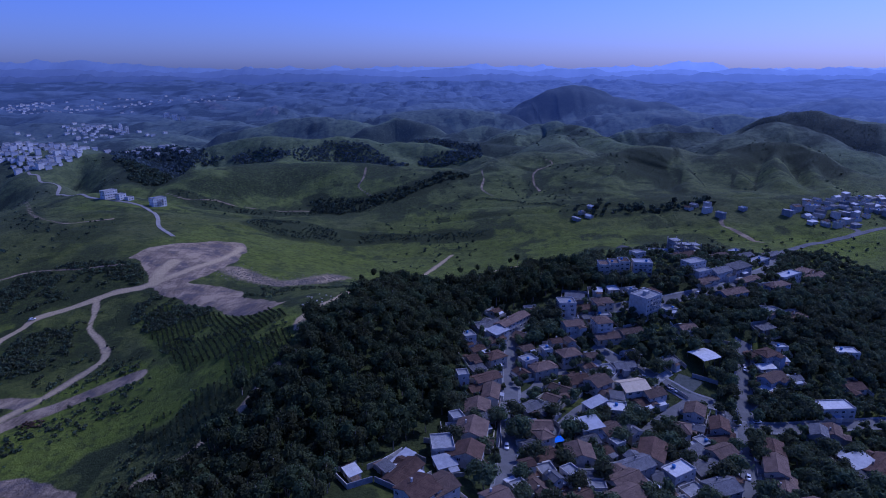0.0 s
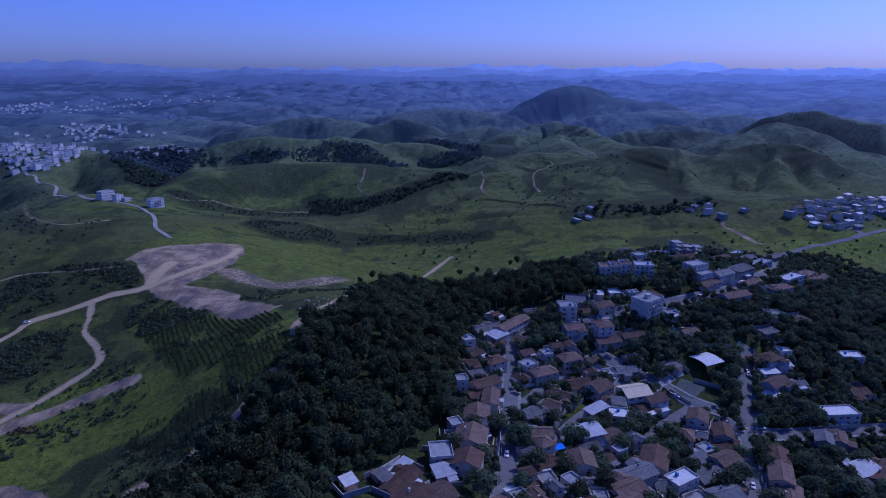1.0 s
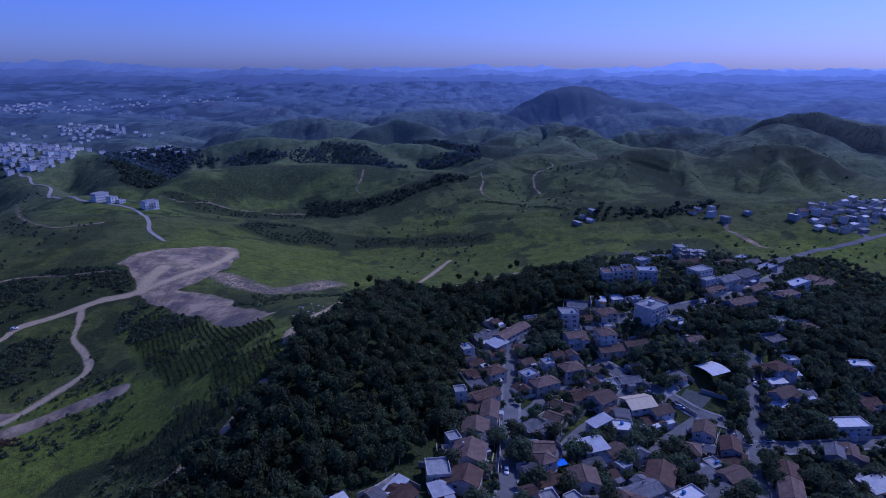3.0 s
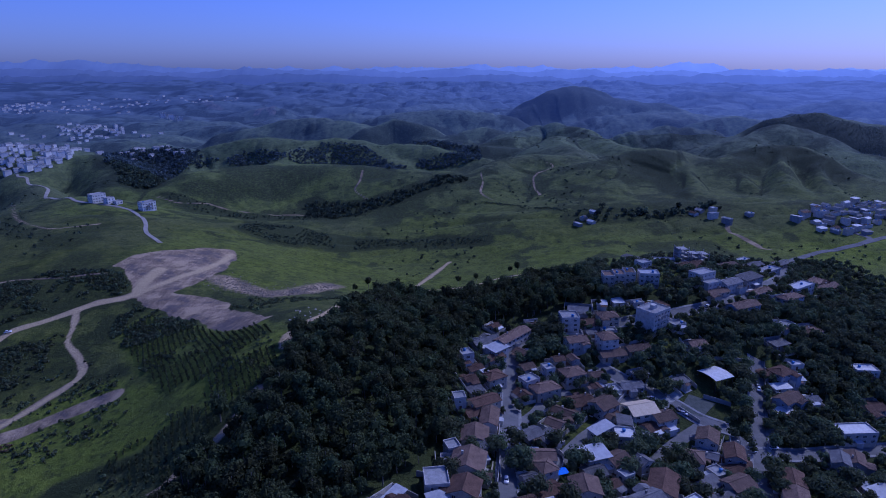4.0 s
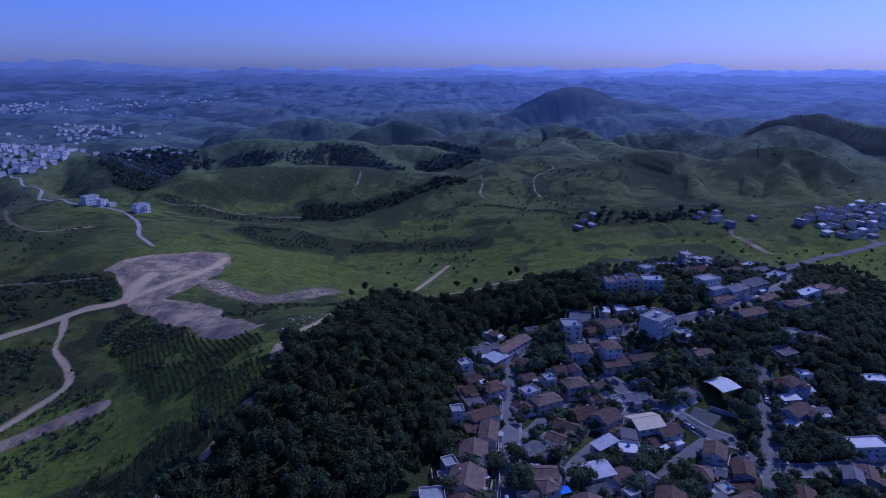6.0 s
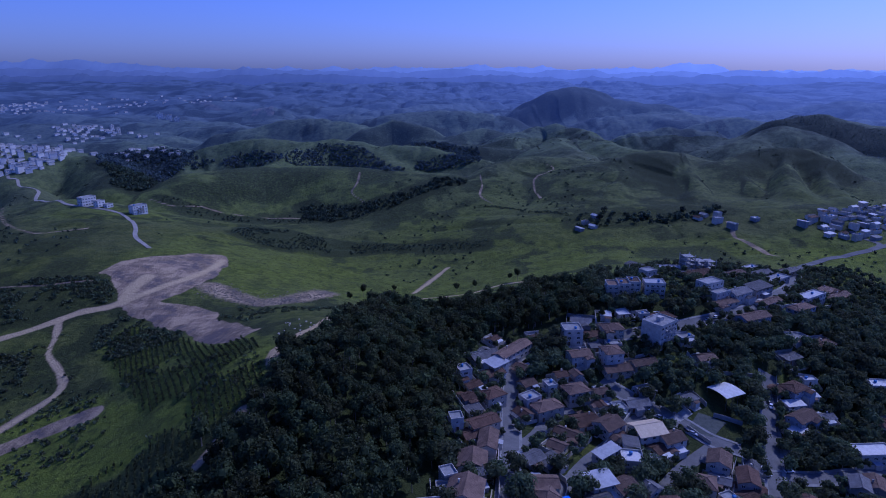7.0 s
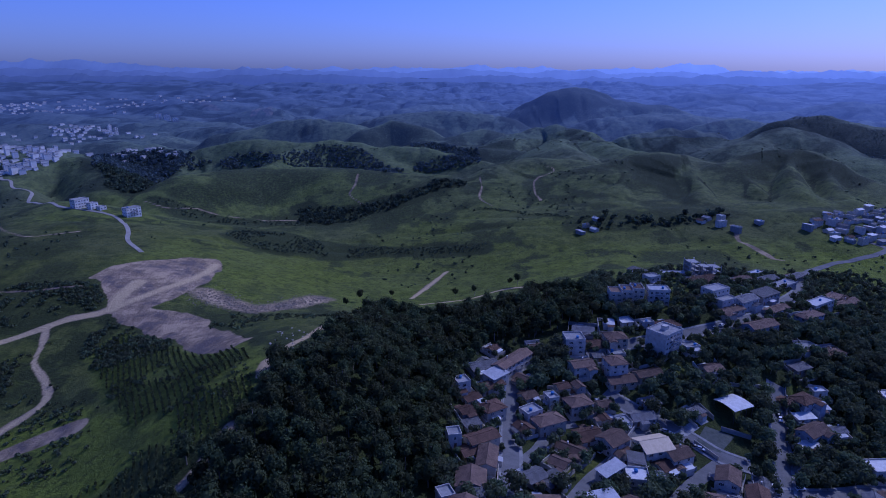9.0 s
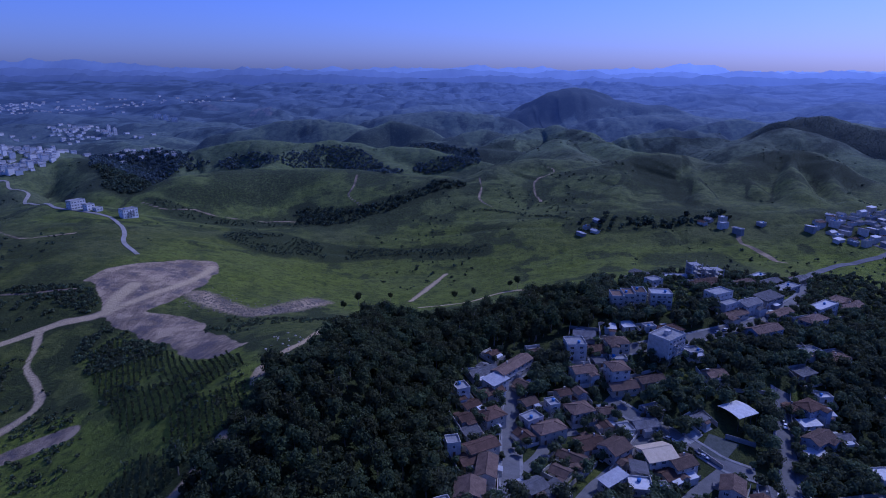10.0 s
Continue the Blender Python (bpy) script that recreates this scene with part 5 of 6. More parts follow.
def inside(poly, x, y):
    odd = False
    for (ax, ay), (bx, by) in zip(poly, poly[1:] + poly[:1]):
        if (ay > y) != (by > y) and x < (bx - ax) * (y - ay) / (by - ay) + ax:
            odd = not odd
    return odd


def built_over(x, y, gap):
    for fx, fy, ln, wd, turn in FOOTPRINTS:
        if abs(x - fx) < 22 and abs(y - fy) < 22:
            a = radians(turn)
            dx, dy = x - fx, y - fy
            u, v = dx * math.cos(a) + dy * math.sin(a), -dx * math.sin(a) + dy * math.cos(a)
            if abs(u) < ln / 2 + gap and abs(v) < wd / 2 + gap:
                return True
    return False


STREETS = [HILL_STREET, SCHOOL_STREET, TOP_ROAD, EAST_STREET, CROSS_STREET, LANE, YARD_LANE, ALLEY, ROW_LANE, VILLAGE_STREET, VALLEY_ROAD]
STREET_GAP = np.min([from_line(s) for s in STREETS], axis=0)


def near_street(x, y, gap):
    return mask_at(STREET_GAP, x, y) < gap


for rows in (HILL_STREET_WEST, HILL_STREET_LOWER, HILL_STREET_EAST, LOWER_ROWS, SCHOOL_STREET_HOUSES, EAST_STREET_HOUSES, CROSS_STREET_HOUSES,
             UPPER_SLOPE_HOUSES, TOP_ROAD_HOUSES, HILLTOP_HOUSES, HILLTOP_HOUSES_B, LOWER_EDGE_HOUSES, LOWER_EDGE_HOUSES_B):
    for row in rows:
        if any(math.hypot(row[0] - f[0], row[1] - f[1]) < 4.5 for f in FOOTPRINTS):
            continue
        house(*row)

# small houses and annexes that fill the plots between them
infill = random.Random(313)
made = 0
for k in range(2600):
    x, y = infill.uniform(12, 200), infill.uniform(178, 345)
    ln, wd = infill.uniform(5.5, 9.0), infill.uniform(5.0, 8.0)
    if made >= 38 or (x > 98 and y > 262) or any(inside(z, x, y) for z in (RIDGE_WOOD, EAST_WOOD, PARK_TREES, HILLTOP_TREES, BLOCK_TREES, COURT_CLEAR, STREET_TREES)):
        continue
    if x < 14 + max(0.0, 240 - y) * 0.2 or x > 95 + (y - 178) * 0.75 or built_over(x, y, 4.0) or not 6.5 < mask_at(STREET_GAP, x, y) < 30.0:
        continue
    near = min(FOOTPRINTS, key=lambda f: math.hypot(f[0] - x, f[1] - y))
    house(x, y, ln, wd, near[4] + infill.choice((0, 90)), infill.choice((1, 1, 2)), *infill.choice((("gable", "tan"), ("gable", "brown"), ("gable", "slate"), ("shed", "slate"), ("flat", "concrete"))), infill.choice(("white", "cream", "grey", "white")))
    made += 1
QUARTER_HOUSES = len(FOOTPRINTS)

# ---- parked cars: x, y ----
CARS = [(101.4, 289.1), (105.1, 285.2), (108.3, 283.1), (114.5, 278.9), (117.4, 276.8), (27.6, 234.6), (31.2, 238.6), (25.7, 212.4), (140.7, 255.9), (140.2, 238.1), (137.4, 234.2), (157.3, 361.0), (162.9, 364.2), (140.6, 351.0), (75.2, 230.5), (75.0, 224.6), (166.4, 302.9), (167.1, 306.7), (72.2, 270.5), (76.8, 272.0), (180.8, 259.2), (153.3, 260.8), (140.2, 236.4), (137.7, 230.4), (126.3, 204.7), (59.4, 203.8), (53.1, 196.6), (71.1, 217.4), (126.8, 215.4)]

# ---- garden and yard walls, in plan ----
YARD_WALLS = [
    [(72.9, 262.9), (91.2, 286.3)],
    [(112.8, 236.2), (128.1, 258.5), (130.6, 262.5)],
    [(23.7, 212.1), (25.1, 237.3), (27.1, 253.8)],
    [(21.0, 231.1), (24.9, 230.5), (22.1, 208.6)],
    [(179.8, 324.7), (162.7, 287.8)],
    [(187.4, 268.8), (208.8, 272.3)],
    [(45.4, 313.3), (41.3, 285.4)],
    [(131.7, 289.6), (144.8, 287.2)],
    [(115.7, 280.2), (123.2, 271.6)],
    [(44.2, 212.7), (50.8, 230.7), (48.5, 236.4)],
    [(99.9, 295.4), (105.8, 287.4)],
    [(102.8, 234.6), (109.4, 228.2)],
    [(167.9, 357.9), (186.2, 356.7)],
    [(206.2, 369.2), (208.6, 359.8), (227.9, 366.1)],
    [(96.7, 315.4), (123.8, 325.5)],
    [(147.0, 243.1), (130.2, 205.0)],
    [(112.7, 236.5), (97.0, 200.2)],
    [(99.1, 336.4), (102.7, 324.5)],
    [(127.2, 317.3), (169.2, 322.1)],
    [(36.0, 220.9), (46.0, 222.4)],
]

METAL_DARK = surface("dark_steel", (0.05, 0.05, 0.055), (0.1, 0.1, 0.11), 1.0, 0.5, metal=0.6)
PLASTER = WALLS["white"]
BARE_CONCRETE = surface("raw_concrete", (0.2, 0.2, 0.19), (0.36, 0.35, 0.34), 0.6, 0.95)
COURT = surface("worn_court", (0.050, 0.058, 0.050), (0.090, 0.100, 0.086), 0.5, 0.9)
PAVING = surface("pale_paving", (0.19, 0.19, 0.186), (0.34, 0.335, 0.32), 0.3, 0.95)


# ---- larger buildings of the quarter ----
def block(x, y, ln, wd, turn, storeys, wall, label, balconies=True, roof="concrete", blank=()):
    """A flat-roofed apartment block with rows of windows and balcony slabs."""
    rng = random.Random(int(x + y))
    low, mean = level_under(x, y, ln, wd, turn)
    root = new("apartment_building")
    root.matrix_basis = pose(x, y, mean, 0, 0, turn)
    FOOTPRINTS.append((x, y, ln, wd, turn))
    top = 2.9 * storeys
    bm = bmesh.new()
    box(bm, -ln / 2, ln / 2, -wd / 2, wd / 2, low - mean - 0.6, top)
    part("wall", bm, WALLS[wall], root)
    roof_of("flat", roof, ln, wd, top, root, rng)
    for side, (span, off, t) in enumerate(((ln, wd / 2, 0), (ln, wd / 2, 180), (wd, ln / 2, 90), (wd, ln / 2, -90))):
        n = 0 if side in blank else max(2, int(span / 2.9))
        for s in range(storeys):
            for k in range(n):
                p = (k + 0.5) / n * span - span / 2
                ob = new("window", WINDOWS[(k + side) % 2])
                ob.parent = root
                ob.matrix_basis = pose(0, 0, 0, 0, 0, t) @ Matrix.Translation((p, -off - 0.01, 2.9 * s + 1.0))
            if balconies and side == 0 and s:
                bm = bmesh.new()
                box(bm, -span * 0.22, span * 0.22, -off - 1.3, -off - 0.003, 2.9 * s - 0.12, 2.9 * s)
                slab_ob = part("balcony", bm, PLASTER, root)
                bm = bmesh.new()
                box(bm, -span * 0.22, span * 0.22, -off - 1.3, -off - 1.2, 2.9 * s + 0.002, 2.9 * s + 0.95)
                part("balustrade", bm, WALLS["grey"], slab_ob)
    if storeys > 3:
        bm = bmesh.new()
        box(bm, -1.6, 1.6, -1.3, 1.3, top + 0.2, top + 2.5)
        part("stair_head", bm, WALLS[wall], root)
    return tagged(root, label, "apartment building", "apartment buildings")


block(121, 340, 15, 12, 38, 4, "white", "white four-storey apartment building with a flat concrete roof", True, "concrete", (3,))
for bx, by, hgt in ((107.5, 387, 3), (114.5, 388.5, 3), (121.5, 390, 3)):
    block(bx, by, 6.8, 10, -4, hgt, "cream", "cream terraced town house on the wooded slope", False, "tan")
block(133, 387, 12, 9, -6, 3, "white", "white three-storey block with wide balconies on the slope", True, "metal")
block(-371, 668, 15, 9, 60, 3, "chalk", "pale three-storey block beside the winding road", False)
block(-356, 664, 8, 8, 60, 2, "chalk", "white two-storey annexe beside the winding road", False)
block(-346, 662, 7, 7, 60, 1, "chalk", "low white annexe beside the winding road", False)
block(-310, 652, 15, 9, 55, 3, "chalk", "white three-storey block standing alone on the green slope")
for u, v in ((-960, 1847), (-944, 1850)):
    block(u, v, 9, 9, 52, 7, "chalk", "tall white residential block far across the valley", False)
for k in range(3):
    block(-977 + k * 26, 2205 + k * 6, 20, 11, 40, 6, "chalk", "long pale residential block on the far hill", False)


def shell(x, y, turn, wide, deep, storeys, white):
    """A bare concrete frame of a house under construction."""
    root = new("building_frame")
    low, mean = level_under(x, y, wide, deep, turn)
    root.matrix_basis = pose(x, y, mean, 0, 0, turn)
    mat = WALLS["white"] if white else BARE_CONCRETE
    top = 2.9 * storeys
    for sx in (-1, 0, 1):
        for sy in (-1, 1):
            bm = bmesh.new()
            box(bm, sx * wide / 2 - 0.2, sx * wide / 2 + 0.2, sy * deep / 2 - 0.2, sy * deep / 2 + 0.2, low - mean - 0.5, top + (1.2 if sx else 0))
            part("column", bm, mat, root)
    for s in range(1, storeys + 1):
        bm = bmesh.new()
        box(bm, -wide / 2 + 0.2, wide / 2 - 0.2, -deep / 2 + 0.2, deep / 2 - 0.2, 2.9 * s - 0.25, 2.9 * s)
        part("floor_slab", bm, BARE_CONCRETE, root)
    bm = bmesh.new()
    box(bm, -wide / 2 + 0.2, wide / 2 - 0.2, deep / 2 - 0.14, deep / 2 + 0.1, 0, top - 0.3)
    part("back_wall", bm, BARE_CONCRETE, root)
    FOOTPRINTS.append((x, y, wide, deep, turn))
    return tagged(root, "white-painted concrete frame of an unfinished building" if white else "bare grey concrete frame of an unfinished building", "building", "unfinished buildings")


shell(175, 442, 8, 7, 8, 4, True)
shell(183.5, 443, 8, 6, 8, 3, False)
shell(191, 444, 8, 6.5, 8, 3, False)


# ---- vaulted sports canopy and court ----
def canopy(x, y, turn, wide, deep):
    root = new("sports_canopy")
    low, mean = level_under(x, y, wide, deep, turn)
    root.matrix_basis = pose(x, y, mean, 0, 0, turn)
    FOOTPRINTS.append((x, y, wide, deep, turn))
    bm = bmesh.new()
    n = 14
    line = []
    for i in range(n + 1):
        a = -1 + 2 * i / n
        line.append((a * deep / 2, 5.2 + 0.8 * (1 - a * a)))
    extrude_profile(bm, line + [(p, z - 0.15) for p, z in reversed(line)], -wide / 2, wide / 2)
    part("roof", bm, ROOFS["white"], root, "curved white sheet-metal vault")
    for sx in (-1, -0.33, 0.33, 1):
        for sy in (-1, 1):
            bm = bmesh.new()
            tube(bm, (sx * (wide / 2 - 0.4), sy * (deep / 2 - 0.4), low - mean - 0.3), (sx * (wide / 2 - 0.4), sy * (deep / 2 - 0.4), 5.3), 0.14, 0.14, 8)
            part("post", bm, METAL_DARK, root)
    tagged(root, "open sports canopy with a curved white metal roof", "canopy")


canopy(142.6, 302.5, 24, 12.5, 12.5)


def plate(name, corners, lift, material, label, category, thick=0.5):
    bm = bmesh.new()
    n = 8
    grid = []
    a, b, c, d = [Vector((*p, 0)) for p in corners]
    for i in range(n + 1):
        row = []
        for j in range(n + 1):
            p = a.lerp(b, i / n).lerp(d.lerp(c, i / n), j / n)
            row.append(bm.verts.new((p.x, p.y, ground_at(p.x, p.y) + lift)))
        grid.append(row)
    for i in range(n):
        for j in range(n):
            bm.faces.new((grid[i][j], grid[i + 1][j], grid[i + 1][j + 1], grid[i][j + 1]))
    edge = [e for e in bm.edges if e.is_boundary]
    down = bmesh.ops.extrude_edge_only(bm, edges=edge)["geom"]
    for v in [g for g in down if isinstance(g, bmesh.types.BMVert)]:
        v.co.z -= thick
    return tagged(part(name, bm, material), label, category, kind="structure")


plate("pavement_1", [(116, 280), (125, 291), (137, 287), (126, 276)], 0.25, COURT, "worn dark sports court beside the canopy", "court")
plate("pavement_2", [(107, 284), (119, 293), (122, 290), (110, 281)], 0.25, PAVING, "pale paved path to the canopy", "pavement")
plate("pavement_3", [(40, 314), (46, 312), (44, 288), (38, 290)], 0.20, PAVING, "pale paved forecourt", "pavement")
plate("pavement_4", [(158, 268), (171, 273), (166, 286), (155, 280)], 0.20, PAVING, "stony vacant plot with dry grass", "pavement")


# ---- yard walls ----
def yard_wall(line, tall, material, label):
    bm = bmesh.new()
    pts = smooth_line(line, 2.0) if len(line) > 2 else [Vector((*line[0], 0)).lerp(Vector((*line[1], 0)), i / 12) for i in range(13)]
    prev = None
    for i, p in enumerate(pts):
        t = (pts[min(i + 1, len(pts) - 1)] - pts[max(i - 1, 0)]).normalized()
        s = Vector((t.y, -t.x, 0)) * 0.12
        z = ground_at(p.x, p.y)
        ring = [bm.verts.new((q.x, q.y, h)) for q, h in ((p - s, z - 0.5), (p + s, z - 0.5), (p + s, z + tall), (p - s, z + tall))]
        if prev:
            for a in range(4):
                b = (a + 1) % 4
                bm.faces.new((prev[a], prev[b], ring[b], ring[a]))
        else:
            bm.faces.new(ring)
        prev = ring
    bm.faces.new(prev[::-1])
    return tagged(part("yard_wall", bm, material), label, "wall", "yard walls")


for i, line in enumerate(YARD_WALLS):
    kind = ("white", "grey", "cream")[i % 3]
    yard_wall(line, 2.0 + 0.3 * (i % 2), WALLS[kind], f"{kind} rendered boundary wall beside the street")


# ---- blue cover and small pool ----
bm = bmesh.new()
slab(bm, [(-2.6, -1.8, 2.75), (2.6, -1.8, 2.6), (2.6, 1.8, 2.9), (-2.6, 1.8, 3.0)], 0.04)
blue = part("cover", bm, surface("blue_plastic", (0.02, 0.12, 0.55), (0.04, 0.2, 0.75), 0.8, 0.5))
root = new("yard_shelter")
root.matrix_basis = pose(47.5, 219.5, ground_at(47.5, 219.5), 0, 0, 20)
blue.parent = root
for sx in (-1, 1):
    for sy in (-1, 1):
        bm = bmesh.new()
        tube(bm, (sx * 2.3, sy * 1.5, -0.4), (sx * 2.3, sy * 1.5, 2.75), 0.07, 0.07, 6)
        part("post", bm, METAL_DARK, root)
tagged(root, "bright blue plastic cover on posts in a back yard", "shelter")
FOOTPRINTS.append((47.5, 219.5, 5, 4, 20))


# ---- cars ----
PAINTS = [surface("car_paint_" + n, a, b, 1.0, 0.3, bump=0, spec=0.5) for n, a, b in (("white", (0.62, 0.62, 0.62), (0.72, 0.72, 0.72)), ("silver", (0.35, 0.36, 0.38), (0.45, 0.46, 0.48)), ("black", (0.015, 0.015, 0.018), (0.03, 0.03, 0.03)), ("red", (0.25, 0.02, 0.02), (0.35, 0.03, 0.03)))]
RUBBER = surface("tyre_rubber", (0.015, 0.015, 0.015), (0.03, 0.03, 0.03), 3.0, 0.9, bump=0)
BODY_OUTLINE = [(-2.1, 0.32), (-2.12, 0.75), (-1.75, 0.92), (0.75, 0.95), (1.95, 0.78), (2.1, 0.55), (2.05, 0.3)]
bm = bmesh.new()
ra = [bm.verts.new((x, -0.86, z)) for x, z in BODY_OUTLINE]
rb = [bm.verts.new((x, 0.86, z)) for x, z in BODY_OUTLINE]
for i in range(len(ra)):
    j = (i + 1) % len(ra)
    bm.faces.new((ra[i], ra[j], rb[j], rb[i]))
bm.faces.new(ra)
bm.faces.new(rb[::-1])
bmesh.ops.bevel(bm, geom=bm.edges[:], offset=0.07, segments=2, affect='EDGES')
CAR_BODIES = [mesh_from("body", bm.copy(), p, smooth=True) for p in PAINTS]
bm.free()
bm = bmesh.new()
lo = [bm.verts.new(p) for p in ((-1.85, -0.78, 0.88), (0.95, -0.78, 0.88), (0.95, 0.78, 0.88), (-1.85, 0.78, 0.88))]
hi = [bm.verts.new(p) for p in ((-1.35, -0.62, 1.4), (0.25, -0.62, 1.4), (0.25, 0.62, 1.4), (-1.35, 0.62, 1.4))]
bm.faces.new(lo[::-1])
bm.faces.new(hi)
for i in range(4):
    bm.faces.new((lo[i], lo[(i + 1) % 4], hi[(i + 1) % 4], hi[i]))
CABIN = mesh_from("cabin_glass", bm, GLASS)
CAR_ROOFS = []
for p in PAINTS:
    bm = bmesh.new()
    box(bm, -1.4, 0.3, -0.65, 0.65, 1.392, 1.44)
    bmesh.ops.bevel(bm, geom=bm.edges[:], offset=0.02, segments=1, affect='EDGES')
    CAR_ROOFS.append(mesh_from("roof", bm, p))
bm = bmesh.new()
tube(bm, (0, -0.1, 0), (0, 0.1, 0), 0.31, 0.31, 14)
WHEEL = mesh_from("wheel", bm, RUBBER)


def car(x, y, turn, paint):
    root = new("car")
    root.matrix_basis = pose(x, y, ground_at(x, y) + 0.23, 0, 0, turn)
    placed("body", CAR_BODIES[paint], root, 0, 0, 0)
    placed("cabin_glass", CABIN, root, 0, 0, 0)
    placed("roof", CAR_ROOFS[paint], root, 0, 0, 0)
    for sx in (-1.3, 1.3):
        for sy in (-0.8, 0.8):
            placed("wheel", WHEEL, root, sx, sy, 0.31)
    return tagged(root, ("white", "silver", "black", "dark red")[paint] + " hatchback car parked along the street", "car", "parked cars")


for i, (x, y) in enumerate(CARS):
    best = min(STREETS, key=lambda s: float(from_line(s, x, y)))
    seg = min(zip(best, best[1:]), key=lambda ab: float(from_line(list(ab), x, y)))
    car(x, y, math.degrees(math.atan2(seg[1][1] - seg[0][1], seg[1][0] - seg[0][0])), (0, 1, 0, 2, 1, 0, 2)[i % 7])


tagged(car(-270, 372, 32, 0), "white car on the dusty haul road", "car", "cars on the haul road")


# ---- far settlements ----
def village_house(x, y, rng):
    house(x, y, rng.uniform(6.0, 10.5), rng.uniform(5, 7.6), rng.choice((18, 24, 30, 112, 120)), rng.choice((1, 1, 2)), rng.choice(("flat", "flat", "shed", "gable")), rng.choice(("white", "white", "concrete", "slate", "brown", "metal")), rng.choice(("grey", "white", "white", "cream")), "houses of the east village", False)


rng = random.Random(77)
taken = []


def free_spot(x, y, gap):
    if any(math.hypot(x - a, y - b) < gap for a, b in taken):
        return False
    taken.append((x, y))
    return True


def spots_in(outline, tries, gap):
    xs, ys = [p[0] for p in outline], [p[1] for p in outline]
    out = []
    for k in range(tries):
        x, y = rng.uniform(min(xs), max(xs)), rng.uniform(min(ys), max(ys))
        if inside(outline, x, y) and not near_street(x, y, 5) and free_spot(x, y, gap):
            out.append((x, y))
    return out


for x, y in spots_in(RIGHT_VILLAGE, 900, 9.0):
    village_house(x, y, rng)
walls_bm, roofs_bm = bmesh.new(), bmesh.new()


def far_block(x, y, w, d, h, pitch):
    """A small far building: half width, half depth, height and the rise of its roof."""
    z, a = ground_at(x, y), radians(rng.choice((48, 55, 62)))

    def spot(px, py, pz):
        return (x + px * math.cos(a) - py * math.sin(a), y + px * math.sin(a) + py * math.cos(a), pz)
    for v in box(walls_bm, -w, w, -d, d, z - 3, z + h):
        v.co = spot(*v.co)
    for s in (-1, 1):
        slab(roofs_bm, [spot(-w - 0.3, s * (d + 0.3), z + h), spot(w + 0.3, s * (d + 0.3), z + h), spot(w + 0.3, 0, z + h + d * pitch), spot(-w - 0.3, 0, z + h + d * pitch)], 0.2)


for cx, cy, spread, n in FAR_CLUSTERS:
    for k in range(n):
        x, y = cx + rng.gauss(0, 1) * spread, cy + rng.gauss(0, 1) * spread * 0.8
        if free_spot(x, y, 11):
            if y < 700:
                village_house(x, y, rng)
            else:
                far_block(x, y, rng.uniform(3, 5) + y * 0.0008, rng.uniform(2.5, 4), rng.uniform(2.6, 4) + y * 0.0006, 0.4)
for x, y in spots_in(LEFT_TOWN, 3200, 9.5):
    far_block(x, y, rng.uniform(2.6, 5.2), rng.uniform(2.4, 4.2), rng.choice((2.8, 3.2, 5.6, 6.0, 8.5)), rng.choice((0.06, 0.06, 0.35)))
hamlets = tagged(part("far_houses", walls_bm, WALLS["chalk"]), "pale houses of the far towns and hamlets", "houses", kind="stuff")
tagged(part("roofs", roofs_bm, ROOFS["concrete"], hamlets), kind="stuff")


# ---- broken rock tipped beside the earthworks ----
RUBBLE_STONE = surface("grey_broken_rock", (0.10, 0.088, 0.066), (0.20, 0.175, 0.135), 0.8, 0.95, bump=0)
heap = bmesh.new()
for k in range(1000):
    s = rng.random() * (len(RUBBLE) - 1)
    i = min(int(s), len(RUBBLE) - 2)
    (ax, ay), (bx, by) = RUBBLE[i], RUBBLE[i + 1]
    x, y = ax + (bx - ax) * (s - i) + rng.gauss(0, 7.5), ay + (by - ay) * (s - i) + rng.gauss(0, 7.5)
    r = rng.uniform(0.25, 0.8)
    z = ground_at(x, y)
    tip = heap.verts.new((x + rng.uniform(-0.3, 0.3) * r, y + rng.uniform(-0.3, 0.3) * r, z + r * rng.uniform(0.5, 1.0)))
    ring = [heap.verts.new((x + r * rng.uniform(0.7, 1.5) * math.cos(a * 1.257), y + r * rng.uniform(0.7, 1.5) * math.sin(a * 1.257), z + 0.25 * r * rng.uniform(-0.5, 1.0) - 0.1)) for a in range(5)]
    for a in range(5):
        heap.faces.new((ring[a], ring[(a + 1) % 5], tip))
tagged(part("rubble", heap, RUBBLE_STONE), "grey broken rock tipped over the slope", "rubble", kind="stuff")


# ---- pale boulders by the ridge path ----
STONE = surface("pale_boulder", (0.30, 0.27, 0.22), (0.46, 0.42, 0.35), 1.5, 0.95)
for k in range(34):
    x, y = rng.uniform(-80, -56), rng.uniform(292, 335)
    if abs(x + 68 + (y - 313) * 0.25) > 9:
        continue
    bm = bmesh.new()
    bmesh.ops.create_icosphere(bm, subdivisions=2, radius=rng.uniform(0.3, 0.65))
    for v in bm.verts:
        v.co *= 1.0 + 0.3 * noise.noise(v.co * 1.3 + Vector((k * 3.1, 0, 0)))
        v.co.z *= 0.65
    stone = part("boulder", bm, STONE)
    stone.matrix_basis = pose(x, y, ground_at(x, y) + 0.2, 0, 0, rng.uniform(0, 360))
    tagged(stone, "pale rounded boulder lying in the pasture", "boulder", "boulders on the ridge")


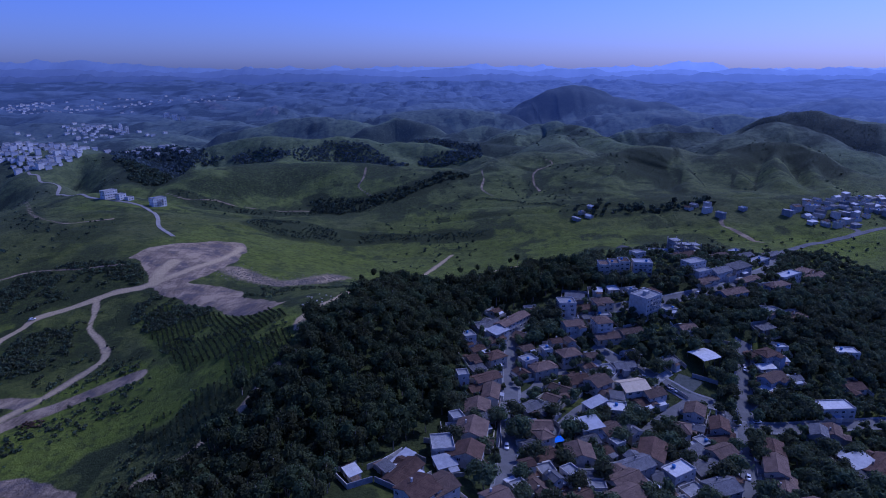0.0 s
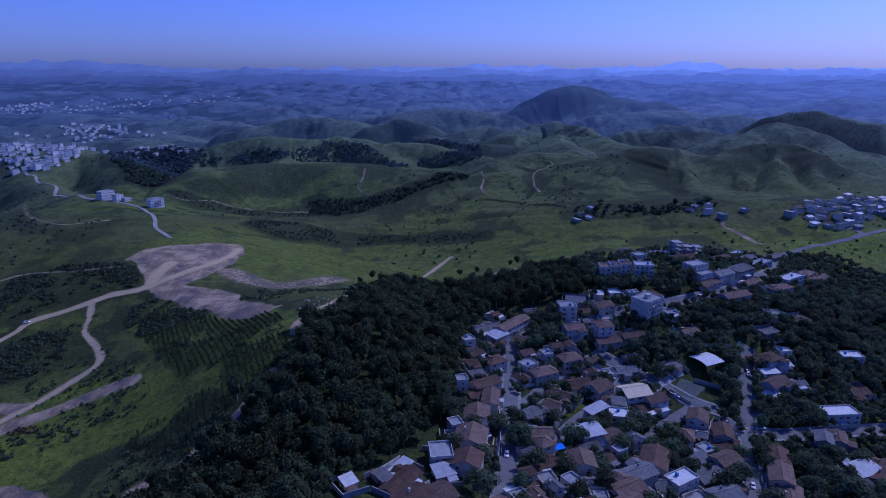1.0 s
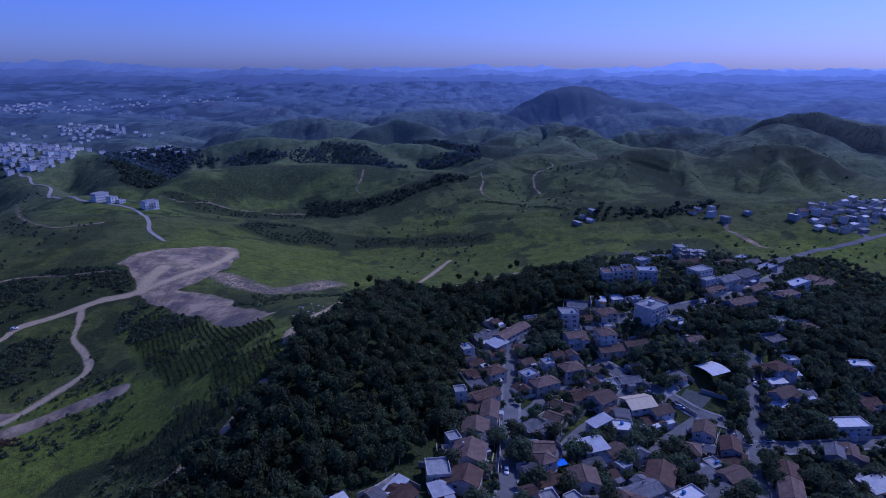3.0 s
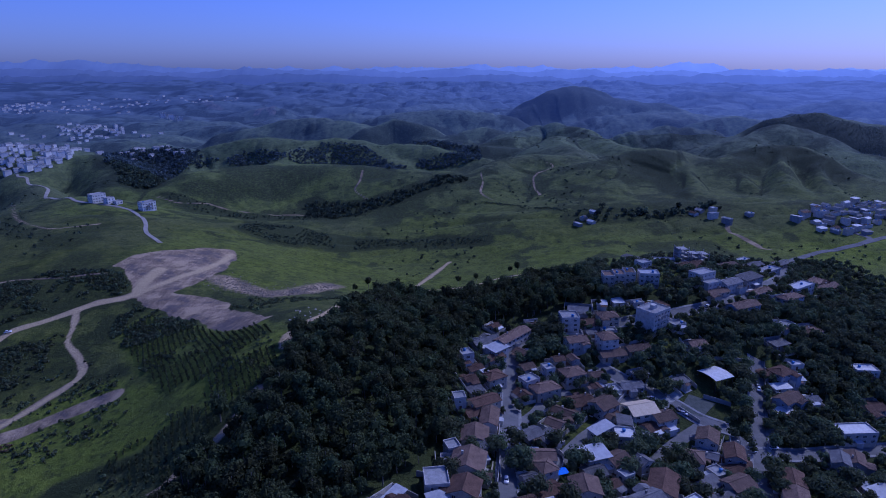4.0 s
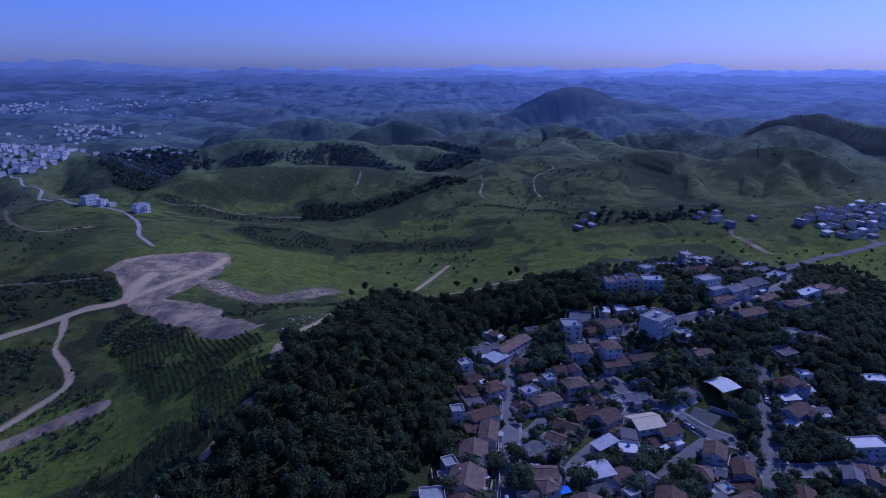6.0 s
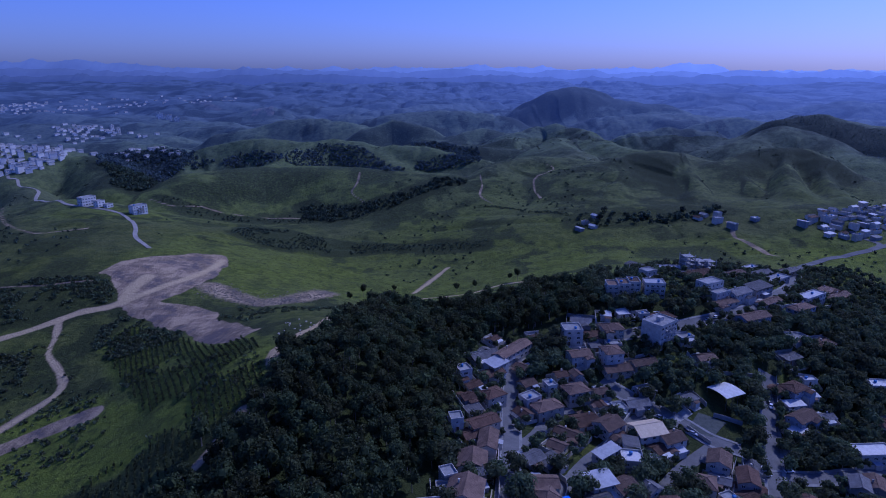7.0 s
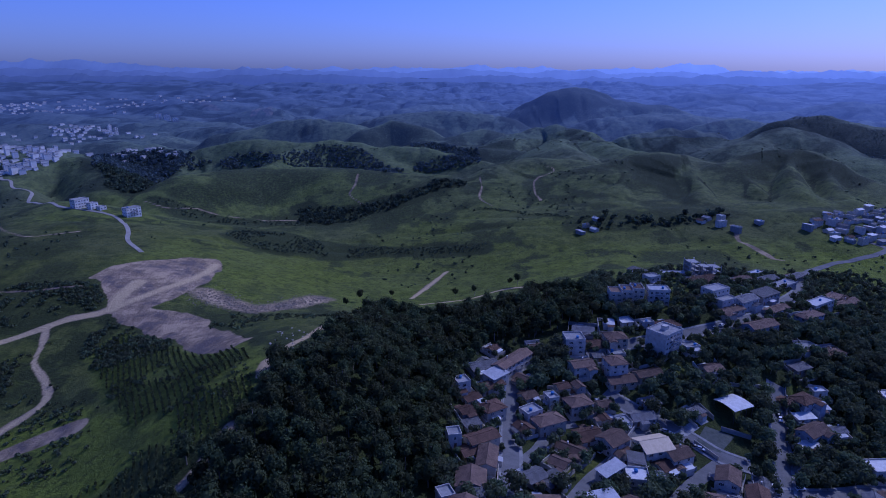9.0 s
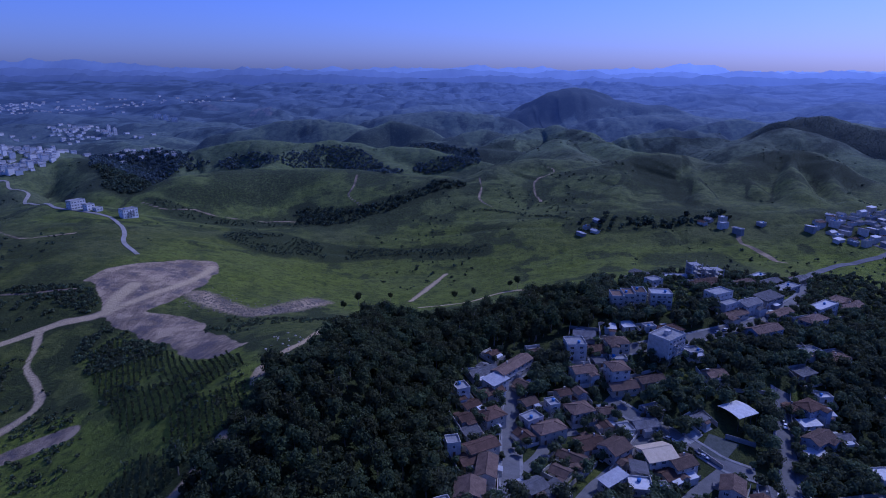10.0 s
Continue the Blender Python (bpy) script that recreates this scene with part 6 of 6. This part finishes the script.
# ---- plots: paved yards and boundary walls round the houses of the quarter ----
def plot_of(x, y, ln, wd, turn, rng):
    a = radians(turn)

    def at(u, v):
        return (x + u * math.cos(a) - v * math.sin(a), y + u * math.sin(a) + v * math.cos(a))

    gx, gy = ln / 2 + rng.uniform(1.2, 2.6), wd / 2 + rng.uniform(2.0, 3.6)
    corners = [at(-gx, gy), at(-gx, -gy), at(gx, -gy), at(gx, gy)]
    if any(mask_at(STREET_GAP, *c) < 3.6 for c in corners):
        gx, gy = ln / 2 + 0.9, wd / 2 + 1.2
        corners = [at(-gx, gy), at(-gx, -gy), at(gx, -gy), at(gx, gy)]
    first = rng.randrange(4)
    ring = corners[first:] + corners[:first]
    for p, q in zip(ring[:3], ring[1:]):
        if not any(built_over(p[0] + (q[0] - p[0]) * k, p[1] + (q[1] - p[1]) * k, 0.3) or mask_at(STREET_GAP, p[0] + (q[0] - p[0]) * k, p[1] + (q[1] - p[1]) * k) < 3.5 for k in (0.1, 0.3, 0.5, 0.7, 0.9)):
            kind = rng.choice(("white", "grey", "white", "cream"))
            yard_wall([p, q], rng.uniform(1.6, 2.4), WALLS[kind], f"{kind} rendered wall round a house plot")
    if rng.random() < 0.65:
        s = rng.choice((-1, 1))
        pad = [at(-ln * 0.4, s * wd / 2), at(ln * 0.4, s * wd / 2), at(ln * 0.4, s * (gy - 0.3)), at(-ln * 0.4, s * (gy - 0.3))]
        plate("pavement_yard", pad if s > 0 else pad[::-1], 0.16 + 0.01 * rng.random(), PAVING, "pale concrete yard beside a house", "yard", 0.3)


yard_rng = random.Random(404)
for spot in list(FOOTPRINTS[:QUARTER_HOUSES]):
    plot_of(*spot, yard_rng)


# ---- trees ----
def np_mesh(name, verts, quads, tone, material):
    me = bpy.data.meshes.new(name)
    verts, quads = np.asarray(verts, np.float32), np.asarray(quads, np.int32)
    me.vertices.add(len(verts))
    me.vertices.foreach_set("co", verts.ravel())
    me.loops.add(quads.size)
    me.loops.foreach_set("vertex_index", quads.ravel())
    me.polygons.add(len(quads))
    me.polygons.foreach_set("loop_start", np.arange(0, quads.size, 4, dtype=np.int32))
    a = me.attributes.new("tone", 'FLOAT', 'POINT')
    a.data.foreach_set("value", np.asarray(tone, np.float32))
    me.update(calc_edges=True)
    me.materials.append(material)
    return me


HEART = np.array([(x, y, z) for z in (-1, 1) for y in (-1, 1) for x in (-1, 1)], float) * 0.62
HEART_FACES = np.array([(0, 2, 3, 1), (4, 5, 7, 6), (0, 1, 5, 4), (2, 6, 7, 3), (0, 4, 6, 2), (1, 3, 7, 5)])


def crown(rng, radius, low, high, cards, size, lobes, spread=0.6, hearts=True):
    """Leaf clumps on the outsides of several lobes: corner points, four to a clump."""
    c = rng.normal(0, 1, (lobes, 3))
    c /= np.linalg.norm(c, axis=1)[:, None]
    c *= rng.uniform(0.15, spread, (lobes, 1))
    c[:, 2] = c[:, 2] * 0.9
    lr = rng.uniform(0.34, 0.58, lobes)
    pick = rng.integers(0, lobes, cards)
    n = rng.normal(0, 1, (cards, 3))
    n /= np.linalg.norm(n, axis=1)[:, None]
    n[:, 2] = np.abs(n[:, 2]) * 0.7 + n[:, 2] * 0.3
    p = c[pick] + n * (lr[pick] * rng.uniform(0.88, 1.05, cards))[:, None]
    half = (high - low) / 2
    p = p * np.array([radius, radius, half]) + np.array([0, 0, (low + high) / 2])
    n = n + rng.normal(0, 0.25, (cards, 3))
    n /= np.linalg.norm(n, axis=1)[:, None]
    u = np.cross(n, rng.normal(0, 1, (cards, 3)))
    u /= np.linalg.norm(u, axis=1)[:, None]
    v = np.cross(n, u)
    s = size * rng.uniform(0.6, 1.35, (cards, 1))
    bend = n * s * 0.15
    leaves = np.stack([p - u * s - bend, p - v * s * 0.9, p + u * s - bend, p + v * s * 0.9], 1).reshape(-1, 3)
    if not hearts:
        return leaves
    # a heart of inner foliage in each lobe
    turn = np.linalg.qr(rng.normal(0, 1, (lobes, 3, 3)))[0]
    heart = (HEART[None] @ turn) * (0.56 * lr)[:, None, None] * rng.uniform(0.8, 1.15, (lobes, len(HEART), 1)) + c[:, None, :]
    heart = heart * np.array([radius, radius, half]) + np.array([0, 0, (low + high) / 2])
    return np.concatenate([leaves, heart[:, HEART_FACES].reshape(-1, 3)])


def trunk(bm, rng, tall, girth, fork):
    """A tapered, leaning trunk with limbs."""
    lean = rng.normal(0, 0.035, 2) * tall
    mid = Vector((lean[0] * 0.5, lean[1] * 0.5, fork))
    tip = Vector((lean[0], lean[1], tall * 0.9))
    tube(bm, (0, 0, -0.8), mid, girth, girth * 0.7, 6)
    tube(bm, mid, tip, girth * 0.7, girth * 0.15, 5)
    for k in range(4):
        a = rng.uniform(0, 6.28)
        r = tall * rng.uniform(0.12, 0.22)
        b = mid.lerp(tip, rng.uniform(0.0, 0.5))
        tube(bm, b, b + Vector((r * math.cos(a), r * math.sin(a), r * rng.uniform(0.7, 1.4))), girth * 0.4, girth * 0.1, 4)


KINDS = []
SEEDS = np.random.default_rng(11)
for kind, tall, radius, low, cards, size, girth, lobes, mat in (
        ("broad", 8.5, 4.4, 0.9, 620, 0.38, 0.22, 12, LEAF), ("broad", 6.5, 3.5, 0.7, 520, 0.35, 0.18, 10, LEAF), ("broad", 10.0, 5.2, 1.4, 760, 0.40, 0.28, 14, LEAF),
        ("gum", 14.0, 3.9, 2.6, 600, 0.38, 0.2, 11, GUM), ("gum", 11.5, 3.4, 1.8, 540, 0.36, 0.17, 10, GUM), ("gum", 16.0, 4.2, 3.2, 640, 0.39, 0.23, 12, GUM), ("broad", 4.6, 2.3, 0.1, 480, 0.30, 0.13, 8, LEAF)):
    rng = np.random.default_rng(int(SEEDS.integers(1, 9999)))
    pts = crown(rng, radius, low, tall, cards, size, lobes)
    me = np_mesh("crown", pts, np.arange(len(pts)).reshape(-1, 4), np.zeros(len(pts)), mat)
    bm = bmesh.new()
    trunk(bm, rng, tall, girth, max(low, 1.2))
    KINDS.append((kind, me, mesh_from("trunk", bm, BARK, smooth=True), tall, radius, low, mat))
TREE_WORDS = {"broad": "leafy dark green broadleaf tree with a rounded crown", "gum": "tall slender gum tree with a pale trunk"}


def tree(x, y, which, scale, group):
    kind, crown_me, trunk_me = KINDS[which][:3]
    root = new("tree")
    root.matrix_basis = pose(x, y, ground_at(x, y), 0, 0, random.uniform(0, 360)) @ Matrix.Scale(scale, 4)
    placed("trunk", trunk_me, root, 0, 0, 0)
    placed("crown", crown_me, root, 0, 0, 0)
    return tagged(root, TREE_WORDS[kind], "tree", group)


def scatter(poly, spacing, gap, street_gap, seed):
    """Uneven rows of places inside an outline, free of houses and streets."""
    rng = random.Random(seed)
    xs, ys = [p[0] for p in poly], [p[1] for p in poly]
    out = []
    y = min(ys)
    while y < max(ys):
        x = min(xs) + rng.uniform(0, spacing)
        while x < max(xs):
            px, py = x + rng.uniform(-0.45, 0.45) * spacing, y + rng.uniform(-0.45, 0.45) * spacing
            if inside(poly, px, py) and not built_over(px, py, gap) and not near_street(px, py, street_gap):
                out.append((px, py))
            x += spacing
        y += spacing
    return out


class Thicket:
    """Many plants joined into one mesh, for woods that nobody could count."""

    def __init__(self):
        self.points, self.tones, self.bars = [], [], bmesh.new()

    def plant(self, rng, x, y, tall, radius, low, cards, size, lobes=6, stem=True):
        z = ground_at(x, y)
        p = crown(rng, radius, low, tall, cards, size, lobes, hearts=stem) + np.array([x, y, z])
        self.points.append(p)
        self.tones.append(np.full(len(p), rng.random()))
        if stem:
            tube(self.bars, (x, y, z - 0.8), (x + rng.normal(0, 0.3), y + rng.normal(0, 0.3), z + tall * 0.8), 0.018 * tall, 0.006 * tall, 5)

    def done(self, name, material, label, category):
        pts = np.concatenate(self.points)
        ob = new(name, np_mesh(name, pts, np.arange(len(pts)).reshape(-1, 4), np.concatenate(self.tones), material))
        tagged(ob, label, category, kind="stuff")
        if len(self.bars.verts):
            stems = part("trunks", self.bars, BARK, ob)
            tagged(stems, kind="stuff")
        else:
            self.bars.free()
        return ob


# the wood on the ridge: the edge towards the lower slope as single trees, the rest as one thicket
wood = Thicket()
rng = np.random.default_rng(5)
single = 0
for x, y in scatter(RIDGE_WOOD, 5.3, 2.5, 5.0, 3):
    if float(from_line(RIDGE_CUT, x, y)) < 4.6:
        continue
    gum = wave(x, y, 38.0, 51) > -0.25
    if y < 215 and single < 70:
        tree(x, y, int(rng.choice([3, 4, 5])) if gum else int(rng.choice([0, 1, 2])), rng.uniform(0.75, 1.15), "trees of the ridge wood")
        single += 1
    elif gum:
        tall = rng.uniform(7.5, 16)
        wood.plant(rng, x, y, tall, tall * rng.uniform(0.29, 0.37), tall * 0.10, 460, 0.40, 14)
    else:
        tall = rng.uniform(6, 13)
        wood.plant(rng, x, y, tall, tall * rng.uniform(0.44, 0.58), tall * 0.05, 480, 0.42, 15)
wood.done("ridge_wood", GUM, "dense dark wood of gum and broadleaf trees on the ridge", "wood")

wood = Thicket()
for zone, spacing in ((EAST_WOOD, 5.4), (HILLTOP_TREES, 6.0), (PARK_TREES, 6.2), (BLOCK_TREES, 5.0), (STREET_TREES, 5.0)):
    for x, y in scatter(zone, spacing, 2.2, 4.5, 8):
        tall = rng.uniform(6, 11)
        wood.plant(rng, x, y, tall, tall * rng.uniform(0.48, 0.62), tall * 0.04, 330, 0.50, 13)
wood.done("east_wood", LEAF, "dense dark broadleaf wood below the hilltop houses", "wood")

# lone gum trees along the crest path
for x, y in LONE_GUMS:
    tree(x, y, int(rng.choice([3, 4])), rng.uniform(0.7, 0.95), "lone trees by the crest path")

# tall shade trees round the canopy and the park street
for x, y in ((160, 309), (161, 303), (155, 296), (148, 277), (150, 285), (128, 269), (134, 267), (113, 291), (106, 287), (174, 279), (181, 277), (184, 291), (102, 296), (109, 259)):
    if not built_over(x, y, 0.5) and not near_street(x, y, 3.0):
        tree(x, y, 2, rng.uniform(0.85, 1.1), "shade trees round the canopy")

# garden and street trees: the nearest are things, the rest are one thicket
QUARTER = [(15, 175), (0, 215), (5, 300), (40, 345), (100, 350), (104, 400), (122, 446), (170, 466), (250, 486), (330, 505), (360, 420), (310, 330), (260, 260), (190, 185), (60, 165)]
gardens = Thicket()
count = 0
for x, y in scatter(QUARTER, 4.4, 0.8, 3.4, 12):
    if any(inside(z, x, y) for z in (EAST_WOOD, PARK_TREES, HILLTOP_TREES, RIDGE_WOOD, BLOCK_TREES, COURT_CLEAR, STREET_TREES)):
        continue
    if rng.random() < 0.08:
        continue
    if y < 300 and count < 225 and rng.random() < 0.55:
        tree(x, y, int(rng.choice([0, 1, 2, 6, 0, 2])), rng.uniform(0.8, 1.25), "garden trees of the quarter")
        count += 1
    else:
        tall = rng.uniform(3.0, 8.5)
        gardens.plant(rng, x, y, tall, tall * rng.uniform(0.4, 0.55), tall * 0.02, 130, 0.50, 7)
gardens.done("garden_shrubbery", LEAF, "garden trees and shrubs between the houses", "shrubs")

# woods and scrub of the valley and the hills beyond
far_wood, hill_wood = Thicket(), Thicket()
for zone, spacing, tall, cards in ((DALE_WOOD, 5.0, 6.0, 30), (LOBE_WOOD_A, 4.8, 5.5, 30), (LOBE_WOOD_B, 4.8, 5.5, 30), (LOBE_WOOD_C, 4.8, 5.5, 30), (GULLY_WOOD, 5.2, 4.8, 44), (STREAM_WOOD, 3.6, 2.2, 22),
                                   (FARM_TREES, 9, 6.5, 50), (HILL_SCRUB, 3.4, 1.1, 8), (SADDLE_SCRUB, 3.6, 1.1, 8), (HEDGE_STRIP, 3.0, 2.2, 20), (RIGHT_WOOD, 5.5, 2.6, 12), (VALE_SCRUB, 5.0, 2.4, 24), (WEST_SCRUB, 9, 3.0, 26)):
    for x, y in scatter(zone, spacing, 1.0, 4.0, 21):
        if rng.random() < 0.2 or mask_at(DIRT, x, y) > 0.3 or zone in (STREAM_WOOD, VALE_SCRUB, WEST_SCRUB) and wave(x, y, 34.0, 73) + 0.6 * wave(x, y, 12.0, 74) < -0.35:
            continue
        h = tall * rng.uniform(0.5, 1.3)
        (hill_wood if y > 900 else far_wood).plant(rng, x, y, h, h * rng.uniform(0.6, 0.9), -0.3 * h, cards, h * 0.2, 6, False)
for k in range(9000):
    x, y = rng.uniform(-900, 900), 400 + 1000 * rng.random() ** 1.3
    if abs(x) > 250 + y * 0.62:
        continue
    lumpy = wave(x, y, 120.0, 71) + 0.8 * wave(x, y, 40.0, 72)
    if max(lumpy - 0.35, 1.2 * mask_at(GULLY, x, y) - 0.2) < 0.5 * rng.random() or inside(MEADOW_LUSH, x, y) or inside(QUARTER, x, y) or mask_at(DIRT, x, y) > 0.2 or near_street(x, y, 6):
        continue
    h = rng.uniform(0.9, 3.2)
    far_wood.plant(rng, x, y, h, h * rng.uniform(0.6, 1.0), -0.35 * h, 20, h * 0.24, 5, False)
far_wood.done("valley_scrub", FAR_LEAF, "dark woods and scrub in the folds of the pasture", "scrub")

hill_wood.done("hill_wood", HAZE_LEAF, "dense woods on the farther hillsides, with bluish haze in their colour", "wood")

# scrub over the slope west of the ridge
slope = Thicket()
for k in range(5200):
    x, y = rng.uniform(-250, -60), rng.uniform(150, 400)
    if wave(x, y, 30.0, 81) + 0.6 * wave(x, y, 9.0, 82) < 0.1 + 0.5 * rng.random() or mask_at(DIRT, x, y) > 0.15 or inside(RIDGE_WOOD, x, y):
        continue
    h = rng.uniform(0.5, 2.0)
    slope.plant(rng, x, y, h, h * 1.0, -0.35 * h, 24, h * 0.3, 5, False)
for zone in (LEFT_SCRUB, LEFT_SCRUB_B, TRACK_SCRUB):
    for x, y in scatter(zone, 1.9, 1.0, 4.0, 22):
        if wave(x, y, 17.0, 83) + 0.7 * wave(x, y, 6.0, 84) > -0.45 and mask_at(DIRT, x, y) < 0.25:
            h = rng.uniform(0.6, 2.4)
            slope.plant(rng, x, y, h, h * rng.uniform(0.7, 1.1), -0.35 * h, 24, h * 0.3, 5, False)
slope.done("slope_scrub", LEAF, "low green scrub dotted over the grassy slope", "scrub")

# young gum trees planted in rows
rows_of = Thicket()
along, across = Vector((0.46, -0.888)), Vector((0.888, 0.46))
for i in range(-44, 45):
    for j in range(-125, 126):
        p = Vector((-125.0, 300.0)) + across * (i * 2.7) + along * (j * 0.95)
        p = p + across * 2.0 * float(wave(p.x, p.y, 55.0, 92))
        thick = float(wave(p.x, p.y, 26.0, 91) + 0.5 * wave(p.x, p.y, 9.0, 93))
        if (inside(PLANTATION, p.x, p.y) and thick > -0.55 or inside(SLOPE_ROWS, p.x, p.y) and thick > -0.1) and mask_at(DIRT, p.x, p.y) < 0.2:
            h = rng.uniform(1.0, 2.3)
            rows_of.plant(rng, p.x + rng.normal(0, 0.15), p.y + rng.normal(0, 0.15), h, h * rng.uniform(0.28, 0.42), -0.4, 14, 0.34, 3, False)
rows_of.done("gum_plantation", GUM, "young gum trees planted in rows on the slope", "plantation")


# ---- utility poles along two of the streets ----
WOODEN = surface("grey_pole_concrete", (0.2, 0.19, 0.18), (0.32, 0.31, 0.3), 1.5, 0.9)


def utility_pole(x, y, turn):
    root = new("utility_pole")
    root.matrix_basis = pose(x, y, ground_at(x, y), 0, 0, turn)
    bm = bmesh.new()
    tube(bm, (0, 0, -0.8), (0, 0, 8.6), 0.16, 0.1, 8)
    part("post", bm, WOODEN, root)
    bm = bmesh.new()
    box(bm, -0.9, 0.9, -0.06, 0.06, 7.9, 8.02)
    part("crossarm", bm, WOODEN, root)
    for px in (-0.8, 0.0, 0.8):
        bm = bmesh.new()
        tube(bm, (px, 0, 8.02), (px, 0, 8.22), 0.05, 0.035, 6)
        part("insulator", bm, METAL_DARK, root)
    return tagged(root, "grey concrete utility pole with a crossarm", "utility pole", "utility poles")


for line, half in ((EAST_STREET, 3.9), (HILL_STREET, 4.1)):
    pts = smooth_line(line, 3.0)
    for i in range(4, len(pts) - 3, 11):
        t = (pts[i + 1] - pts[i]).normalized()
        utility_pole(pts[i].x + t.y * half, pts[i].y - t.x * half, math.degrees(math.atan2(t.y, t.x)) + 90)

# ---- heap of cut brushwood beside the spoil track ----
DRY = leaf_material("dry_brushwood", (0.09, 0.06, 0.035), (0.17, 0.12, 0.075), (0.26, 0.19, 0.12))
heap = Thicket()
for k in range(26):
    a, r = rng.uniform(0, 6.28), 6.5 * rng.random() ** 0.5
    h = rng.uniform(1.0, 2.6) * (1.15 - r / 9.0)
    heap.plant(rng, BRUSH_HEAP[0][0] + r * math.cos(a), BRUSH_HEAP[0][1] + 0.6 * r * math.sin(a), h, h * 0.8, -0.4, 60, 0.3, 6, False)
heap.done("brushwood_heap", DRY, "heap of dry brown cut brushwood beside the track", "brushwood")
